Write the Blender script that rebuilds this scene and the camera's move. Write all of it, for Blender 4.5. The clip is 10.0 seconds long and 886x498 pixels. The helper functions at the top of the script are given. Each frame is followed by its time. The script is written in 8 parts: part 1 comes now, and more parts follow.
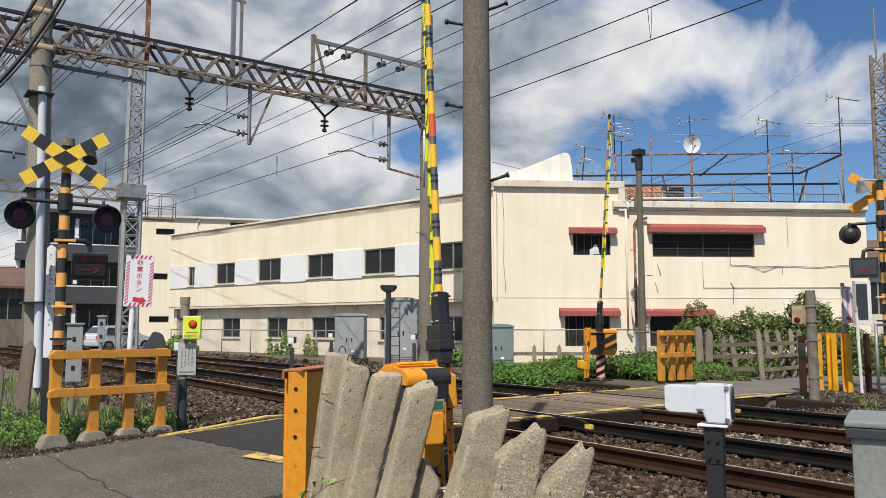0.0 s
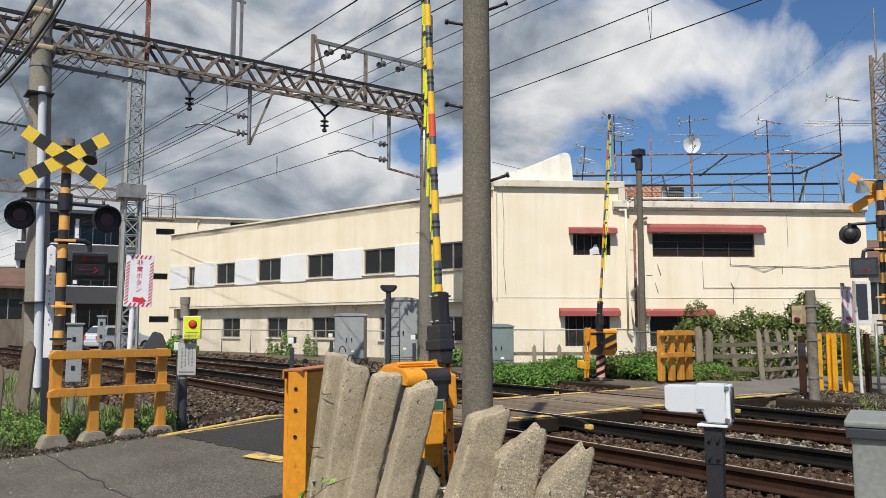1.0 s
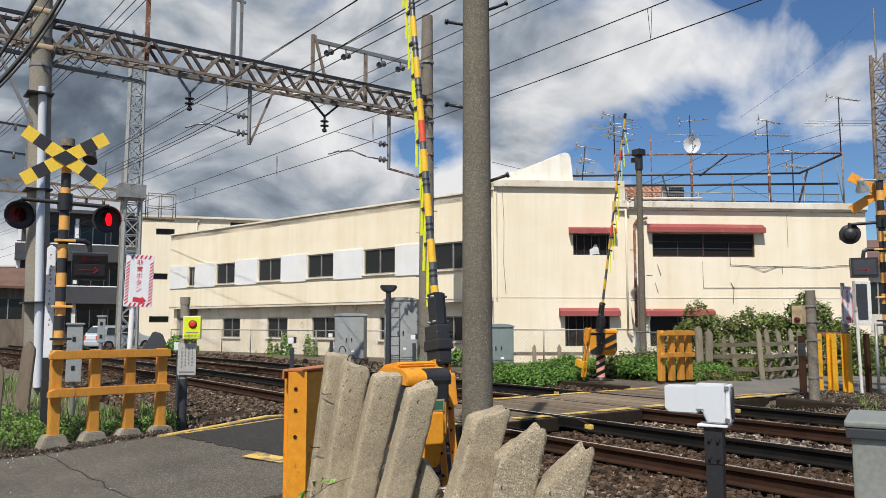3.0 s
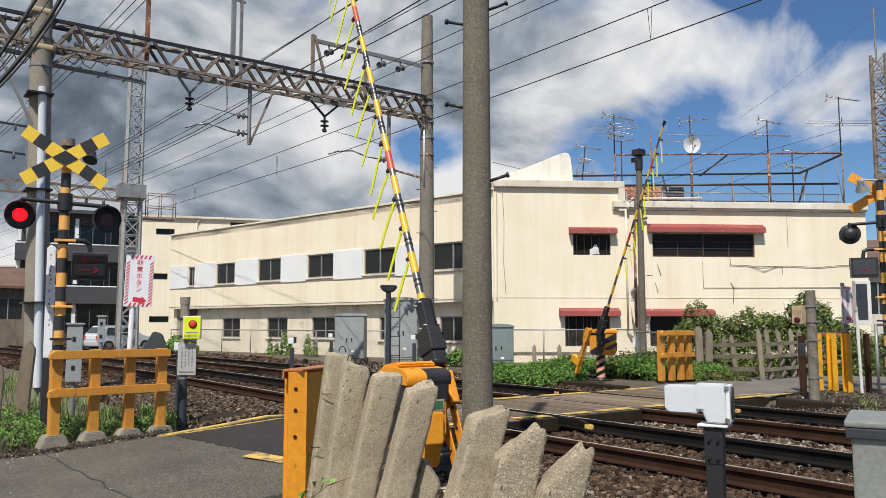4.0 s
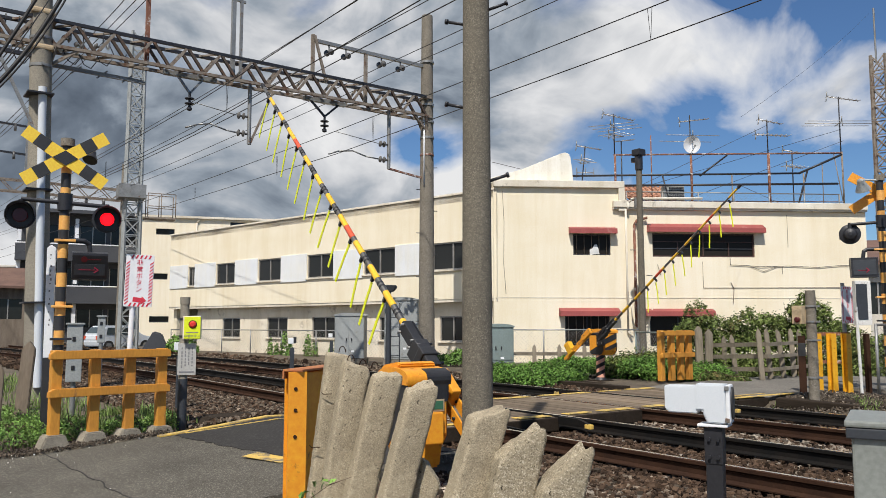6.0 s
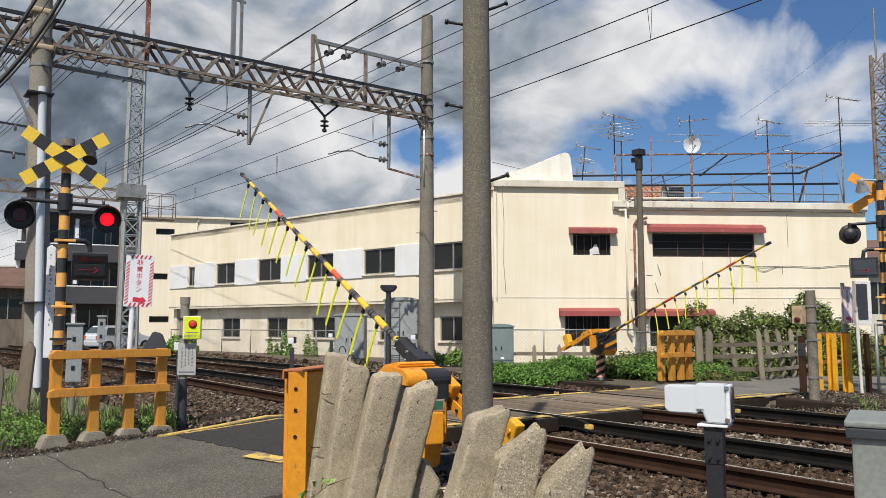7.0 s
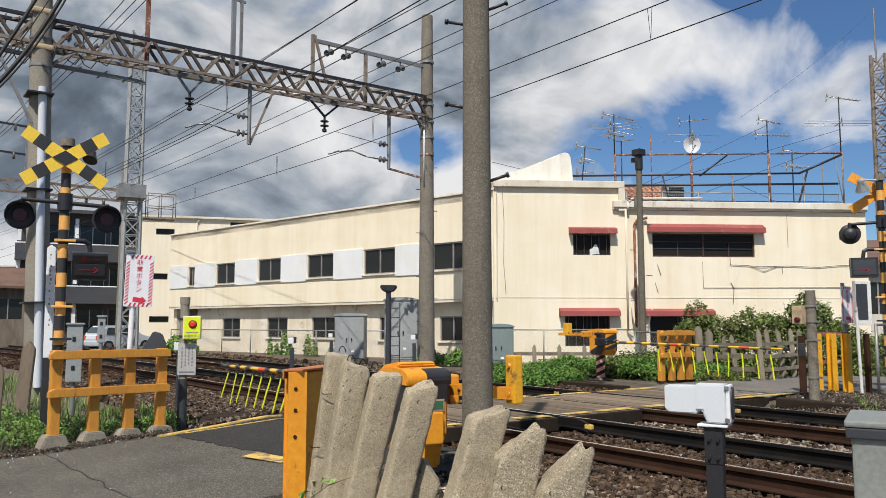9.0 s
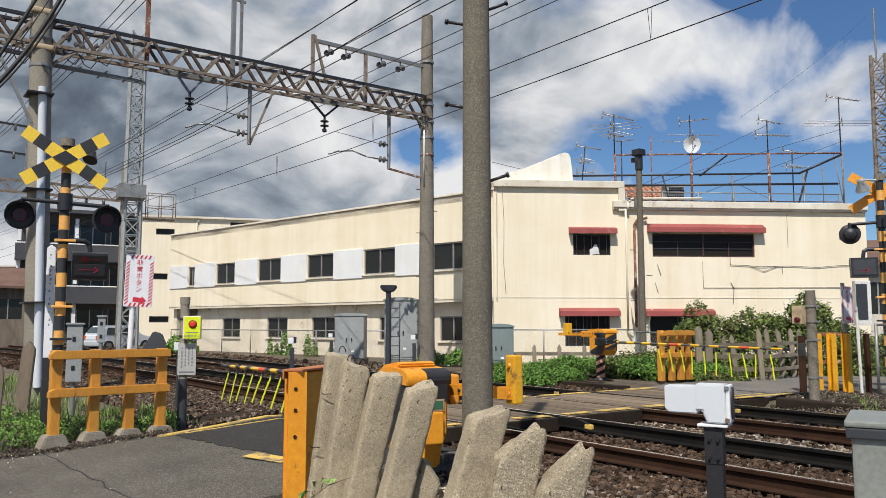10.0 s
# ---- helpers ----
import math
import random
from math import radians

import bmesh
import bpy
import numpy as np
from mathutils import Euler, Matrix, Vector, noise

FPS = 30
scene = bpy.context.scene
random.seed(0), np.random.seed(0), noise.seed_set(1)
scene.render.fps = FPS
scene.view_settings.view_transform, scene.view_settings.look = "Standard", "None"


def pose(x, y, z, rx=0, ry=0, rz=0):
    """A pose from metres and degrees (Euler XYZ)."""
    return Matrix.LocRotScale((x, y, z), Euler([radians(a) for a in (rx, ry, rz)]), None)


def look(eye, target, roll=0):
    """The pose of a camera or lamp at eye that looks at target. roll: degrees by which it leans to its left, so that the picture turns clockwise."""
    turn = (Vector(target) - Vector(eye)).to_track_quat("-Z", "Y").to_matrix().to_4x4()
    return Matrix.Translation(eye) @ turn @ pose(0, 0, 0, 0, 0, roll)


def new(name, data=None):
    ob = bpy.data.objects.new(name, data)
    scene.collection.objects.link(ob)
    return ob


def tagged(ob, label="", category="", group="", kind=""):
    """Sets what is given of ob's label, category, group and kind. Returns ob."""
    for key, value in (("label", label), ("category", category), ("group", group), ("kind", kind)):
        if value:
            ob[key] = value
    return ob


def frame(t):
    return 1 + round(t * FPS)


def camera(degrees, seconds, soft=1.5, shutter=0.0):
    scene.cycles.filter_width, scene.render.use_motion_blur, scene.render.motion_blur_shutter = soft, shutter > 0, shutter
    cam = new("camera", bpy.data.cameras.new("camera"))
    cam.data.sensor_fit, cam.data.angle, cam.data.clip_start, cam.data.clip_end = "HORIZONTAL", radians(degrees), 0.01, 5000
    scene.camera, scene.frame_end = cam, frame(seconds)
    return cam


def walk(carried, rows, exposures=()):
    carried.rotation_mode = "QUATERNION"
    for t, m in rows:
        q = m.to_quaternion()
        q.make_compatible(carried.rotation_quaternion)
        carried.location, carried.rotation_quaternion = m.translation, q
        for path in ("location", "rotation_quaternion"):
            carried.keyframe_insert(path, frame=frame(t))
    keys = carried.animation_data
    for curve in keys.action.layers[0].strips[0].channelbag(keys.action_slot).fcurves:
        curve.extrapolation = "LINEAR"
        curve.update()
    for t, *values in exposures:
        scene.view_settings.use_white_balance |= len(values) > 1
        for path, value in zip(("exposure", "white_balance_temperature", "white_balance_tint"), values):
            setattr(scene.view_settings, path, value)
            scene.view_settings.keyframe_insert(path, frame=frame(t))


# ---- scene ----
cam = camera(58.5, 10.0, soft=0.8)
EYE = pose(0, 0, 1.2, 90 + 5.47, 0, 53.95)
walk(cam, [(0, EYE), (10, EYE)])

# ---- world, sun, exposure ----
SUN_AZ, SUN_EL = radians(-47.5), radians(54)   # direction towards the sun, from +X
world = bpy.data.worlds.new("world")
scene.world = world
world.use_nodes = True
wt = world.node_tree
wt.nodes.clear()


def wnode(kind, **props):
    n = wt.nodes.new(kind)
    for k, v in props.items():
        if k in n.inputs:
            n.inputs[k].default_value = v
    return n


def wmath(op, a, b=None):
    n = wt.nodes.new("ShaderNodeMath")
    n.operation = op
    for i, v in enumerate((a, b)):
        if v is None:
            continue
        if isinstance(v, (int, float)):
            n.inputs[i].default_value = v
        else:
            wt.links.new(v, n.inputs[i])
    return n.outputs[0]


def ramp(tree, src, stops):
    n = tree.nodes.new("ShaderNodeValToRGB")
    while len(n.color_ramp.elements) < len(stops):
        n.color_ramp.elements.new(0.5)
    for e, (p, c) in zip(n.color_ramp.elements, stops):
        e.position, e.color = p, (*c, 1) if len(c) == 3 else c
    tree.links.new(src, n.inputs[0])
    return n.outputs[0]


sky = wt.nodes.new("ShaderNodeTexSky")
sky.sky_type, sky.sun_disc = "NISHITA", False
sky.sun_elevation, sky.sun_rotation = SUN_EL, radians(90) - SUN_AZ
sky.air_density, sky.dust_density, sky.ozone_density = 1.0, 0.1, 2.5
tc = wt.nodes.new("ShaderNodeTexCoord")
sep = wt.nodes.new("ShaderNodeSeparateXYZ")
wt.links.new(tc.outputs["Generated"], sep.inputs[0])
stretch = wt.nodes.new("ShaderNodeVectorMath")
stretch.operation = "MULTIPLY"
stretch.inputs[1].default_value = (1.0, 1.0, 2.1)
wt.links.new(tc.outputs["Generated"], stretch.inputs[0])


soften = wt.nodes.new("ShaderNodeVectorMath")
soften.operation = "MULTIPLY"
soften.inputs[1].default_value = (1.0, 1.0, 1.55)
wt.links.new(tc.outputs["Generated"], soften.inputs[0])


def cloud_noise(scale, detail, rough, shift, warp=0.2):
    mp = wt.nodes.new("ShaderNodeMapping")
    mp.inputs["Location"].default_value = shift
    wt.links.new(soften.outputs[0], mp.inputs[0])
    n = wnode("ShaderNodeTexNoise", Scale=scale, Detail=detail, Roughness=rough, Distortion=warp)
    wt.links.new(mp.outputs[0], n.inputs["Vector"])
    return n.outputs[0]


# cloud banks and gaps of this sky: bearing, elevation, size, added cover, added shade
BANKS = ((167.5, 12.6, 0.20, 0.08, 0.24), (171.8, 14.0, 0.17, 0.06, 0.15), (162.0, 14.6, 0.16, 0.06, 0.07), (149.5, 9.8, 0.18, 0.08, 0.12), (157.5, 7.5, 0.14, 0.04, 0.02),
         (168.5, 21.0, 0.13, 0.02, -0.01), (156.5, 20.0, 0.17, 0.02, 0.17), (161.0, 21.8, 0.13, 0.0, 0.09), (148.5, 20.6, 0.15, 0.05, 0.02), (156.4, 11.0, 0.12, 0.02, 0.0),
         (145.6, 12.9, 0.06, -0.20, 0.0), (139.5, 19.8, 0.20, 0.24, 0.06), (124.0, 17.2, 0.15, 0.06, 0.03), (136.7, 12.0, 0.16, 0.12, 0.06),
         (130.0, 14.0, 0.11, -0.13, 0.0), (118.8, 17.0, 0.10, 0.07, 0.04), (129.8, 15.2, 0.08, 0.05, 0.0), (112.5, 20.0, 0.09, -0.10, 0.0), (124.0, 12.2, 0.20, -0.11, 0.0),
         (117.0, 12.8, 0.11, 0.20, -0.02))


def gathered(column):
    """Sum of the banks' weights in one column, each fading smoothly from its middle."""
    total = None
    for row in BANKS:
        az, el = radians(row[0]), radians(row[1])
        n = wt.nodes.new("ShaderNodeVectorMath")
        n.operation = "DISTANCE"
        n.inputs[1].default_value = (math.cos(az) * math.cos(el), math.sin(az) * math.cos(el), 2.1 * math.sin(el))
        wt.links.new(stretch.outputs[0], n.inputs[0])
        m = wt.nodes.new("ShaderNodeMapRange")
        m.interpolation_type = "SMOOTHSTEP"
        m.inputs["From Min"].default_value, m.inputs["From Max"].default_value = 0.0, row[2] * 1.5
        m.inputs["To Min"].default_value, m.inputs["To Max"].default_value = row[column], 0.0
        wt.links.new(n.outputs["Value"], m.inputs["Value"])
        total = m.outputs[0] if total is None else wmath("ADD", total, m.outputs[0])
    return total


# heavier, darker cloud towards -X, breaking up into cumulus towards +Y
lean = wmath("ADD", wmath("MULTIPLY", sep.outputs[0], -0.75), wmath("MULTIPLY", sep.outputs[1], -0.62))
puffs = wmath("ADD", wmath("MULTIPLY", cloud_noise(4.4, 10, 0.53, (0.35, 2.9, 0.4), 0.45), 0.75), wmath("MULTIPLY", cloud_noise(1.3, 3, 0.5, (3.3, 1.2, 0)), 0.25))
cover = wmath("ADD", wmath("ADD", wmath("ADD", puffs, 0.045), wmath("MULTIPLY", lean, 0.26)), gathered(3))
density = ramp(wt, cover, [(0.535, (0, 0, 0)), (0.59, (0.5, 0.5, 0.5)), (0.665, (1, 1, 1))])
billow = wmath("ADD", wmath("MULTIPLY", cloud_noise(5.0, 9, 0.52, (4.2, 7.7, 0), 0.6), 0.85), wmath("MULTIPLY", cloud_noise(13.0, 6, 0.5, (1.2, 3.7, 2.0), 0.5), 0.22))
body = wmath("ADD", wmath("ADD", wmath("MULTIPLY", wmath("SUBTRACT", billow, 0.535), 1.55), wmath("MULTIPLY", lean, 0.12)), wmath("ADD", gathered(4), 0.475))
tone = ramp(wt, body, [(0.42, (0.97, 0.972, 0.98)), (0.56, (0.70, 0.72, 0.755)), (0.70, (0.375, 0.43, 0.50)), (0.82, (0.19, 0.232, 0.292)), (1.0, (0.11, 0.138, 0.182))])
deep = wt.nodes.new("ShaderNodeMix")
deep.data_type, deep.blend_type = "RGBA", "MULTIPLY"
deep.inputs[0].default_value = 1.0
wt.links.new(sky.outputs[0], deep.inputs[6])
deep.inputs[7].default_value = (0.66, 0.86, 1.08, 1)
bg_sky = wnode("ShaderNodeBackground", Strength=0.085)
wt.links.new(deep.outputs[2], bg_sky.inputs[0])
bg_cloud = wnode("ShaderNodeBackground", Strength=0.84)
wt.links.new(tone, bg_cloud.inputs[0])
mixw = wt.nodes.new("ShaderNodeMixShader")
wt.links.new(density, mixw.inputs[0])
wt.links.new(bg_sky.outputs[0], mixw.inputs[1])
wt.links.new(bg_cloud.outputs[0], mixw.inputs[2])
outw = wt.nodes.new("ShaderNodeOutputWorld")
wt.links.new(mixw.outputs[0], outw.inputs[0])

sun = new("sun", bpy.data.lights.new("sun", "SUN"))
sun.data.energy, sun.data.angle, sun.data.color = 4.95, radians(0.53), (1.0, 0.952, 0.882)
sun_way = Vector((math.cos(SUN_AZ) * math.cos(SUN_EL), math.sin(SUN_AZ) * math.cos(SUN_EL), math.sin(SUN_EL)))
sun.matrix_world = look(sun_way * 60, (0, 0, 0))
scene.view_settings.exposure = 0.0

# ---- materials ----


def material(name, c1, c2=None, rough=0.7, metal=0.0, big=1.2, fine=60, bump=0.2, spots=0.0, spot=(0.05, 0.04, 0.03), spot_scale=6, rand=0.0, aniso=(1, 1, 1), clear=0.0):
    """Two-scale noise: c1 to c2 in patches, fine grain, optional spots and a random shade per object."""
    m = bpy.data.materials.new(name)
    m.use_nodes = True
    t = m.node_tree
    b = t.nodes["Principled BSDF"]
    c2 = c2 or tuple(v * 0.75 for v in c1)
    co = t.nodes.new("ShaderNodeTexCoord")
    mp = t.nodes.new("ShaderNodeMapping")
    mp.inputs["Scale"].default_value = aniso
    t.links.new(co.outputs["Object"], mp.inputs[0])

    def noise_tex(scale, detail, rgh=0.55):
        n = t.nodes.new("ShaderNodeTexNoise")
        n.inputs["Scale"].default_value, n.inputs["Detail"].default_value, n.inputs["Roughness"].default_value = scale, detail, rgh
        t.links.new(mp.outputs[0], n.inputs["Vector"])
        return n.outputs[0]

    def mix(fac, a, bb, mode="MIX"):
        n = t.nodes.new("ShaderNodeMix")
        n.data_type, n.blend_type = "RGBA", mode
        for sock, v in ((n.inputs[0], fac), (n.inputs[6], a), (n.inputs[7], bb)):
            if isinstance(v, (int, float)):
                sock.default_value = v
            elif isinstance(v, tuple):
                sock.default_value = (*v, 1)
            else:
                t.links.new(v, sock)
        return n.outputs[2]

    large, grain = noise_tex(big, 5, 0.6), noise_tex(fine, 4, 0.6)
    col = mix(ramp(t, large, [(0.36, (0, 0, 0)), (0.66, (1, 1, 1))]), c1, c2)
    col = mix(0.55, col, ramp(t, grain, [(0.3, (0.36, 0.36, 0.36)), (0.7, (0.64, 0.64, 0.64))]), "OVERLAY")
    if spots:
        s = noise_tex(spot_scale, 7, 0.68)
        col = mix(ramp(t, s, [(0.62 - spots * 0.2, (0, 0, 0)), (0.70 - spots * 0.16, (1, 1, 1))]), col, spot)
    if rand:
        oi = t.nodes.new("ShaderNodeObjectInfo")
        gr = ramp(t, oi.outputs["Random"], [(0, (0.5 - rand,) * 3), (1, (0.5 + rand,) * 3)])
        col = mix(0.8, col, gr, "OVERLAY")
    t.links.new(col, b.inputs["Base Color"])
    b.inputs["Roughness"].default_value, b.inputs["Metallic"].default_value = rough, metal
    b.inputs["Coat Weight"].default_value = clear
    rr = t.nodes.new("ShaderNodeMapRange")
    rr.inputs["To Min"].default_value, rr.inputs["To Max"].default_value = max(rough - 0.12, 0.03), min(rough + 0.14, 1)
    t.links.new(large, rr.inputs[0])
    t.links.new(rr.outputs[0], b.inputs["Roughness"])
    if bump:
        bp = t.nodes.new("ShaderNodeBump")
        bp.inputs["Strength"].default_value, bp.inputs["Distance"].default_value = bump, 0.01
        t.links.new(grain, bp.inputs["Height"])
        t.links.new(bp.outputs[0], b.inputs["Normal"])
    return m


def aggregate(name, base, light, dark, scale, contrast=1.0, bump=0.4, big=1.5, patch=0.7, pits=0.0):
    """Exposed aggregate: small cells of random shade in a matrix, larger patches, optional dark pits."""
    m = bpy.data.materials.new(name)
    m.use_nodes = True
    t = m.node_tree
    b = t.nodes["Principled BSDF"]
    co = t.nodes.new("ShaderNodeTexCoord")
    vo = t.nodes.new("ShaderNodeTexVoronoi")
    vo.inputs["Scale"].default_value = scale
    t.links.new(co.outputs["Object"], vo.inputs["Vector"])
    sp = t.nodes.new("ShaderNodeSeparateColor")
    t.links.new(vo.outputs["Color"], sp.inputs[0])
    mid = tuple(base)
    lo = tuple(x + (y - x) * contrast for x, y in zip(base, dark))
    hi = tuple(x + (y - x) * contrast for x, y in zip(base, light))
    col = ramp(t, sp.outputs[0], [(0.0, lo), (0.3, mid), (0.72, mid), (1.0, hi)])

    def noise_tex(sc, det, rgh):
        n = t.nodes.new("ShaderNodeTexNoise")
        n.inputs["Scale"].default_value, n.inputs["Detail"].default_value, n.inputs["Roughness"].default_value = sc, det, rgh
        t.links.new(co.outputs["Object"], n.inputs["Vector"])
        return n.outputs[0]

    def blend(fac, a, bb, mode):
        n = t.nodes.new("ShaderNodeMix")
        n.data_type, n.blend_type = "RGBA", mode
        for sock, v in ((n.inputs[0], fac), (n.inputs[6], a), (n.inputs[7], bb)):
            if isinstance(v, (int, float)):
                sock.default_value = v
            elif isinstance(v, tuple):
                sock.default_value = (*v, 1)
            else:
                t.links.new(v, sock)
        return n.outputs[2]

    g1 = noise_tex(big, 6, 0.62)
    col = blend(patch, col, ramp(t, g1, [(0.3, (0.36, 0.36, 0.36)), (0.7, (0.62, 0.62, 0.62))]), "OVERLAY")
    g2 = noise_tex(scale * 0.28, 5, 0.7)
    col = blend(0.6, col, ramp(t, g2, [(0.3, (0.35, 0.35, 0.35)), (0.7, (0.65, 0.65, 0.65))]), "OVERLAY")
    if pits:
        pn = noise_tex(70, 3, 0.5)
        col = blend(ramp(t, pn, [(0.70 - pits * 0.1, (0, 0, 0)), (0.74 - pits * 0.1, (1, 1, 1))]), col, tuple(v * 0.35 for v in dark), "MIX")
    t.links.new(col, b.inputs["Base Color"])
    b.inputs["Roughness"].default_value = 0.94
    b.inputs["Specular IOR Level"].default_value = 0.25
    bp = t.nodes.new("ShaderNodeBump")
    bp.inputs["Strength"].default_value, bp.inputs["Distance"].default_value = bump, 0.006
    t.links.new(g2, bp.inputs["Height"])
    t.links.new(bp.outputs[0], b.inputs["Normal"])
    return m


def glow(name, colour, strength):
    m = bpy.data.materials.new(name)
    m.use_nodes = True
    b = m.node_tree.nodes["Principled BSDF"]
    b.inputs["Base Color"].default_value = (*[v * 0.5 for v in colour], 1)
    b.inputs["Emission Color"].default_value = (*colour, 1)
    b.inputs["Emission Strength"].default_value = strength
    return m


def islands(m, amount=0.25):
    """Vary the shade of a material by the piece of mesh it is on."""
    t = m.node_tree
    b = t.nodes["Principled BSDF"]
    src = b.inputs["Base Color"].links[0].from_socket
    g = t.nodes.new("ShaderNodeNewGeometry")
    n = t.nodes.new("ShaderNodeMix")
    n.data_type, n.blend_type = "RGBA", "OVERLAY"
    n.inputs[0].default_value = 0.9
    t.links.new(src, n.inputs[6])
    t.links.new(ramp(t, g.outputs["Random Per Island"], [(0, (0.5 - amount,) * 3), (1, (0.5 + amount,) * 3)]), n.inputs[7])
    t.links.new(n.outputs[2], b.inputs["Base Color"])
    return m


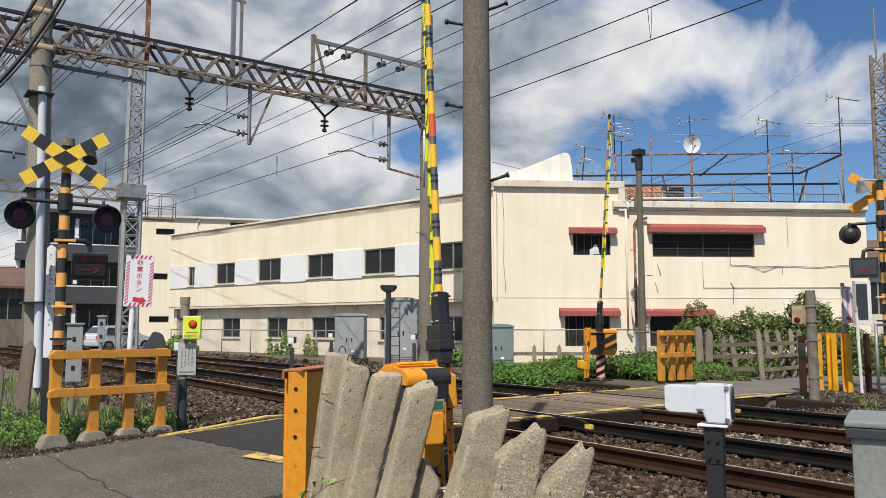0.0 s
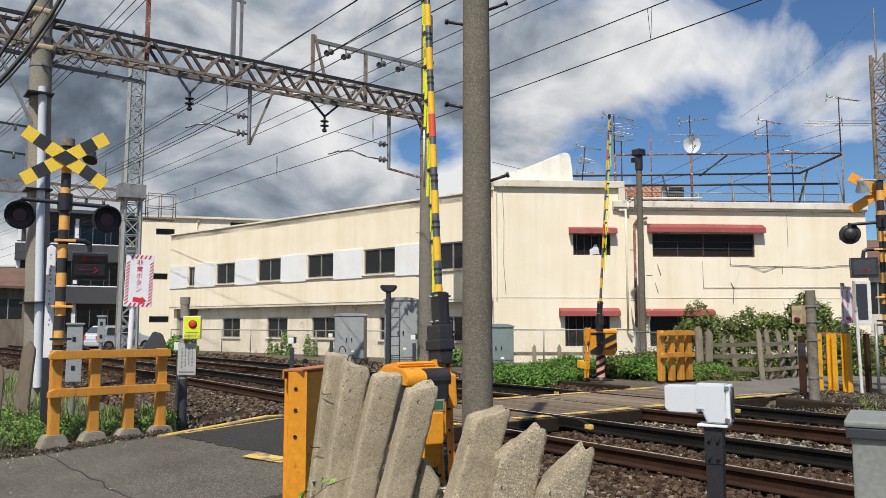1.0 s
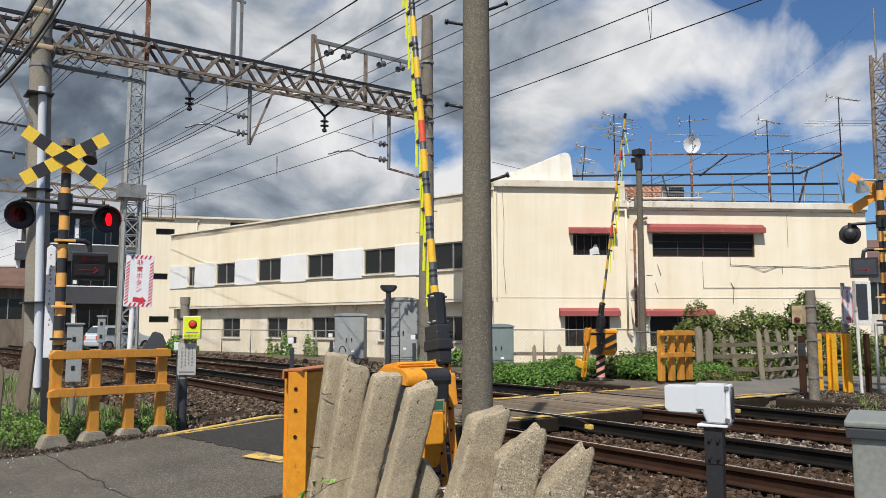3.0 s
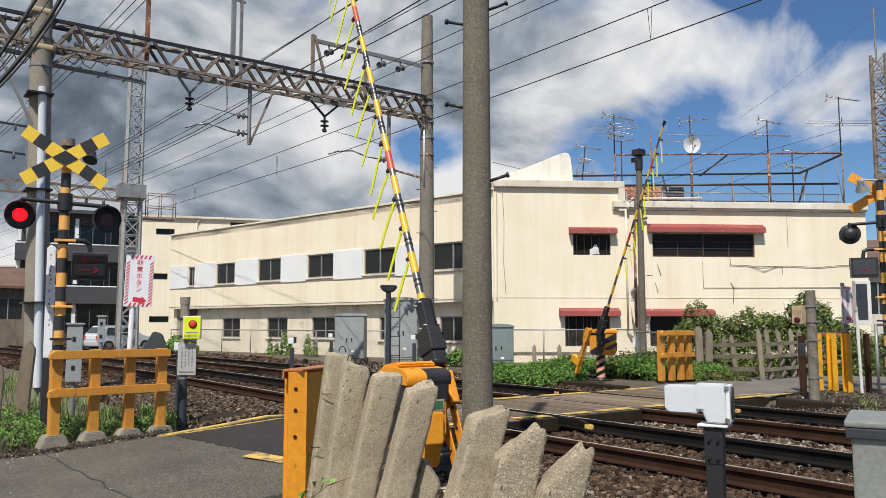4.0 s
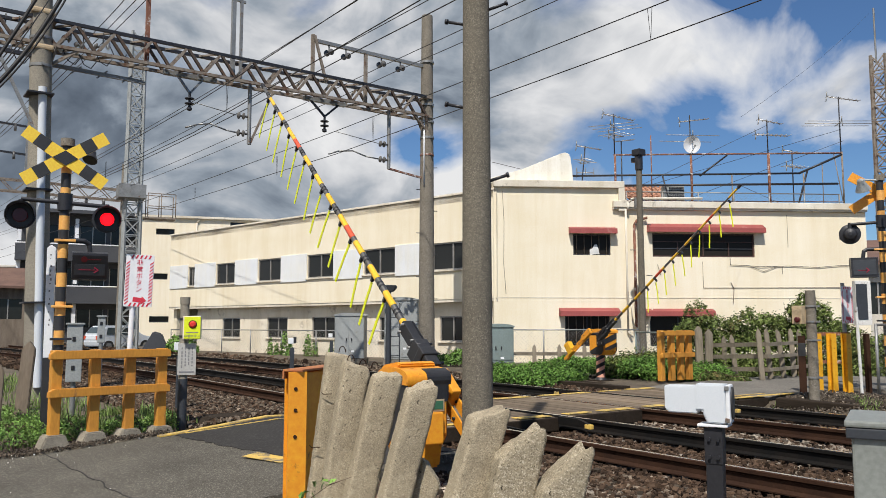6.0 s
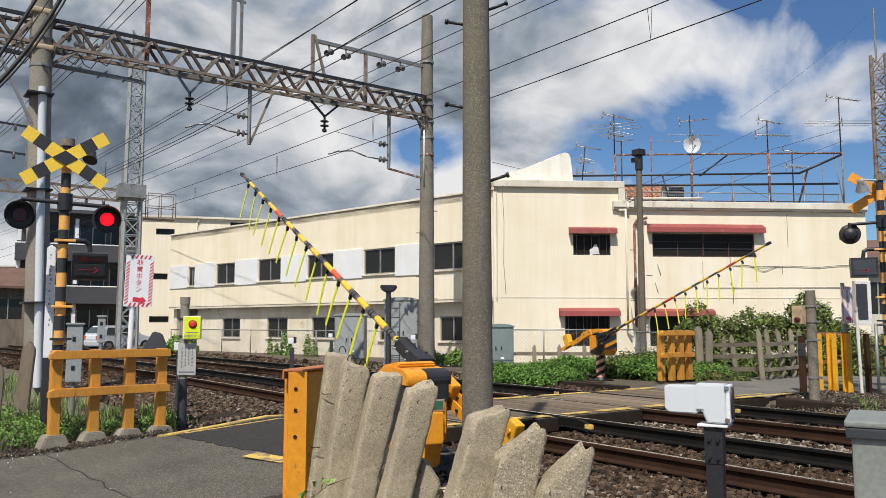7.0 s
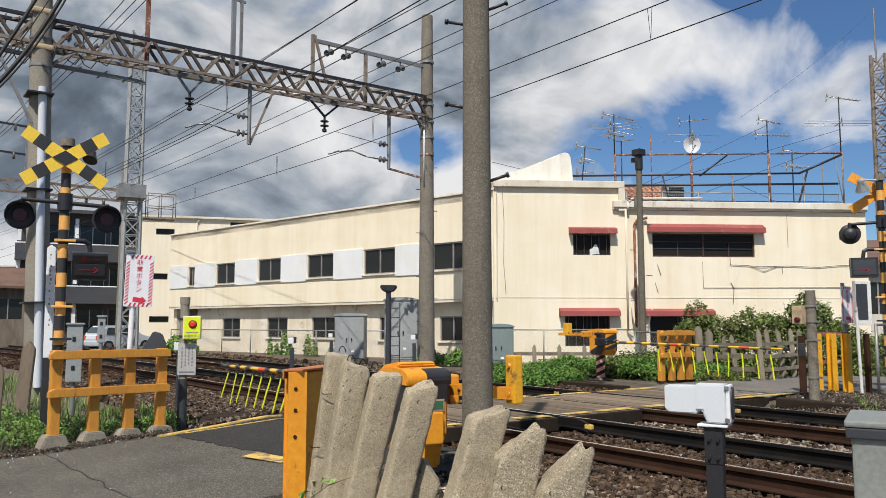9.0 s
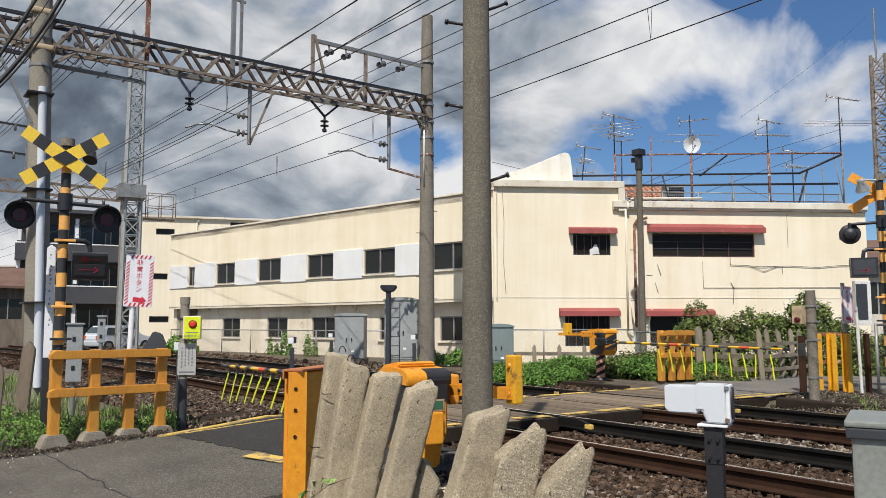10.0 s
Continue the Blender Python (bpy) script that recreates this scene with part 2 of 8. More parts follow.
M = dict(
    asphalt=aggregate("asphalt", (0.088, 0.080, 0.065), (0.27, 0.247, 0.205), (0.036, 0.032, 0.026), 105, 0.7, 0.3, 0.8, 1.0),
    asphalt_far=aggregate("pale worn asphalt", (0.165, 0.152, 0.132), (0.27, 0.25, 0.22), (0.08, 0.074, 0.065), 85, 0.6, 0.2, 0.9, 0.7),
    asphalt_new=aggregate("fresh asphalt", (0.033, 0.031, 0.029), (0.08, 0.075, 0.07), (0.02, 0.019, 0.018), 75, 0.7, 0.2, 1.2, 0.5),
    earth=material("earth", (0.13, 0.10, 0.07), (0.08, 0.065, 0.045), 0.95, big=0.8, fine=40, bump=0.7),
    earth_lump=islands(material("earth clods", (0.10, 0.075, 0.052), (0.055, 0.042, 0.03), 0.95, big=4, fine=40, bump=0.4), 0.4),
    ballast_bed=material("ballast bed", (0.075, 0.054, 0.04), (0.045, 0.032, 0.025), 0.95, big=1.5, fine=30, bump=1.0),
    stone=islands(material("ballast stone", (0.085, 0.055, 0.036), (0.045, 0.028, 0.019), 0.94, big=4, fine=40, bump=0.3), 0.40),
    stone_grey=islands(material("grey stone", (0.165, 0.13, 0.097), (0.085, 0.065, 0.048), 0.92, big=4, fine=40, bump=0.3), 0.44),
    rust=material("rusty rail steel", (0.05, 0.025, 0.015), (0.03, 0.016, 0.011), 0.9, big=3, fine=50, bump=0.3),
    rail_dark=material("near-black rail steel", (0.010, 0.010, 0.010), (0.018, 0.015, 0.013), 0.6, big=3, fine=50, bump=0.2),
    rail_top=material("polished rail head", (0.78, 0.76, 0.74), (0.55, 0.50, 0.46), 0.22, 0.9, big=2, fine=20, bump=0.03),
    sleeper=material("concrete sleeper", (0.12, 0.085, 0.062), (0.08, 0.056, 0.042), 0.9, big=2, fine=60, bump=0.3),
    old_timber=material("dark old timber", (0.04, 0.03, 0.022), (0.024, 0.018, 0.013), 0.95, big=2.5, fine=34, bump=0.6, aniso=(0.2, 1, 1)),
    plank=material("crossing plank", (0.215, 0.165, 0.115), (0.105, 0.08, 0.057), 0.85, big=1.3, fine=26, bump=0.5, aniso=(0.12, 1, 1), rand=0.2, spots=0.14, spot=(0.05, 0.04, 0.031), spot_scale=5),
    yellow_line=material("yellow road paint", (0.68, 0.45, 0.09), (0.46, 0.32, 0.10), 0.8, big=5, fine=40, bump=0.3, spots=0.62, spot=(0.16, 0.13, 0.095), spot_scale=7),
    cream=material("cream render wall", (0.87, 0.795, 0.635), (0.83, 0.745, 0.58), 0.85, big=0.45, fine=24, bump=0.15),
    cream_low=material("lower cream wall", (0.84, 0.77, 0.64), (0.74, 0.66, 0.53), 0.88, big=0.6, fine=24, bump=0.2, spots=0.08, spot=(0.40, 0.34, 0.27), spot_scale=1.6),
    white_panel=material("white panel", (0.80, 0.82, 0.84), (0.74, 0.76, 0.79), 0.5, big=1, fine=20, bump=0.04),
    coping=material("pale coping", (0.78, 0.73, 0.63), (0.66, 0.60, 0.50), 0.8, big=0.8, fine=30, bump=0.15, spots=0.06, spot=(0.38, 0.34, 0.28), spot_scale=2.5),
    white_wall=material("whitewashed wall", (0.87, 0.85, 0.78), (0.78, 0.74, 0.65), 0.85, big=0.9, fine=20, bump=0.2, spots=0.14, spot=(0.50, 0.44, 0.35), spot_scale=2.2),
    awning=material("red awning", (0.33, 0.075, 0.065), (0.26, 0.055, 0.05), 0.6, big=0.8, fine=30, bump=0.1, spots=0.08, spot=(0.42, 0.2, 0.17), spot_scale=3),
    alu=material("window aluminium", (0.42, 0.40, 0.37), (0.34, 0.32, 0.30), 0.4, 0.5, big=2, fine=30, bump=0.05),
    dark_metal=material("dark painted metal", (0.03, 0.03, 0.034), (0.022, 0.022, 0.026), 0.45, 0.2, big=3, fine=60, bump=0.08),
    slate=material("slate grey paint", (0.045, 0.05, 0.058), (0.032, 0.036, 0.043), 0.5, 0.1, big=2, fine=60, bump=0.06),
    galv=material("galvanised steel", (0.30, 0.30, 0.29), (0.21, 0.21, 0.205), 0.5, 0.5, big=3, fine=50, bump=0.1, spots=0.12, spot=(0.19, 0.12, 0.08), spot_scale=7),
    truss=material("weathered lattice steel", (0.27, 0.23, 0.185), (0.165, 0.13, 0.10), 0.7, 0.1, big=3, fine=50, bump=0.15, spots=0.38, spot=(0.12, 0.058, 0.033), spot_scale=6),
    truss_dark=material("dark brown lattice steel", (0.095, 0.07, 0.052), (0.06, 0.042, 0.032), 0.8, 0.1, big=3, fine=50, bump=0.15, spots=0.3, spot=(0.17, 0.085, 0.045), spot_scale=7),
    rusty=material("rusty pipe", (0.23, 0.095, 0.055), (0.15, 0.062, 0.04), 0.85, big=3, fine=40, bump=0.3, spots=0.42, spot=(0.52, 0.48, 0.45), spot_scale=7),
    concrete=aggregate("pole concrete", (0.195, 0.172, 0.138), (0.28, 0.25, 0.205), (0.12, 0.105, 0.085), 60, 0.7, 0.15, 0.9, 0.75),
    pole_tan=aggregate("smooth tan pole concrete", (0.255, 0.23, 0.185), (0.32, 0.29, 0.24), (0.19, 0.17, 0.135), 90, 0.6, 0.12, 0.9, 0.6),
    pole_near=aggregate("spun concrete pole", (0.145, 0.127, 0.098), (0.36, 0.325, 0.26), (0.06, 0.053, 0.042), 170, 0.6, 0.25, 1.0, 0.6, 0.1),
    footing=aggregate("rough cast concrete", (0.27, 0.238, 0.185), (0.42, 0.38, 0.31), (0.14, 0.12, 0.09), 200, 0.6, 0.4, 4.0, 0.9, 0.12),
    stake=aggregate("weathered concrete stake", (0.35, 0.292, 0.2), (0.62, 0.54, 0.40), (0.13, 0.105, 0.07), 400, 0.75, 0.6, 6.0, 1.0, 0.26),
    stake_coarse=aggregate("broken concrete with exposed stone", (0.30, 0.252, 0.172), (0.62, 0.55, 0.43), (0.11, 0.09, 0.062), 260, 0.7, 0.7, 5.0, 1.0, 0.3),
    orange=material("orange painted steel", (0.80, 0.33, 0.025), (0.72, 0.28, 0.02), 0.42, big=2, fine=30, bump=0.06, spots=0.06, spot=(0.30, 0.12, 0.03), spot_scale=8),
    orange_wood=material("orange painted timber", (0.62, 0.28, 0.035), (0.50, 0.215, 0.03), 0.6, big=2, fine=36, bump=0.25, aniso=(1, 1, 0.25), spots=0.12, spot=(0.26, 0.12, 0.04), spot_scale=9),
    cap_rust=material("rusting orange steel", (0.42, 0.15, 0.05), (0.28, 0.095, 0.04), 0.75, big=4, fine=40, bump=0.25, spots=0.3, spot=(0.62, 0.27, 0.05), spot_scale=9),
    yellow_steel=material("yellow painted steel", (0.80, 0.42, 0.02), (0.70, 0.34, 0.02), 0.45, big=2, fine=30, bump=0.06, spots=0.12, spot=(0.28, 0.13, 0.04), spot_scale=7),
    yellow=material("warning yellow", (0.84, 0.57, 0.05), (0.80, 0.53, 0.045), 0.45, big=3, fine=40, bump=0.03),
    yellow_tip=material("pole yellow", (0.78, 0.40, 0.10), (0.70, 0.34, 0.08), 0.5, big=3, fine=40, bump=0.04),
    black=material("warning black", (0.018, 0.018, 0.02), (0.028, 0.028, 0.03), 0.5, big=3, fine=40, bump=0.05),
    boom_black=material("boom dark reflective film", (0.26, 0.25, 0.235), (0.17, 0.16, 0.148), 0.36, 0.85, big=3, fine=40, bump=0.04, spots=0.1, spot=(0.16, 0.15, 0.14), spot_scale=9),
    boom_yellow=material("boom yellow film", (0.84, 0.50, 0.03), (0.76, 0.43, 0.025), 0.34, big=3, fine=40, bump=0.04, spots=0.1, spot=(0.42, 0.25, 0.06), spot_scale=8, clear=0.3),
    boom_red=material("boom red", (0.70, 0.10, 0.04), (0.60, 0.08, 0.035), 0.4, big=3, fine=40, bump=0.04),
    tape=material("fluorescent yellow tape", (0.82, 0.86, 0.02), (0.74, 0.80, 0.02), 0.45, big=3, fine=40, bump=0.03),
    white=material("white enamel", (0.78, 0.79, 0.80), (0.72, 0.73, 0.74), 0.4, big=2, fine=30, bump=0.03),
    paper=material("weathered notice paper", (0.46, 0.455, 0.43), (0.40, 0.395, 0.37), 0.7, big=3, fine=40, bump=0.05),
    red_print=material("red print", (0.62, 0.03, 0.06), (0.55, 0.03, 0.05), 0.5, big=3, fine=40, bump=0.0),
    ink=material("grey print", (0.22, 0.22, 0.23), (0.17, 0.17, 0.18), 0.6, big=3, fine=40, bump=0.0),
    lime=material("lime yellow enamel", (0.72, 0.80, 0.02), (0.66, 0.74, 0.02), 0.4, big=3, fine=30, bump=0.03),
    button=material("red button", (0.70, 0.045, 0.03), (0.6, 0.04, 0.03), 0.3, big=3, fine=30, bump=0.0),
    cabinet=material("grey cabinet paint", (0.33, 0.345, 0.34), (0.27, 0.285, 0.28), 0.5, 0.1, big=1.2, fine=40, bump=0.06, spots=0.05, spot=(0.20, 0.16, 0.12), spot_scale=5),
    plate_green=material("green enamel plate", (0.05, 0.16, 0.09), (0.04, 0.13, 0.075), 0.45, big=4, fine=40, bump=0.03),
    cabinet_green=material("grey green cabinet paint", (0.20, 0.25, 0.24), (0.16, 0.20, 0.19), 0.5, 0.1, big=1.2, fine=40, bump=0.06, spots=0.05, spot=(0.20, 0.16, 0.12), spot_scale=5),
    wood_grey=material("weathered timber", (0.27, 0.23, 0.172), (0.165, 0.138, 0.10), 0.9, big=2.5, fine=30, bump=0.5, aniso=(1, 1, 0.15), rand=0.12),
    roof_tile=material("terracotta tile", (0.40, 0.20, 0.12), (0.30, 0.14, 0.085), 0.8, big=2, fine=40, bump=0.25, rand=0.2),
    brown_roof=material("brown roof sheet", (0.16, 0.09, 0.065), (0.11, 0.065, 0.05), 0.85, big=1, fine=14, bump=0.3),
    grey_wall=material("charcoal cladding", (0.055, 0.058, 0.066), (0.045, 0.047, 0.054), 0.6, big=0.6, fine=20, bump=0.08),
    wall_far=material("pale far wall", (0.62, 0.58, 0.50), (0.50, 0.46, 0.39), 0.85, big=0.5, fine=12, bump=0.1),
    porcelain=material("porcelain", (0.13, 0.125, 0.12), (0.09, 0.085, 0.08), 0.25, big=4, fine=30, bump=0.0),
    wire=material("wire", (0.035, 0.034, 0.034), (0.05, 0.045, 0.04), 0.5, 0.5, big=3, fine=30, bump=0.0),
    leaf=islands(material("leaf", (0.16, 0.275, 0.055), (0.095, 0.18, 0.035), 0.55, big=1.5, fine=30, bump=0.1), 0.36),
    leaf_bank=islands(material("weed leaf", (0.125, 0.235, 0.045), (0.075, 0.15, 0.03), 0.55, big=1.5, fine=30, bump=0.1), 0.38),
    leaf_dark=islands(material("hedge leaf", (0.15, 0.2, 0.055), (0.085, 0.105, 0.032), 0.6, big=1.1, fine=30, bump=0.1, spots=0.2, spot=(0.18, 0.12, 0.055), spot_scale=2.5), 0.44),
    wood_brown=material("weathered brown timber", (0.215, 0.17, 0.125), (0.13, 0.10, 0.072), 0.9, big=3, fine=40, bump=0.4, aniso=(1, 1, 0.2)),
    stone_pale=islands(material("pale stone", (0.33, 0.28, 0.225), (0.20, 0.165, 0.125), 0.92, big=4, fine=40, bump=0.3), 0.35),
    cabinet_dull=material("dull grey-green cabinet paint", (0.235, 0.25, 0.23), (0.20, 0.212, 0.195), 0.45, big=2, fine=40, bump=0.04),
    litter=material("pale litter", (0.7, 0.68, 0.64), (0.5, 0.46, 0.4), 0.8, big=4, fine=40, bump=0.1),
    flaked=material("flaking white paint", (0.74, 0.73, 0.70), (0.62, 0.60, 0.56), 0.6, big=3, fine=40, bump=0.2, spots=0.22, spot=(0.22, 0.16, 0.11), spot_scale=11),
    grass=islands(material("grass", (0.175, 0.255, 0.065), (0.115, 0.165, 0.045), 0.6, big=1.5, fine=30, bump=0.1), 0.40),
    white_dull=material("pale blue-grey enamel", (0.62, 0.65, 0.68), (0.59, 0.62, 0.65), 0.4, big=0.8, fine=220, bump=0.02),
    tan_box=material("cream box paint", (0.52, 0.40, 0.25), (0.44, 0.33, 0.20), 0.6, big=3, fine=30, bump=0.05),
    dark_concrete=aggregate("dark pole concrete", (0.14, 0.122, 0.094), (0.21, 0.187, 0.148), (0.085, 0.073, 0.056), 60, 0.6, 0.15, 0.9, 0.6),
    flower=material("pale flower", (0.70, 0.68, 0.60), (0.60, 0.56, 0.48), 0.7, big=3, fine=20, bump=0.0),
    twig=material("twig", (0.13, 0.085, 0.05), (0.09, 0.06, 0.04), 0.85, big=3, fine=40, bump=0.3),
    vehicle=material("pale car paint", (0.62, 0.66, 0.70), (0.56, 0.60, 0.64), 0.25, big=2, fine=20, bump=0.0, clear=0.6),
    rubber=material("rubber", (0.02, 0.02, 0.02), (0.03, 0.03, 0.03), 0.8, big=3, fine=40, bump=0.1),
    lens_dark=material("unlit red lens", (0.10, 0.006, 0.009), (0.07, 0.004, 0.006), 0.35, big=6, fine=60, bump=0.1),
    pink=material("salmon paint", (0.62, 0.30, 0.20), (0.52, 0.24, 0.16), 0.6, big=2, fine=30, bump=0.1, spots=0.1, spot=(0.3, 0.2, 0.15), spot_scale=9),
    cloth=material("white cloth", (0.72, 0.72, 0.70), (0.6, 0.6, 0.58), 0.9, big=4, fine=30, bump=0.2),
)
for key, v in (("rail_dark", 0.08), ("rust", 0.1), ("stone", 0.15), ("stone_grey", 0.15), ("sleeper", 0.15), ("ballast_bed", 0.1), ("leaf", 0.3), ("leaf_dark", 0.12), ("leaf_bank", 0.15), ("grass", 0.3), ("plank", 0.2), ("old_timber", 0.1), ("cream", 0.25)):
    M[key].node_tree.nodes["Principled BSDF"].inputs["Specular IOR Level"].default_value = v


def streaks(m, amount, width=1.4, length=0.14):
    """Rain streaks: a stain stretched down the wall, over a broad mottle."""
    t = m.node_tree
    b = t.nodes["Principled BSDF"]
    src = b.inputs["Base Color"].links[0].from_socket
    co = t.nodes.new("ShaderNodeTexCoord")
    for scale, sc, power in (((width, width, length), 1.0, amount), ((3.5 * width, 3.5 * width, 0.3), 1.0, amount * 0.7), ((0.5, 0.5, 0.9), 1.0, amount * 0.7)):
        mp = t.nodes.new("ShaderNodeMapping")
        mp.inputs["Scale"].default_value = scale
        t.links.new(co.outputs["Object"], mp.inputs[0])
        n = t.nodes.new("ShaderNodeTexNoise")
        n.inputs["Scale"].default_value, n.inputs["Detail"].default_value, n.inputs["Roughness"].default_value = sc, 6, 0.62
        t.links.new(mp.outputs[0], n.inputs["Vector"])
        mx = t.nodes.new("ShaderNodeMix")
        mx.data_type, mx.blend_type = "RGBA", "MULTIPLY"
        mx.inputs[0].default_value = 1.0
        t.links.new(src, mx.inputs[6])
        lo = 1 - power
        t.links.new(ramp(t, n.outputs[0], [(0.36, (lo, lo * 0.985, lo * 0.95)), (0.56, (1, 1, 1))]), mx.inputs[7])
        src = mx.outputs[2]
    t.links.new(src, b.inputs["Base Color"])


for key, v in (("cream", 0.045), ("cream_low", 0.10), ("coping", 0.09), ("white_wall", 0.10), ("white_panel", 0.015)):
    streaks(M[key], v)
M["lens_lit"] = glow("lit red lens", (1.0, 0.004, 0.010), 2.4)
M["arrow_dim"] = glow("dim red arrow", (0.16, 0.006, 0.01), 0.05)
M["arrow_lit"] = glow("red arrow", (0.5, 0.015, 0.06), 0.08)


def glass_mat(name, tint, rough=0.05):
    m = bpy.data.materials.new(name)
    m.use_nodes = True
    b = m.node_tree.nodes["Principled BSDF"]
    b.inputs["Base Color"].default_value = (*tint, 1)
    b.inputs["Roughness"].default_value = rough
    b.inputs["Specular IOR Level"].default_value = 0.6
    return m


M["frame_brown"] = material("brown window frame", (0.09, 0.045, 0.035), (0.05, 0.028, 0.022), 0.6, big=3, fine=50, bump=0.1)
M["pane"] = glass_mat("dark window glass", (0.02, 0.021, 0.02), 0.12)
M["pane"].node_tree.nodes["Principled BSDF"].inputs["Specular IOR Level"].default_value = 0.36
M["pane_dusty"] = glass_mat("dusty window glass", (0.022, 0.019, 0.016), 0.3)
M["pane_dusty"].node_tree.nodes["Principled BSDF"].inputs["Specular IOR Level"].default_value = 0.12
M["pane_car"] = glass_mat("car glass", (0.05, 0.07, 0.08))

# ---- mesh helpers ----


def box(bm, c, s, m=None, bevel=0.0):
    r = bmesh.ops.create_cube(bm, size=1)
    vs = r["verts"]
    mm = Matrix.Translation(c) @ Matrix.Diagonal((*s, 1))
    bmesh.ops.transform(bm, matrix=(m @ mm) if m else mm, verts=vs)
    if bevel:
        es = list({e for v in vs for e in v.link_edges})
        bmesh.ops.bevel(bm, geom=es, offset=bevel, segments=2, affect="EDGES", profile=0.6)
    return bm


def rod(bm, a, b, r0, r1=None, n=12, caps=True):
    """A round bar from a to b, tapering from r0 to r1."""
    a, b = Vector(a), Vector(b)
    d = b - a
    q = d.to_track_quat("Z", "Y").to_matrix().to_4x4()
    r = bmesh.ops.create_cone(bm, cap_ends=caps, cap_tris=False, segments=n, radius1=r0, radius2=r0 if r1 is None else r1, depth=d.length)
    bmesh.ops.transform(bm, matrix=Matrix.Translation((a + b) / 2) @ q, verts=r["verts"])
    for v in r["verts"]:
        for fc in v.link_faces:
            if len(fc.verts) == 4:
                fc.smooth = True
    return bm


def bar(bm, a, b, w, h):
    """A square bar from a to b: w level, h upright."""
    a, b = Vector(a), Vector(b)
    d = b - a
    x = d.normalized()
    y = Vector((0, 0, 1)).cross(x)
    y = Vector((0, 1, 0)) if y.length < 1e-4 else y.normalized()
    z = x.cross(y)
    m = Matrix((x, y, z)).transposed().to_4x4()
    r = bmesh.ops.create_cube(bm, size=1)
    bmesh.ops.transform(bm, matrix=Matrix.Translation((a + b) / 2) @ m @ Matrix.Diagonal((d.length, w, h, 1)), verts=r["verts"])
    return bm


def lathe(bm, profile, n=20, m=None):
    """Turn (radius, height) pairs about z."""
    rings = []
    for r, z in profile:
        rings.append([bm.verts.new((r * math.cos(2 * math.pi * i / n), r * math.sin(2 * math.pi * i / n), z)) for i in range(n)])
    for lo, hi in zip(rings, rings[1:]):
        for i in range(n):
            fc = bm.faces.new((lo[i], lo[(i + 1) % n], hi[(i + 1) % n], hi[i]))
            fc.smooth = True
    bm.faces.new(list(reversed(rings[0])))
    bm.faces.new(rings[-1])
    if m:
        bmesh.ops.transform(bm, matrix=m, verts=[v for r in rings for v in r])
    return bm


def prism(bm, outline, depth, m=None, bevel=0.0):
    """Extrude an outline in x, z by depth along y, centred."""
    a = [bm.verts.new((x, -depth / 2, z)) for x, z in outline]
    b = [bm.verts.new((x, depth / 2, z)) for x, z in outline]
    n = len(a)
    fs = [bm.faces.new(a), bm.faces.new(list(reversed(b)))]
    fs += [bm.faces.new((a[(i + 1) % n], a[i], b[i], b[(i + 1) % n])) for i in range(n)]
    bmesh.ops.recalc_face_normals(bm, faces=fs)
    if bevel:
        bmesh.ops.bevel(bm, geom=list({e for fc in fs for e in fc.edges}), offset=bevel, segments=2, affect="EDGES")
    if m:
        bmesh.ops.transform(bm, matrix=m, verts=bm.verts)
    return bm


def mesh_of(name, bm, mat):
    me = bpy.data.meshes.new(name)
    for ed in bm.edges:
        if len(ed.link_faces) == 2 and ed.calc_face_angle(0) > 0.7:
            ed.smooth = False
    bm.to_mesh(me)
    bm.free()
    for mm in (mat if isinstance(mat, (list, tuple)) else [mat]):
        me.materials.append(mm)
    return me


def B():
    return bmesh.new()


def part(name, bm, mat, parent, label="", at=None):
    ob = new(name, mesh_of(name, bm, mat) if isinstance(bm, bmesh.types.BMesh) else bm)
    ob.parent = parent
    if at is not None:
        ob.matrix_basis = at
    if label:
        tagged(ob, label)
    return ob


def thing(name, at, label, category, group="", kind=""):
    ob = new(name)
    ob.empty_display_size = 0.2
    ob.matrix_basis = at
    return tagged(ob, label, category, group, kind)


def solid(name, bm, mat, label, category, kind="", at=None, group=""):
    ob = new(name, mesh_of(name, bm, mat))
    if at is not None:
        ob.matrix_basis = at
    return tagged(ob, label, category, group, kind)


rnd = random.Random(7)

# ---- ground, road, tracks ----
TRACKS = (6.82, 9.92)          # centre lines of the two tracks, running along X
GAUGE = 1.435


def bend(x):
    """The line eases towards -Y as it goes away along -X."""
    s = max(0.0, -x - 18.0)
    return -0.0025 * s * s if s < 16 else -0.64 - 0.08 * (s - 16)


PROFILE = [(-400, -0.6), (-30, -0.6), (-4, -0.56), (0, -0.42), (2, -0.30), (3.3, -0.19), (4.5, -0.06), (4.95, -0.07), (5.15, -0.22), (5.4, -0.31), (11.6, -0.31), (12.0, -0.2), (12.4, -0.06), (13.0, -0.02), (16, 0.0), (40, 0.0), (1500, 0.0)]


def ground_z(y):
    for (a, za), (b, zb) in zip(PROFILE, PROFILE[1:]):
        if y <= b:
            return za + (zb - za) * (y - a) / (b - a)
    return 0.0


def land_z(x, y):
    """Ground height: the ramp up to the rails is only as wide as the road."""
    z = ground_z(y)
    if 2.4 < y < 5.2 and (x < -10.55 or x > -6.3):
        z = min(z, -0.25)
    return z


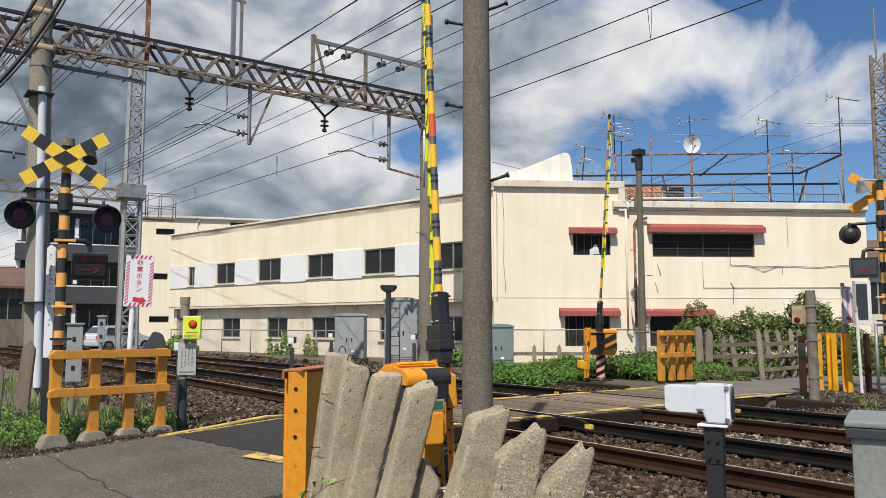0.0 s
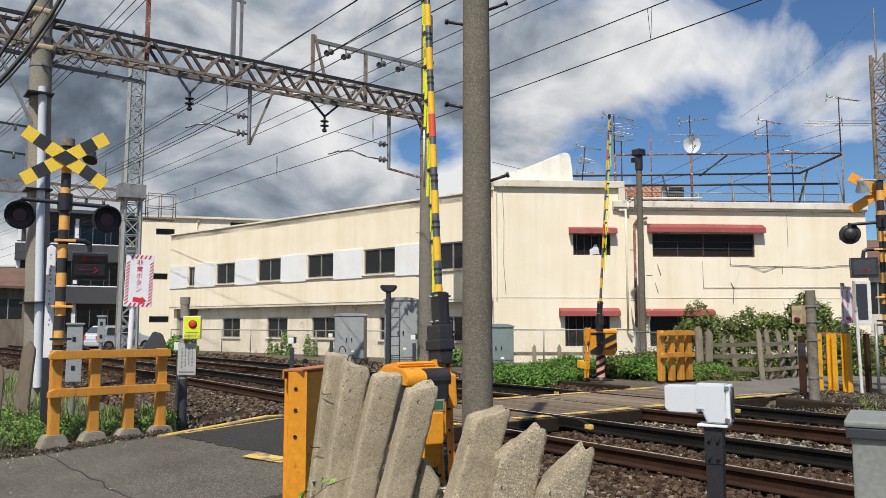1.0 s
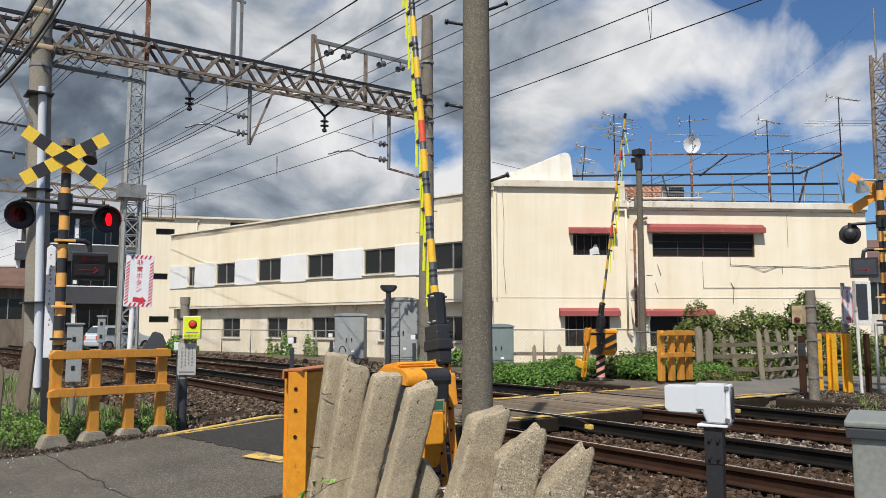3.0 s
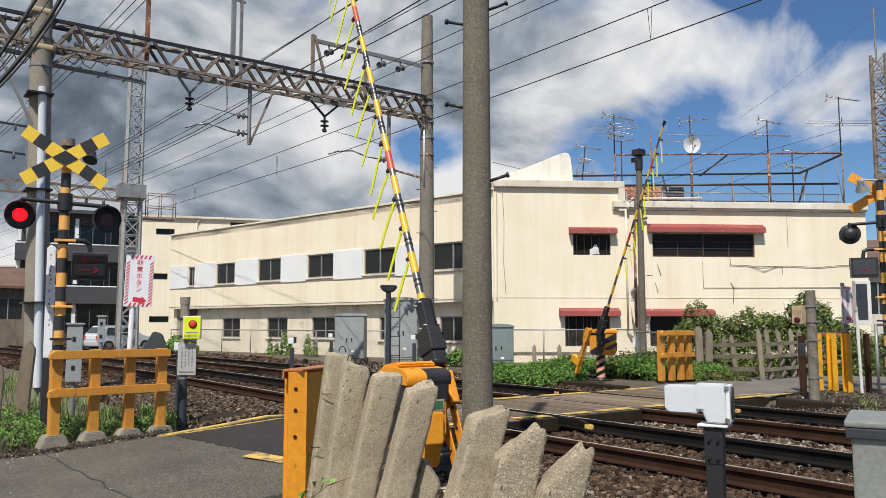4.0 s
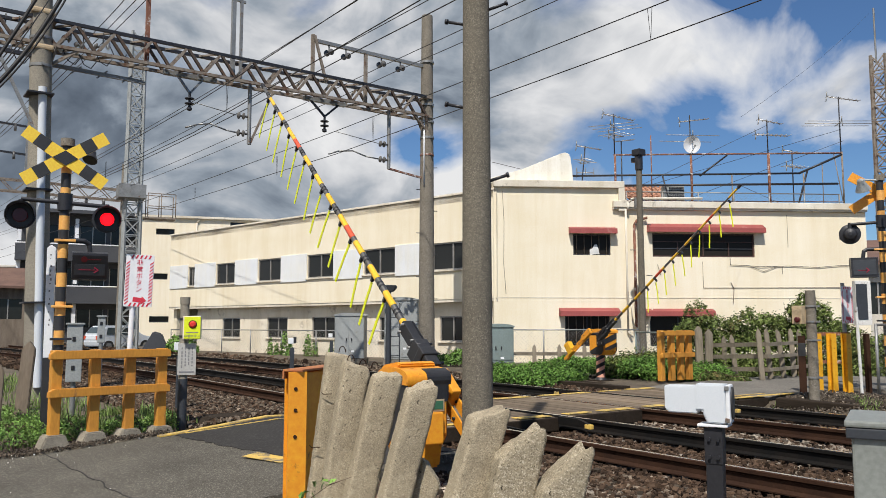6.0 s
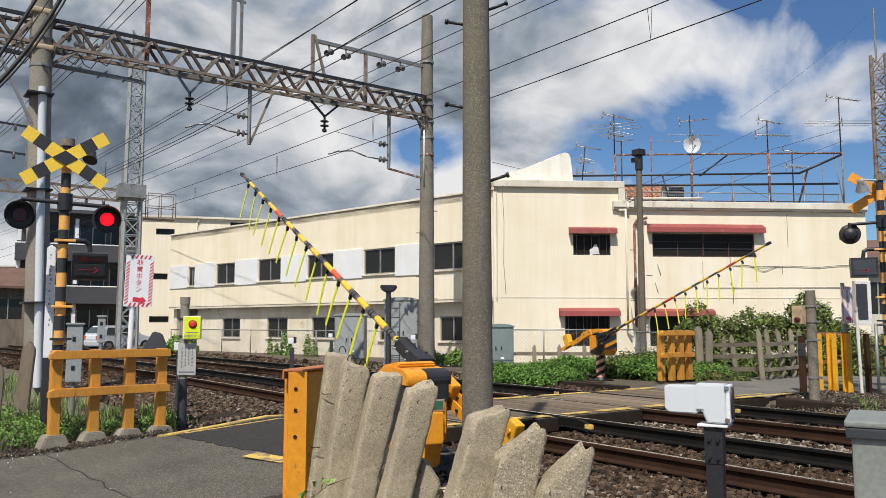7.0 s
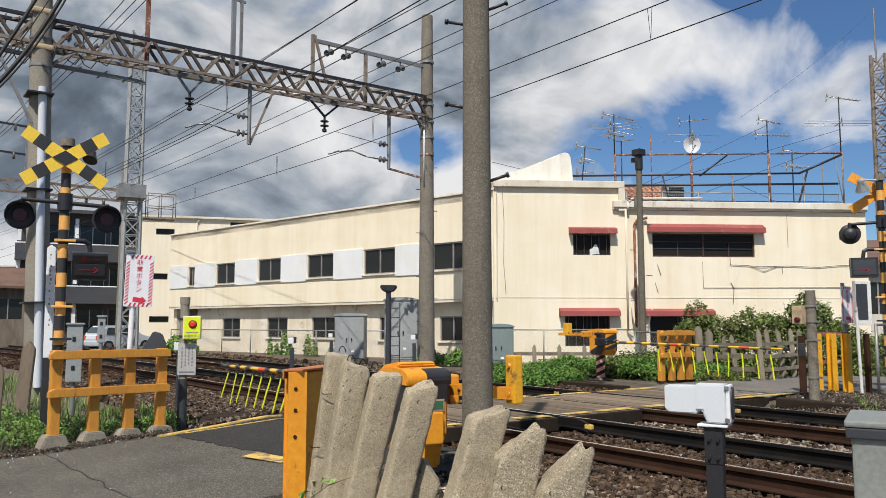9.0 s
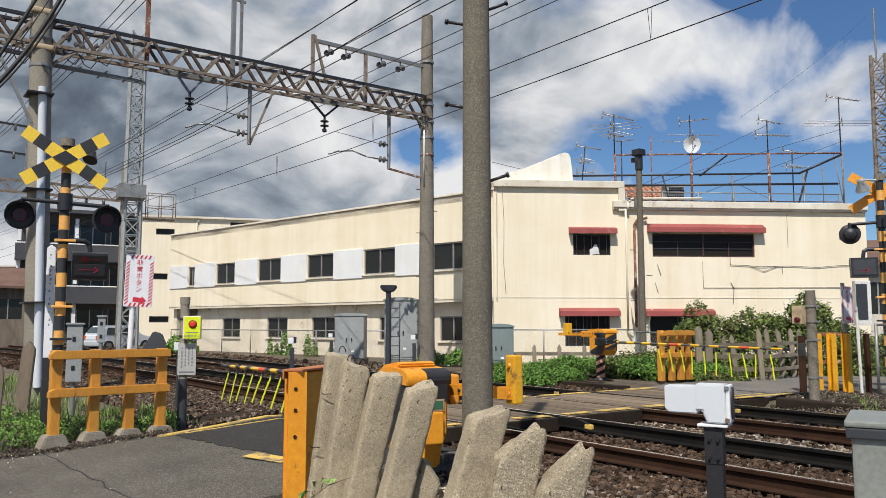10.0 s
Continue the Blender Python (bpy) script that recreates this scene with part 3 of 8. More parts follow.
def build_ground():
    bm = B()
    xs = [-1500, -300, -120] + [-90 + 3 * i for i in range(27)] + [-10.6, -10.5, -6.35, -6.25, -3, 0, 3, 9, 40, 300, 1500]
    ys = [p[0] for p in PROFILE]
    rows = [[bm.verts.new((x, y + (bend(x) if -100 < y < 100 else 0), land_z(x, y) - 0.02)) for y in ys] for x in xs]
    for i in range(len(xs) - 1):
        for j in range(len(ys) - 1):
            fc = bm.faces.new((rows[i][j], rows[i + 1][j], rows[i + 1][j + 1], rows[i][j + 1]))
            mid = (ys[j] + ys[j + 1]) / 2
            fc.material_index = 1 if 4.9 < mid < 12.1 else 0
    solid("ground", bm, [M["earth"], M["ballast_bed"]], "bare brown earth with a stony railway bed", "ground", "structure")


def strip(bm, x0, x1, ys, lift, nx=6, thick=0.08):
    """A road slab that follows the ground, from x0 to x1 (each a function of y or a number)."""
    val = lambda v, y: v(y) if callable(v) else v
    top, low = [], []
    for y in ys:
        row = [(val(x0, y) + (val(x1, y) - val(x0, y)) * i / nx, y) for i in range(nx + 1)]
        top.append([bm.verts.new((x, yy, ground_z(yy) + lift)) for x, yy in row])
        low.append([bm.verts.new((x, yy, ground_z(yy) + lift - thick)) for x, yy in row])
    n = len(ys)
    for j in range(n - 1):
        for i in range(nx):
            bm.faces.new((top[j][i], top[j][i + 1], top[j + 1][i + 1], top[j + 1][i]))
        for side in (0, nx):
            a, b, c, d = top[j][side], top[j + 1][side], low[j + 1][side], low[j][side]
            bm.faces.new((a, b, c, d))
    for j in (0, n - 1):
        for i in range(nx):
            bm.faces.new((top[j][i], top[j][i + 1], low[j][i + 1], low[j][i]))
    bmesh.ops.recalc_face_normals(bm, faces=bm.faces)


def build_road():
    bm = B()
    left = lambda y: -10.32 if y > 1.6 else -10.32 - (1.6 - y) * 2.2
    strip(bm, left, lambda y: -6.3 if y > 2.6 else -6.3 + (2.6 - y) * 2.5, [-9, -6, -4, -2, -1, 0, 1, 1.6, 2, 2.6, 3.3, 3.9, 4.5, 4.9], 0.012)
    solid("road", bm, M["asphalt"], "worn grey asphalt approach road rising to the tracks", "road", "structure")
    bm = B()
    rows = []
    for i in range(31):
        x = -10.14 + 3.7 * i / 30
        y0 = 3.22 + 0.13 * (x + 10.1) + 0.09 * noise.noise(Vector((x * 2.3, 0, 0))) + 0.05 * noise.noise(Vector((x * 9, 5, 0)))
        rows.append([bm.verts.new((x, y, ground_z(y) + 0.022)) for y in [y0 + (4.87 - y0) * k / 6 for k in range(7)]])
    for r, q in zip(rows, rows[1:]):
        for k in range(6):
            bm.faces.new((r[k], q[k], q[k + 1], r[k + 1]))
    rr = bmesh.ops.extrude_face_region(bm, geom=bm.faces[:])
    bmesh.ops.translate(bm, vec=(0, 0, -0.008), verts=[v for v in rr["geom"] if isinstance(v, bmesh.types.BMVert)])
    bmesh.ops.recalc_face_normals(bm, faces=bm.faces)
    solid("road_patch", bm, M["asphalt_new"], "dark newer asphalt patch beside the rails", "road patch", "structure")
    bm = B()
    strip(bm, lambda y: -10.3 + 0.012 * math.sin(7 * y), lambda y: -10.18 + 0.01 * math.sin(11 * y), [3.05, 3.4, 3.8, 4.2, 4.5, 4.88], 0.03, 1, 0.015)
    solid("edge_line", bm, M["yellow_line"], "worn yellow line along the road edge", "road marking", "structure")
    bm = B()
    prism(bm, [(-0.32, 0), (0.3, 0), (0.3, 0.004), (-0.32, 0.004)], 0.2)
    solid("road_mark", bm, M["yellow_line"], "worn yellow stop mark on dark asphalt", "road marking", "structure", at=pose(-7.72, 3.42, ground_z(3.42) + 0.024, 4, 0, 15))
    bm = B()
    for i in range(26):
        xa, xb = -10.9 + 3.9 * i / 26, -10.9 + 3.9 * (i + 1) / 26
        ya, yb = 1.8 + 0.05 * (xa + 10) + 0.05 * noise.noise(Vector((xa * 3, 9, 0))), 1.8 + 0.05 * (xb + 10) + 0.05 * noise.noise(Vector((xb * 3, 9, 0)))
        bar(bm, (xa, ya, ground_z(ya) + 0.012), (xb, yb, ground_z(yb) + 0.012), 0.014 + 0.006 * noise.noise(Vector((xa * 5, 2, 0))), 0.006)
    solid("road_crack", bm, M["asphalt_new"], "dark crack across the asphalt", "crack", "structure")
    for k, (x, y, w) in enumerate(((-10.24, 3.35, 0.045),)):
        bm = B()
        for i in range(8):
            ya, yb = y + 0.16 * i, y + 0.16 * (i + 1)
            bar(bm, (x + 0.07 * i * 0.5 + 0.12, ya, ground_z(ya) + 0.026), (x + 0.07 * (i + 1) * 0.5 + 0.12, yb, ground_z(yb) + 0.026), w, 0.006)
        solid("edge_line", bm, M["yellow_line"], "thin worn second yellow line on dark asphalt", "road marking", "structure")
    lg = random.Random(77)
    bm = B()
    for i in range(24):
        x, y = lg.uniform(-11.2, -7.5), lg.uniform(0.4, 2.4)
        if lg.random() < 0.55:
            y = 1.35 + 0.2 * lg.random()
            x = lg.uniform(-11.2, -9.9)
        q = lg.uniform(0.006, 0.022)
        box(bm, (x, y, ground_z(y) + 0.016), (q * 1.6, q, 0.006), Matrix.Translation((0, 0, 0)))
    solid("litter", bm, M["litter"], "scattered pale specks of litter and grit", "litter", "stuff")
    bm = B()
    strip(bm, lambda y: -10.4, lambda y: -7.72, [12.35, 13, 14, 16, 20], 0.03)
    solid("road_far", bm, M["asphalt_far"], "grey asphalt lane beyond the tracks", "road", "structure")
    bm = B()
    strip(bm, lambda y: -9.4, lambda y: 30.0, [15.2, 16.5, 18, 20], 0.022, 8)
    solid("road_side", bm, M["asphalt_far"], "grey asphalt side lane", "road", "structure")


def rail_profile():
    # half profile of a flat-bottom rail: (offset, height), head at 0
    return [(-0.065, -0.153), (-0.065, -0.142), (-0.012, -0.122), (-0.009, -0.05), (-0.034, -0.036), (-0.034, -0.008), (-0.022, 0.0),
            (0.022, 0.0), (0.034, -0.008), (0.034, -0.036), (0.009, -0.05), (0.012, -0.122), (0.065, -0.142), (0.065, -0.153)]


def build_rail(y, inner):
    bm = B()
    prof = rail_profile()
    xs = [14, 8, 4, 0, -4, -8, -12, -16, -18] + [-18 - 2.5 * i for i in range(1, 32)]
    rows = [[bm.verts.new((x, y + bend(x) + o, h)) for o, h in prof] for x in xs]
    n = len(prof)
    for a, b in zip(rows, rows[1:]):
        for i in range(n):
            j = (i + 1) % n
            fc = bm.faces.new((a[i], a[j], b[j], b[i]))
            o = (prof[i][0] + prof[j][0]) / 2
            # head top polished, gauge side near-black, outer side rust brown
            fc.material_index = 2 if i == 6 else 1 if o * inner > 0 else 0
    bmesh.ops.recalc_face_normals(bm, faces=bm.faces)
    return solid("rail", bm, [M["rust"], M["rail_dark"], M["rail_top"]], "rusty steel rail with a polished head", "rail", "structure")


def build_tracks():
    for c in TRACKS:
        build_rail(c - GAUGE / 2 - 0.034, 1)
        build_rail(c + GAUGE / 2 + 0.034, -1)
    bm = B()
    box(bm, (0, 0, -0.275), (0.2, 2.3, 0.16), bevel=0.015)
    for s in (-1, 1):
        for o in (-0.11, 0.11):
            box(bm, (0, s * (GAUGE / 2 + 0.034) + o, -0.19), (0.09, 0.07, 0.04))
    me = mesh_of("sleeper", bm, M["sleeper"])
    first = None
    for c in TRACKS:
        for i in range(92):
            x = 7 - 0.62 * i
            if -10.2 < x < -7.5:
                continue
            ob = new("sleeper", me)
            ob.matrix_basis = pose(x, c + bend(x), 0)
            tagged(ob, "brown-stained concrete sleeper bedded in ballast", "sleeper", "track sleepers", "structure")


def stones(name, count, area, size, mat, label, seed):
    """Loose stones: irregular six-cornered lumps in one mesh."""
    g = np.random.RandomState(seed)
    base = np.array([(x, y, z) for z in (-1, 1) for x, y in ((-1, -1), (1, -1), (1, 1), (-1, 1))], float) * 0.62
    tri = np.array([(0, 2, 1), (0, 3, 2), (4, 5, 6), (4, 6, 7), (0, 1, 5), (0, 5, 4), (1, 2, 6), (1, 6, 5), (2, 3, 7), (2, 7, 6), (3, 0, 4), (3, 4, 7)])
    pts = area(g, count)
    n = len(pts)
    v = base[None] * size * (0.55 + 0.85 * g.rand(n, 1, 1)) * (0.7 + 0.6 * g.rand(n, 1, 3))
    v = v * (0.7 + 0.45 * g.rand(n, 8, 1)) + (g.rand(n, 8, 3) - 0.5) * size * 0.42
    tx = g.randn(n, 1) * 0.5
    v = np.stack([v[..., 0], v[..., 1] * np.cos(tx) - v[..., 2] * np.sin(tx), v[..., 1] * np.sin(tx) + v[..., 2] * np.cos(tx)], -1)
    a = g.rand(n) * 6.283
    ca, sa = np.cos(a)[:, None], np.sin(a)[:, None]
    v = np.stack([v[..., 0] * ca - v[..., 1] * sa, v[..., 0] * sa + v[..., 1] * ca, v[..., 2]], -1) + pts[:, None]
    f = (tri[None] + (np.arange(n) * 8)[:, None, None]).reshape(-1, 3)
    me = bpy.data.meshes.new(name)
    me.from_pydata(v.reshape(-1, 3).tolist(), [], f.tolist())
    me.materials.append(mat)
    return tagged(new(name, me), label, "ballast", kind="stuff")


def bed(x0, x1, y0, y1):
    vb, vz = np.vectorize(bend), np.vectorize(land_z)

    def area(g, n):
        x, y = x0 + (x1 - x0) * g.rand(n), y0 + (y1 - y0) * g.rand(n)
        crown = np.zeros(n)
        for c in TRACKS:
            crown = np.maximum(crown, np.clip(1.55 - np.abs(y - c), 0, 0.35) / 0.35)
        z = vz(x, y) + 0.02 + 0.075 * crown + g.rand(n) * 0.035
        keep = ~((x > -10.15) & (x < -7.55) & (y > 4.9) & (y < 12.3))
        for c in TRACKS:
            for s in (-1, 1):
                keep &= np.abs(y - c - s * (GAUGE / 2 + 0.034)) > 0.085
        return np.stack([x, y + vb(x), z], -1)[keep]
    return area


def build_ballast():
    stones("ballast", 70000, bed(-11, 2.2, 5.0, 11.9), 0.027, M["stone"], "brown crushed-stone ballast between the rails", 3)
    stones("ballast", 11000, bed(-6.2, 1.5, 3.3, 6.0), 0.028, M["stone"], "brown crushed stone beside the track", 5)
    stones("ballast", 6000, bed(-6.2, 1.5, 3.3, 5.7), 0.028, M["stone_grey"], "pale grey crushed stone beside the track", 17)
    stones("ballast", 3200, bed(-7.5, 4, 8.0, 8.9), 0.032, M["stone_grey"], "pale grey crushed stone between the tracks", 6)
    stones("ballast", 3600, bed(-7.5, 2, 7.72, 9.05), 0.03, M["stone_pale"], "pale stones between the two tracks", 11)
    stones("ballast", 1500, bed(-7.5, 2, 5.2, 11.6), 0.024, M["stone_pale"], "scattered pale stones on the brown ballast", 16)
    stones("ballast", 1500, bed(-6.2, 1.5, 3.3, 5.2), 0.03, M["stone_pale"], "pale stones on the bank beside the track", 13)
    stones("ballast", 36000, bed(-24, -10.4, 3.7, 12.2), 0.034, M["stone"], "brown crushed-stone ballast between the rails", 4)
    stones("ballast", 12000, bed(-22, -10.4, 3.7, 6.2), 0.03, M["stone_grey"], "grey-brown crushed stone beside the near rail", 12)
    stones("ballast", 14000, bed(-60, -24, 4.4, 12.4), 0.085, M["stone"], "brown crushed-stone ballast along the line", 8)
    stones("ballast", 9000, bed(-34, -13.2, 11.2, 12.4), 0.03, M["stone_grey"], "grey-brown crushed stone beside the far rail", 9)


def build_deck():
    """Timber crossing deck: planks along the rails, in bays between them."""
    deck = thing("crossing_deck", pose(0, 0, 0), "weathered timber planks across the railway tracks", "crossing deck", kind="structure")
    bays = []
    for c in TRACKS:
        a, b = c - GAUGE / 2, c + GAUGE / 2
        bays.append((a + 0.09, b - 0.09))
    bays = [(4.92, TRACKS[0] - GAUGE / 2 - 0.09), bays[0], (TRACKS[0] + GAUGE / 2 + 0.09, TRACKS[1] - GAUGE / 2 - 0.09), bays[1], (TRACKS[1] + GAUGE / 2 + 0.09, 12.32)]
    for lo, hi in bays:
        n = max(2, round((hi - lo) / 0.21))
        w = (hi - lo) / n
        bm = B()
        box(bm, (0, 0, 0), (2.42, w - 0.014, 0.14), bevel=0.008)
        me = mesh_of("plank", bm, M["plank"])
        for i in range(n):
            part("plank", me, None, deck, at=pose(-8.9 + rnd.uniform(-0.02, 0.02), lo + w * (i + 0.5), -0.075 + rnd.uniform(-0.006, 0.004)))
        # added dark boards over the plank ends, standing in for the shade there
        for x in (-7.67, -10.13):
            bm = B()
            box(bm, (0, 0, 0), (0.05, hi - lo, 0.17), bevel=0.01)
            part("end_beam", bm, M["old_timber"], deck, "dark board standing in for the shaded gap at the deck end", at=pose(x, (lo + hi) / 2, -0.1))
        for x, nm in ((-7.78, "edge_mark"), (-10.02, "edge_mark")):
            for a, b in ((0.04, 0.36), (0.5, 0.94)) if hi - lo > 1 else ((0.1, 0.85),):
                bm = B()
                box(bm, (0, 0, 0), (rnd.uniform(0.11, 0.2), (hi - lo) * (b - a), 0.006))
                part(nm, bm, M["yellow_line"], deck, "worn yellow edge paint", at=pose(x, lo + (hi - lo) * (a + b) / 2, 0.004))
    for (xa, ya), (xb, yb), w in (((-7.78, 10.95), (-7.66, 13.2), 0.15), ((-8.02, 11.3), (-7.92, 12.6), 0.05)):
        bm = B()
        bar(bm, (xa, ya, 0.014), (xb, yb, 0.022), w, 0.006)
        part("edge_line", bm, M["yellow_line"], deck, "worn yellow line along the deck edge")
    # yellow-tipped flangeway guards beside the deck
    for c in TRACKS:
        for s in (-1, 1):
            y = c + s * (GAUGE / 2 - 0.1)
            for x0, x1 in ((-7.62, -7.0), (-10.15, -10.75)):
                bm = B()
                bar(bm, (x0, y, -0.03), (x1 * 0.6 + x0 * 0.4, y - 0.02 * s, -0.03), 0.05, 0.07)
                bar(bm, (x1 * 0.6 + x0 * 0.4, y - 0.02 * s, -0.03), (x1, y - 0.1 * s, -0.06), 0.05, 0.07)
                g = part("guard_rail", bm, M["rail_dark"], deck)
                bm = B()
                box(bm, (x1, y - 0.1 * s, -0.06), (0.11, 0.055, 0.06), bevel=0.01)
                part("end_cap", bm, M["yellow_line"], g, "yellow painted end")


build_ground()
build_road()
build_tracks()
build_ballast()
build_deck()

# ---- the cream building ----
CORNER = (-19.9, 16.6)


def wall_mesh(s0, s1, z0, z1, y0, y1, holes):
    """A wall slab with rectangular holes through it."""
    ss = sorted({s0, s1, *[v for h in holes for v in h[:2]]})
    zs = sorted({z0, z1, *[v for h in holes for v in h[2:]]})
    bm = B()

    def solid_cell(i, j):
        if not (0 <= i < len(ss) - 1 and 0 <= j < len(zs) - 1):
            return False
        cs, cz = (ss[i] + ss[i + 1]) / 2, (zs[j] + zs[j + 1]) / 2
        return not any(h[0] < cs < h[1] and h[2] < cz < h[3] for h in holes)

    vert = {}

    def v(s, y, z):
        if (s, y, z) not in vert:
            vert[(s, y, z)] = bm.verts.new((s, y, z))
        return vert[(s, y, z)]

    for i in range(len(ss) - 1):
        for j in range(len(zs) - 1):
            if not solid_cell(i, j):
                continue
            a, b, c, d = ss[i], ss[i + 1], zs[j], zs[j + 1]
            bm.faces.new((v(a, y1, c), v(b, y1, c), v(b, y1, d), v(a, y1, d)))
            bm.faces.new((v(a, y0, c), v(a, y0, d), v(b, y0, d), v(b, y0, c)))
            if not solid_cell(i - 1, j):
                bm.faces.new((v(a, y0, c), v(a, y1, c), v(a, y1, d), v(a, y0, d)))
            if not solid_cell(i + 1, j):
                bm.faces.new((v(b, y0, c), v(b, y0, d), v(b, y1, d), v(b, y1, c)))
            if not solid_cell(i, j - 1):
                bm.faces.new((v(a, y0, c), v(b, y0, c), v(b, y1, c), v(a, y1, c)))
            if not solid_cell(i, j + 1):
                bm.faces.new((v(a, y0, d), v(a, y1, d), v(b, y1, d), v(b, y0, d)))
    bmesh.ops.recalc_face_normals(bm, faces=bm.faces)
    return bm


def window(parent, s0, s1, z0, z1, y, panes=2, mat="alu", bars=0, sill=True):
    """A sliding window set in a hole: frame, panes, sill."""
    bm = B()
    w, h, t = s1 - s0, z1 - z0, 0.045
    for c, sz in (((0, 0, h / 2 - t / 2), (w, 0.09, t)), ((0, 0, -h / 2 + t / 2), (w, 0.09, t)), ((-w / 2 + t / 2, 0, 0), (t, 0.09, h - 2 * t)), ((w / 2 - t / 2, 0, 0), (t, 0.09, h - 2 * t))):
        box(bm, c, sz)
    for i in range(1, panes):
        box(bm, (-w / 2 + w * i / panes, 0.005, 0), (0.05, 0.06, h - 2 * t))
    win = part("window", bm, M[mat], parent, at=pose((s0 + s1) / 2, y - 0.09, (z0 + z1) / 2))
    if mat == "frame_brown":
        for z in (0.15, -0.14):
            for i in range(panes):
                bm = B()
                box(bm, (-w / 2 + w * (i + 0.5) / panes, 0.01, h * z), (w / panes - 0.06, 0.05, 0.026))
                part("transom", bm, M["frame_brown" if z > 0 else "slate"], win)
        for i in range(panes):
            bm = B()
            box(bm, (-w / 2 + w * (i + 0.5) / panes, 0.012, -h * 0.165), (0.035, 0.05, h * 0.6))
            part("glazing_bar", bm, M[mat], win)
    for i in range(panes):
        bm = B()
        pw = w / panes - 0.05
        box(bm, (-w / 2 + w * (i + 0.5) / panes, -0.012 + 0.02 * (i % 2), 0), (pw, 0.012, h - 2 * t))
        part("pane", bm, M["pane" if mat == "alu" else "pane_dusty"], win)
    for i in range(bars):
        bm = B()
        x = -w / 2 + w * (i + 0.5) / bars
        rod(bm, (x, 0.05, -h / 2), (x, 0.05, h / 2), 0.012, n=6)
        part("window_bar", bm, M["truss"], win)
    if sill:
        bm = B()
        box(bm, (0, 0.09, -h / 2 - 0.03), (w + 0.12, 0.14, 0.05), bevel=0.008)
        part("sill", bm, M["coping"], win)
    return win


def awning(parent, s0, s1, z0, z1, y):
    """A sloping painted sheet hood with a front lip and end cheeks."""
    bm = B()
    w = s1 - s0
    pro = 0.26
    prism(bm, [(0, z1), (pro, z0 + 0.16), (pro + 0.015, z0), (pro - 0.01, z0), (pro - 0.015, z0 + 0.13), (0, z1 - 0.03)], w, Matrix.Rotation(radians(90), 4, "Z"))
    for s in (-1, 1):
        b2 = B()
        prism(b2, [(0, z1), (pro, z0 + 0.16), (pro, z0), (0, z0)], 0.015, Matrix.Translation((s * (w / 2 - 0.008), 0, 0)) @ Matrix.Rotation(radians(90), 4, "Z"))
        me = bpy.data.meshes.new("tmp")
        b2.to_mesh(me)
        b2.free()
        bm.from_mesh(me)
        bpy.data.meshes.remove(me)
    return part("awning", bm, M["awning"], parent, "faded red sheet-metal awning", at=pose((s0 + s1) / 2, y, 0))


def groove(parent, s0, s1, z, y, mat="coping", h=0.02):
    bm = B()
    box(bm, ((s0 + s1) / 2, y + 0.006, z), (s1 - s0, 0.012, h))
    return part("wall_line", bm, M[mat], parent)


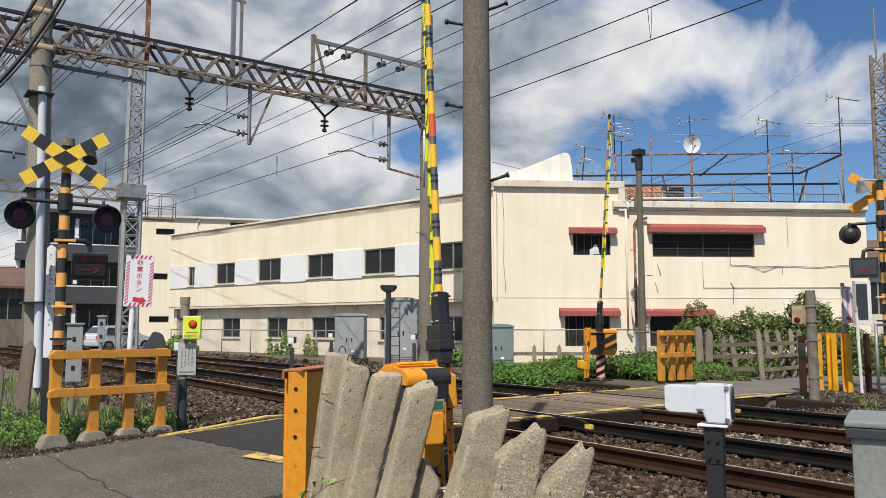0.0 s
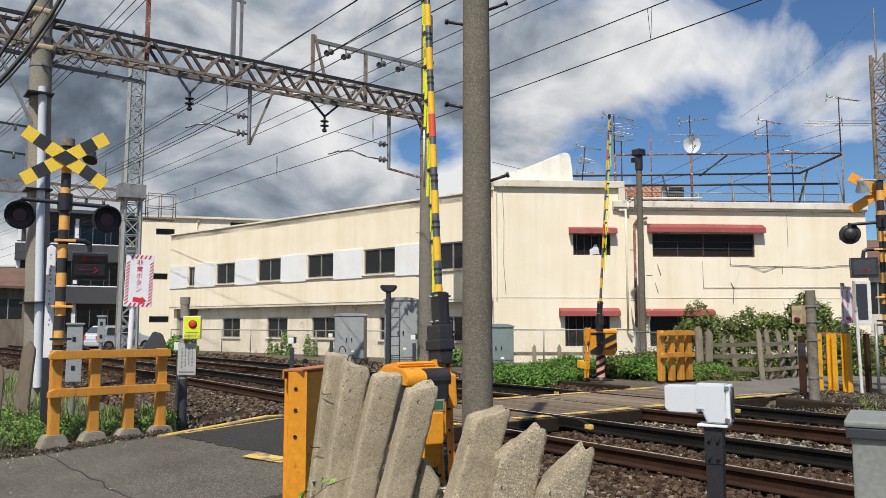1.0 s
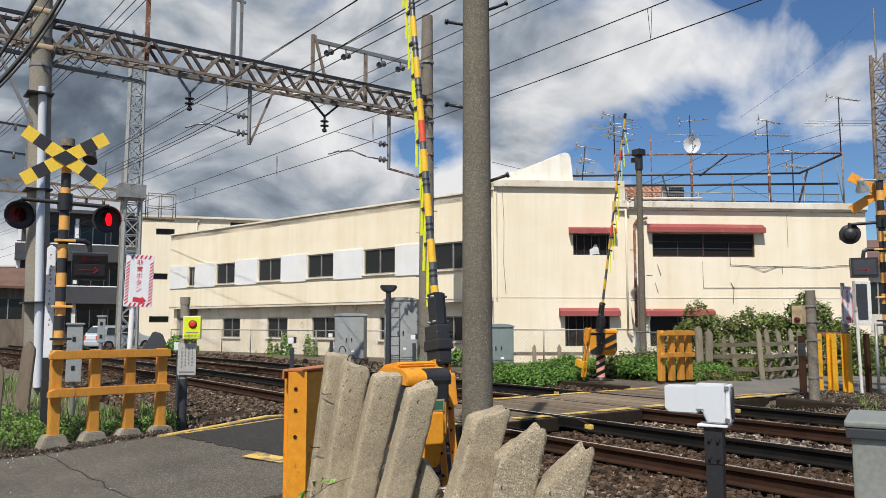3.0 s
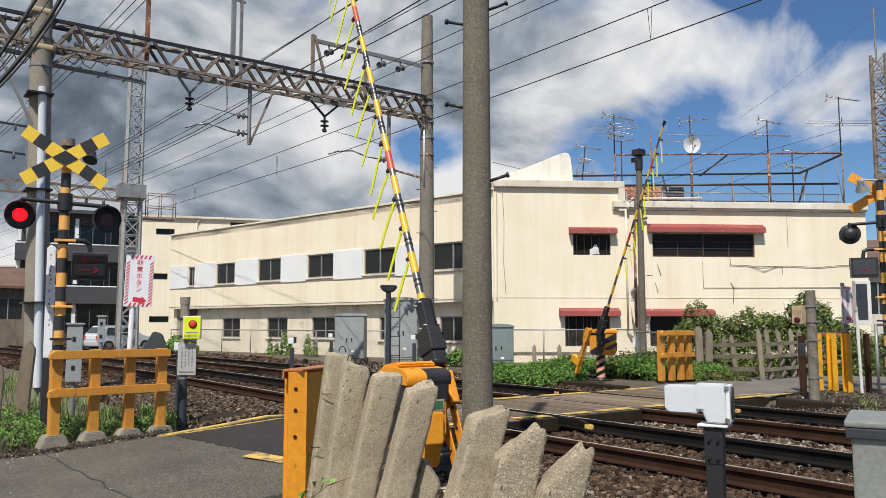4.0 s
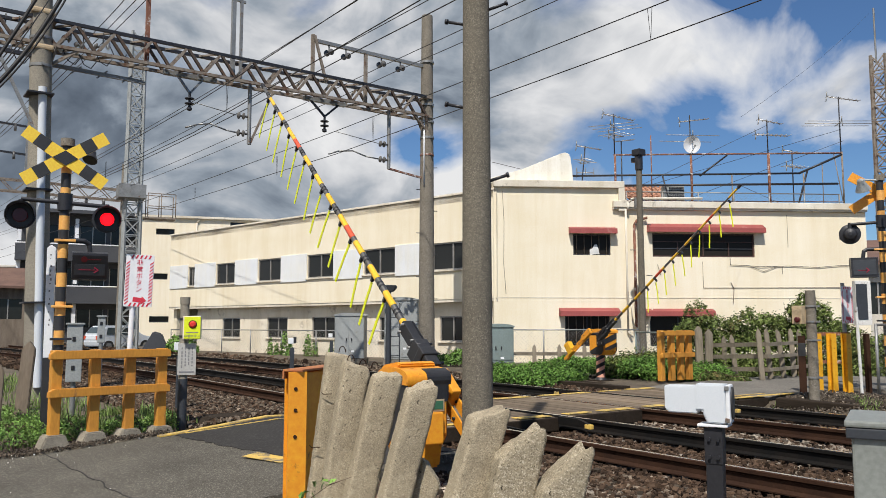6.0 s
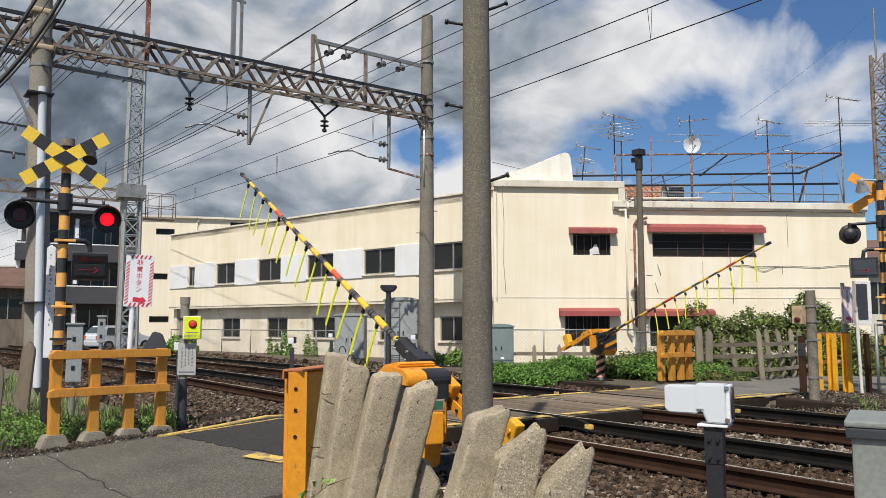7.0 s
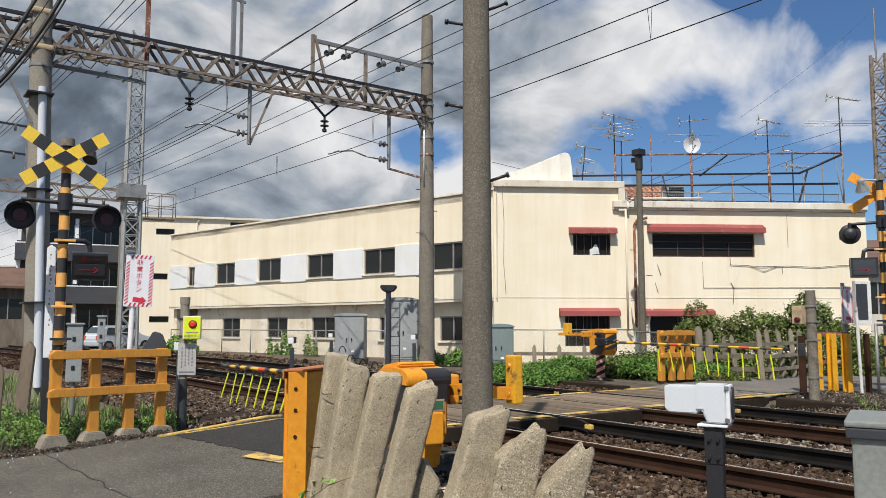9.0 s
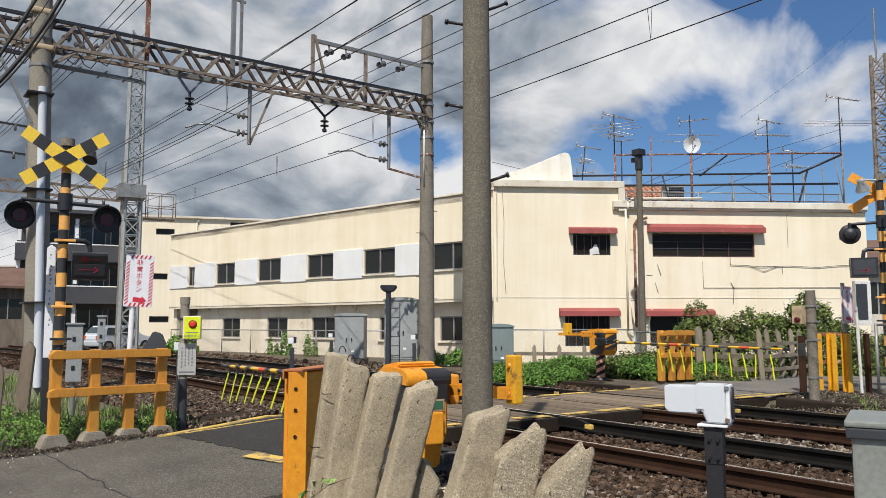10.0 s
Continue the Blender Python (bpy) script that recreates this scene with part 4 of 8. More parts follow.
def build_building():
    hall = thing("factory_building", pose(*CORNER, 0, 0, 0, 192.3), "long two-storey cream rendered building with a flat roof", "building")
    up = [(0.95, 2.79, 3.09, 4.04), (4.65, 6.33, 3.09, 4.05), (8.1, 9.72, 3.09, 4.04), (11.5, 13.12, 3.08, 4.04), (14.9, 16.4, 3.07, 4.02), (18.27, 18.83, 3.06, 3.98)]
    low = [(1.55, 2.75, 0.62, 1.5), (4.75, 5.8, 0.62, 1.5), (8.2, 9.8, 0.66, 1.52), (11.43, 12.86, 0.64, 1.52), (14.93, 16.33, 0.62, 1.52)]
    part("wall_upper", wall_mesh(-0.06, 20.6, 2.07, 5.62, -0.3, 0.0, up), M["cream"], hall, "sunlit cream render")
    part("wall_lower", wall_mesh(-0.06, 18.5, -0.3, 2.07, -0.62, -0.35, low), M["cream_low"], hall, "stained cream render, set back")
    bm = B()
    box(bm, (10.27, -0.33, 2.02), (20.66, 0.62, 0.1))
    part("soffit", bm, M["coping"], hall)
    bm = B()
    box(bm, (10.3, -4.5, 5.5), (20.6, 9.0, 0.2))
    part("roof", bm, M["coping"], hall)
    bm = B()
    box(bm, (10.3, -0.13, 5.68), (20.7, 0.36, 0.08), bevel=0.015)
    part("coping", bm, M["coping"], hall, "thin pale roof edge")
    bm = B()
    box(bm, (20.45, -4.6, 2.7), (0.3, 8.6, 5.7))
    box(bm, (10.3, -8.9, 2.7), (20.3, 0.2, 5.7))
    part("wall_back", bm, M["cream"], hall)
    for h in up:
        window(hall, *h, 0.0, 2)
    for h in low:
        window(hall, *h, -0.35, 2)
    ends = [(2.79, 4.65), (6.33, 8.1), (9.72, 11.5), (13.12, 14.9), (16.4, 18.27), (18.83, 20.55)]
    for a, b in ends:
        bm = B()
        box(bm, ((a + b) / 2, 0.02, 3.535), (b - a - 0.07, 0.04, 1.13), bevel=0.006)
        part("infill_panel", bm, M["white_panel"], hall, "smooth white infill panel")
    # right wing, seen square on
    wing = thing("front_building", pose(*CORNER, 0, 0, 0, 238.5), "cream rendered building front with red window awnings", "building")
    h1 = [(-3.87, -2.61, 3.5, 4.2), (-3.8, -2.3, 0.5, 1.5)]
    h2 = [(-8.83, -5.3, 3.46, 4.25), (-7.1, -5.15, 0.5, 1.5)]
    part("wall_tall", wall_mesh(-4.33, 0.05, -0.3, 5.74, -0.3, 0.0, h1), M["cream"], wing, "sunlit cream render")
    part("wall_low", wall_mesh(-12.8, -4.33, -0.3, 5.02, -0.3, 0.0, h2), M["cream"], wing, "sunlit cream render")
    bm = B()
    box(bm, (-2.15, -0.1, 5.855), (4.4, 0.48, 0.23), bevel=0.02)
    box(bm, (-4.25, 0.05, 5.36), (0.2, 0.16, 0.76))
    part("parapet", bm, M["coping"], wing)
    bm = B()
    box(bm, (-8.38, -0.08, 5.2), (8.85, 0.5, 0.22), bevel=0.02)
    box(bm, (-8.38, 0.02, 5.06), (8.85, 0.2, 0.06))
    part("cornice", bm, M["coping"], wing)
    bm = B()
    box(bm, (-6.4, -3.2, 4.98), (12.7, 6.0, 0.16))
    box(bm, (-2.15, -3.2, 5.66), (4.3, 6.0, 0.12))
    part("roof", bm, M["coping"], wing)
    bm = B()
    box(bm, (-12.65, -3.2, 2.4), (0.3, 5.8, 5.2))
    box(bm, (-6.4, -6.1, 2.4), (12.2, 0.2, 5.2))
    box(bm, (-4.4, -3.2, 5.4), (0.2, 5.8, 0.6))
    part("wall_side", bm, M["cream"], wing)
    window(wing, *h1[0], 0.0, 1, "dark_metal", bars=5, sill=False)
    window(wing, *h1[1], 0.0, 2, "dark_metal", bars=6, sill=False)
    window(wing, *h2[0], 0.0, 2, "frame_brown", sill=False)
    window(wing, *h2[1], 0.0, 2, "dark_metal", sill=False)
    awning(wing, -4.04, -2.46, 4.2, 4.43, 0.0)
    awning(wing, -9.12, -5.12, 4.27, 4.57, 0.0)
    awning(wing, -4.1, -2.1, 1.48, 1.75, 0.0)
    awning(wing, -7.3, -4.95, 1.48, 1.73, 0.0)
    groove(wing, -12.75, 0.0, 2.09, 0.0)
    bm = B()
    out = [(0.4, 5.9), (0.4, 6.0), (-1.0, 6.42), (-2.3, 6.97), (-2.5, 7.02), (-2.63, 6.93), (-2.7, 6.4), (-2.72, 5.9)]
    prism(bm, out, 2.6, Matrix.Translation((0, -1.6, 0)), 0.03)
    part("roof_gable", bm, M["white_wall"], wing, "whitewashed sloping gable wall on the roof")
    return hall, wing


hall, wing = build_building()

# ---- poles, gantry and wires ----


def concrete_pole(at, height, r0, r1, label, mat="concrete", name="utility_pole"):
    p = thing(name, at, label, "pole")
    bm = B()
    rod(bm, (0, 0, -0.4), (0, 0, height), r0, r1, 24)
    part("shaft", bm, M[mat], p)
    return p


def pole_band(p, z, r, mat="galv", h=0.06):
    bm = B()
    rod(bm, (0, 0, z - h / 2), (0, 0, z + h / 2), r + 0.012, n=24)
    box(bm, (r + 0.03, 0, z), (0.06, 0.05, h))
    return part("clamp_band", bm, M[mat], p)


GX = -18.2
near_col = concrete_pole(pose(GX + 0.15, 2.88, -0.25, 1.6, 0, 0), 9.5, 0.23, 0.205, "grey concrete catenary pole beside the tracks", "pole_tan", name="catenary_pole")
far_col = concrete_pole(pose(GX, 12.68, 0.1), 10.0, 0.235, 0.16, "tall grey concrete catenary pole with bolted steps", name="catenary_pole")


def build_gantry():
    g = thing("track_gantry", pose(GX, 0, 0), "weathered steel lattice beam spanning both tracks", "gantry")
    y0, y1, zt, zb, hw = 1.35, 12.5, 7.63, 7.08, 0.22
    for s in (-1, 1):
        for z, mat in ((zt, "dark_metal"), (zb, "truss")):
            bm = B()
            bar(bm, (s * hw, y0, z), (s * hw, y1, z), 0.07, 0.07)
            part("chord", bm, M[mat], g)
        n = 14
        for i in range(n):
            a, b = y0 + (y1 - y0) * i / n, y0 + (y1 - y0) * (i + 1) / n
            m = (a + b) / 2
            for p, q in (((s * hw, a, zb), (s * hw, m, zt)), ((s * hw, m, zt), (s * hw, b, zb))):
                bm = B()
                bar(bm, p, q, 0.065, 0.06)
                # bars rising towards +Y take the paler steel, falling ones the dark brown
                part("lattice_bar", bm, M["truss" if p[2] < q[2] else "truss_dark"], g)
    for z in (zt, zb):
        for i in range(15):
            a = y0 + (y1 - y0) * i / 14
            bm = B()
            bar(bm, (-hw, a, z), (hw, min(a + 0.4, y1), z), 0.04, 0.04)
            part("lattice_bar", bm, M["truss"], g)
    # brackets to the posts
    for y, s in ((2.95, -1), (y1, 1)):
        for p, q, w, h in (((0.22, y, zb), (0.1, y + s * 0.12, zb - 0.45), 0.07, 0.07), ((-0.22, y, zb), (-0.1, y + s * 0.12, zb - 0.45), 0.07, 0.07),
                           ((0.22, y - s * 0.45, zb), (0.1, y + s * 0.1, zb - 0.42), 0.06, 0.06), ((0.0, y, zt), (0.0, y + s * 0.2, zt), 0.42, 0.06), ((0.0, y, zb), (0.0, y + s * 0.2, zb), 0.42, 0.06)):
            bm = B()
            bar(bm, p, q, w, h)
            part("bracket", bm, M["truss"], g)
    return g


gantry = build_gantry()
for z in (7.2, 6.6):
    pole_band(near_col, z + 0.25, 0.212)
for z in (7.45, 6.95, 6.5, 8.7):
    pole_band(far_col, z - 0.1, 0.19)


def wire(points, r=0.012, name="overhead_wire", label="taut black overhead wire", mat="wire"):
    """A round wire through points (sagging runs are given by their points)."""
    cu = bpy.data.curves.new(name, "CURVE")
    cu.dimensions, cu.bevel_depth, cu.bevel_resolution = "3D", r, 1
    sp = cu.splines.new("POLY")
    sp.points.add(len(points) - 1)
    for p, q in zip(sp.points, points):
        p.co = (*q, 1)
    cu.materials.append(M[mat])
    return tagged(new(name, cu), label, "wire")


def sag(a, b, drop, n=14):
    a, b = Vector(a), Vector(b)
    return [a.lerp(b, i / n) - Vector((0, 0, 4 * drop * (i / n) * (1 - i / n))) for i in range(n + 1)]


def line_wire(y, z, drop=0.0, r=0.009, x0=24, x1=-75):
    pts = sag((x0, y, z), (GX, y, z), drop)[:-1] + sag((GX, y, z), (-50, y + bend(-50), z), drop)[:-1] + sag((-50, y + bend(-50), z), (x1, y + bend(x1), z), drop)
    return wire(pts, r)


# contact wires, messengers with droppers, feeders
LINES = ((6.0, 5.7, 6.0, 6.38, (-16.1, -26.0, -35.0)), (9.75, 5.66, 9.75, 6.278, (-7.85, -16.3, -21.8, -28.4, -36.0)))
for yc, zc, ym, zm, hung in LINES:
    line_wire(yc, zc)
    line_wire(ym, zm, 0.12)
    for x in hung:
        u = (x + 18.2) / 42.2 if x > GX else (x + 50) / 31.8
        top = zm - 4 * 0.12 * u * (1 - u)
        wire([(x - 0.04, ym + bend(x), top), (x + 0.01, yc + bend(x), zc), (x + 0.05, ym + bend(x), top)], 0.005, "dropper", "thin double dropper between two overhead wires")
for i, (y, z) in enumerate(((9.52, 8.33), (10.03, 8.36), (11.14, 8.3), (11.76, 8.34), (8.5, 8.49))):
    line_wire(y, z, 0.25, 0.010 if i != 1 else 0.014)
for k in range(3):
    line_wire(4.2 + 0.55 * k, 8.3 + 0.5 * k, 0.3, 0.011)

near_pole = concrete_pole(pose(-4.85, 3.86, -0.15), 9.0, 0.125, 0.085, "rough speckled concrete utility pole", "pole_near")
tall_pole = concrete_pole(pose(-15.38, 18.43, 0), 6.3, 0.105, 0.085, "plain dark concrete pole by the building", "dark_concrete")
for z, a in ((3.85, 40), (3.75, 215), (2.45, 38), (3.06, 215)):
    bm = B()
    d = Vector((math.cos(radians(a)), math.sin(radians(a)), 0.28))
    rod(bm, d * 0.08 + Vector((0, 0, z)), d * 0.24 + Vector((0, 0, z)), 0.013, n=8)
    rod(bm, d * 0.24 + Vector((0, 0, z)), d * 0.26 + Vector((0, 0, z)), 0.022, n=8)
    part("step_bolt", bm, M["dark_metal"], near_pole)


def lattice_tower(at, height, w, label, mat="galv"):
    t = thing("lattice_tower", at, label, "tower")
    h = w / 2
    for sx in (-1, 1):
        for sy in (-1, 1):
            bm = B()
            bar(bm, (sx * h, sy * h, -0.3), (sx * h * 0.8, sy * h * 0.8, height), 0.11, 0.11)
            part("leg", bm, M[mat], t)
    n = int(height / w)
    for k in range(4):
        c, s = round(math.cos(k * math.pi / 2)), round(math.sin(k * math.pi / 2))
        for i in range(n):
            z0, z1 = height * i / n, height * (i + 1) / n
            e0, e1 = h * (1 - 0.2 * i / n), h * (1 - 0.2 * (i + 1) / n)
            sg = 1 if i % 2 else -1
            rot = Matrix(((c, -s, 0), (s, c, 0), (0, 0, 1)))
            for side in (sg, -sg):
                bm = B()
                bar(bm, rot @ Vector((e0, side * e0, z0)), rot @ Vector((e1, -side * e1, z1)), 0.05, 0.05)
                part("brace", bm, M[mat], t)
            bm = B()
            bar(bm, rot @ Vector((e0, e0, z0)), rot @ Vector((e0, -e0, z0)), 0.05, 0.05)
            part("strut", bm, M[mat], t)
    return t


tower = lattice_tower(pose(-41.6, 10.7, 0, 0, 0, -8), 16.3, 0.8, "tall pale grey-green steel lattice tower beside the line", "cabinet")

# ---- concrete stakes and the barrier by the camera ----


def stake(x, y, h, w, lean, turn, cut, seed, depth=0.85, mat="stake"):
    """A leaning square concrete stake with rounded arrises and a worn, slanting top."""
    g = random.Random(seed)
    bm = B()
    d = w * depth
    r = 0.013
    outline = []
    for cx, cy, a0 in ((1, 1, 0), (-1, 1, 90), (-1, -1, 180), (1, -1, 270)):
        for k in range(4):
            a = radians(a0 + 30 * k)
            outline.append((cx * (w / 2 - r) + r * math.cos(a), cy * (d / 2 - r) + r * math.sin(a)))
    dense = []
    for (x0, y0), (x1, y1) in zip(outline, outline[1:] + outline[:1]):
        n = max(1, round(math.hypot(x1 - x0, y1 - y0) / 0.011))
        dense += [(x0 + (x1 - x0) * i / n, y0 + (y1 - y0) * i / n) for i in range(n)]
    crown = h + max(0.0, cut) * w * 0.4 + 0.03
    levels = [-0.4, 0.0] + [crown - 0.9 + 0.9 * i / 72 for i in range(73)]
    rings = []
    off = Vector((seed * 5.3, seed * 1.7, 0))
    for z in levels:
        ring = []
        for px, py in dense:
            top = h + cut * px - (0.6 + 1.3 * cut) * max(0.0, px - 0.38 * w) + 0.02 * noise.noise(Vector((px, py, 0)) * 15 + off) + 0.007 * noise.noise(Vector((px, py, 0)) * 60 + off)
            q = Vector((px, py, min(z, top)))
            k = 1 - 0.06 * max(0.0, (min(z, top) - top + 0.02) / 0.02) ** 2
            q.x, q.y = q.x * k, q.y * k
            q += Vector((noise.noise(q * 9 + off), noise.noise(q * 9 + off + Vector((5, 0, 0))), 0)) * 0.0016
            q += Vector((noise.noise(q * 45 + off), noise.noise(q * 45 + off + Vector((9, 0, 0))), 0)) * 0.0012
            # chipped arrises
            near = max(0.0, 1 - (w / 2 - abs(px)) / 0.016) * max(0.0, 1 - (d / 2 - abs(py)) / 0.016)
            bite = max(0.0, noise.noise(q * 38 + off) - 0.05) * near * 0.012
            q.x -= math.copysign(bite, px)
            q.y -= math.copysign(bite, py)
            q -= Vector((math.copysign(1, px) if abs(px) > w / 2 - 0.004 else 0, math.copysign(1, py) if abs(py) > d / 2 - 0.004 else 0, 0)) * max(0.0, noise.noise(q * 62 + off) - 0.45) * 0.012
            ring.append(bm.verts.new(q))
        rings.append(ring)
    n = len(dense)
    for a, b in zip(rings, rings[1:]):
        for i in range(n):
            fc = bm.faces.new((a[i], a[(i + 1) % n], b[(i + 1) % n], b[i]))
            fc.smooth = True
    mid = bm.verts.new(sum((v.co for v in rings[-1]), Vector()) / n + Vector((0, 0, 0.008)))
    for i in range(n):
        bm.faces.new((rings[-1][i], rings[-1][(i + 1) % n], mid)).smooth = True
    bmesh.ops.recalc_face_normals(bm, faces=bm.faces)
    return solid("concrete_stake", bm, M[mat], "leaning weathered concrete stake with an exposed-stone surface", "stake", at=pose(x, y, -0.36, 0, 0, 54) @ pose(0, 0, 0, 0, lean, 0) @ pose(0, 0, 0, 0, 0, turn - 54), group="stakes of the old fence")


for i, (x, y, h, w, lean, cut, turn) in enumerate((
        (-3.164, 1.532, 1.44, 0.108, 6.8, 0.1, 70), (-3.045, 1.492, 1.405, 0.114, 9.1, -0.2, 72), (-2.954, 1.482, 1.395, 0.118, 13.0, 0.3, 70),
        (-2.784, 1.511, 1.36, 0.116, 14.3, 0.45, 71), (-2.554, 1.623, 1.29, 0.134, 16.5, 0.6, 70), (-2.362, 1.751, 1.178, 0.155, 12.8, 1.1, 62),
        (-2.236, 1.821, 1.112, 0.155, 14.7, 1.4, 62))):
    stake(x, y, h, w, lean, turn, cut, i + 1, mat="stake_coarse" if i > 4 else "stake")
stake(-2.83, 1.56, 1.05, 0.1, 20, 60, -0.7, 12)
SWINGS = []        # (object, rows) for motions()


def smooth_angle(table, t):
    """Angle at t from a table of (seconds, degrees), by a monotone cubic."""
    if t <= table[0][0]:
        return table[0][1]
    for i in range(len(table) - 1):
        (t0, a0), (t1, a1) = table[i], table[i + 1]
        if t <= t1:
            def slope(k):
                if k <= 0 or k >= len(table) - 1:
                    return 0.0
                l = (table[k][1] - table[k - 1][1]) / (table[k][0] - table[k - 1][0])
                r = (table[k + 1][1] - table[k][1]) / (table[k + 1][0] - table[k][0])
                return 0.0 if l * r <= 0 else 2 * l * r / (l + r)
            h, u = t1 - t0, (t - t0) / (t1 - t0)
            return (a0 * (2 * u ** 3 - 3 * u ** 2 + 1) + slope(i) * h * (u ** 3 - 2 * u ** 2 + u)
                    + a1 * (3 * u ** 2 - 2 * u ** 3) + slope(i + 1) * h * (u ** 3 - u ** 2))
    return table[-1][1]


def barrier(at, axle, length, table, label, tapes, seed, bands, fat, hang, drop, thick, first=1.35, set_off=(0.0, 0.0, 0.0)):
    """A crossing barrier: striped pedestal, machine body and a boom on an axle at height `axle`.
    Local +x is along the lowered boom; the body stands behind the boom, at +y.
    set_off is how far the boom lies back, below and behind the arms on the axle."""
    ox, oy, oz = set_off
    g = random.Random(seed)
    t = thing("crossing_barrier", at, label, "barrier")
    bx, by = -0.07 if fat == 1 else -0.21, 0.36 if fat == 1 else 0.47
    py = by if fat == 1 else by - 0.1
    # pedestal with slanting stripes
    bm = B()
    sink = 0.0 if fat == 1 else 0.1
    wide = 0.42 if fat == 1 else 0.95
    box(bm, (bx, py, 0.0 - sink), (wide, wide, 0.12), bevel=0.01)
    if fat < 1:
        box(bm, (bx, py, -0.03), (0.4, 0.4, 0.03), bevel=0.006)
    part("base_plate", bm, M["concrete" if fat == 1 else "old_timber"], t)
    bm = B()
    lathe(bm, [(0.15, 0.06 - sink), (0.12, 0.10 - sink), (0.095, 0.14 - sink), (0.095, axle - 0.42)], 20, Matrix.Translation((bx, py, 0)))
    ped = part("pedestal", bm, M["pink"], t, "salmon and black striped round pedestal")
    bm = B()
    lathe(bm, [(0.154, 0.058 - sink), (0.154, 0.066 - sink), (0.124, 0.104 - sink), (0.099, 0.142 - sink)], 20, Matrix.Translation((bx, py, 0)))
    part("base_flare", bm, M["black"], ped)
    for k in range(3):
        bm = B()
        z0 = 0.1 + k * (axle - 0.5) / 3
        n = 20
        lo, hi = [], []
        for i in range(n):
            a = 2 * math.pi * i / n
            z = z0 + 0.05 * math.sin(a + 0.8)
            lo.append(bm.verts.new((bx + 0.098 * math.cos(a), py + 0.098 * math.sin(a), z)))
            hi.append(bm.verts.new((bx + 0.098 * math.cos(a), py + 0.098 * math.sin(a), z + (axle - 0.5) / 6)))
        for i in range(n):
            bm.faces.new((lo[i], lo[(i + 1) % n], hi[(i + 1) % n], hi[i]))
        bmesh.ops.solidify(bm, geom=bm.faces[:], thickness=0.003)
        part("black_stripe", bm, M["black"], ped)
    # machine body: rounded housing
    bm = B()
    zb, cap = axle - 0.47, 0.1 if fat == 1 else 0.03
    prism(bm, [(-0.2, zb), (0.14, zb), (0.22, zb + 0.12), (0.23, zb + 0.5), (0.16, zb + 0.5 + cap), (-0.2, zb + 0.5 + cap * 1.4), (-0.27, zb + 0.5 + cap * 0.6), (-0.27, zb + 0.1)], 0.4, Matrix.Translation((bx, by, 0)), 0.03)
    body = part("housing", bm, M["orange"], t, "orange rounded machine housing")
    def stripe(corners, out):
        bm = B()
        fc = bm.faces.new([bm.verts.new(c) for c in corners])
        r = bmesh.ops.extrude_face_region(bm, geom=[fc])
        bmesh.ops.translate(bm, vec=out, verts=[v for v in r["geom"] if isinstance(v, bmesh.types.BMVert)])
        bmesh.ops.recalc_face_normals(bm, faces=bm.faces)
        part("warning_stripe", bm, M["black"], body)
    near = fat == 1
    for sy in (-1, 1):
        y = by + sy * 0.2005
        if near:
            stripe([(bx + x, y, zb + z) for x, z in ((0.05, 0.02), (0.19, 0.08), (-0.17, 0.58), (-0.262, 0.58), (-0.262, 0.42))], (0, sy * 0.004, 0))
        else:
            if sy > 0:
                stripe([(bx + x, y, zb + z) for x, z in ((-0.25, 0.16), (-0.25, 0.38), (0.2, 0.5), (0.2, 0.32))], (0, sy * 0.004, 0))
            stripe([(bx + x, y, zb + z) for x, z in ((-0.19, 0.01), (-0.24, 0.08), (0.21, 0.28), (0.21, 0.1), (0.13, 0.01))], (0, sy * 0.004, 0))
    for x, sx in ((-0.2705, -1), (0.2285, 1)):
        if near:
            stripe([(bx + x, by + y * sx, zb + z) for y, z in ((-0.185 * sx, 0.40), (-0.185 * sx, 0.58), (0.185 * sx, 0.44), (0.185 * sx, 0.30))], (sx * 0.004, 0, 0))
        else:
            stripe([(bx + x, by + y * sx, zb + z) for y, z in ((-0.18, 0.24), (-0.18, 0.36), (0.18, 0.49), (0.18, 0.36))], (sx * 0.004, 0, 0))
            stripe([(bx + x, by + y * sx, zb + z) for y, z in ((-0.18, 0.12), (0.0, 0.12), (0.18, 0.19), (0.18, 0.28), (-0.18, 0.15))], (sx * 0.004, 0, 0))
    bm = B()
    n = 24
    top, rise = (zb + 0.57, 0.11) if near else (zb + 0.52, 0.06)
    hood = [(-0.27, top - 0.03)] + [(-0.02 - 0.26 * math.cos(math.pi * k / n), top + rise * math.sin(math.pi * k / n) ** 0.6) for k in range(n + 1)] + [(0.24, top - 0.03)]
    prism(bm, hood, 0.43, Matrix.Translation((bx, by, 0)))
    for fc in bm.faces:
        fc.smooth = True
    lid = part("hood", bm, M["orange"], t, "rounded orange hood")
    if near:
        # black band over the end of the hood
        bm = B()
        wrap = [(-0.274, zb + 0.535)] + [(-0.02 - 0.264 * math.cos(math.pi * k / n), zb + 0.572 + 0.113 * math.sin(math.pi * k / n) ** 0.6) for k in range(8)] + [(-0.17, zb + 0.535)]
        prism(bm, wrap, 0.24, Matrix.Translation((bx, by - 0.098, 0)))
        part("warning_stripe", bm, M["black"], lid)
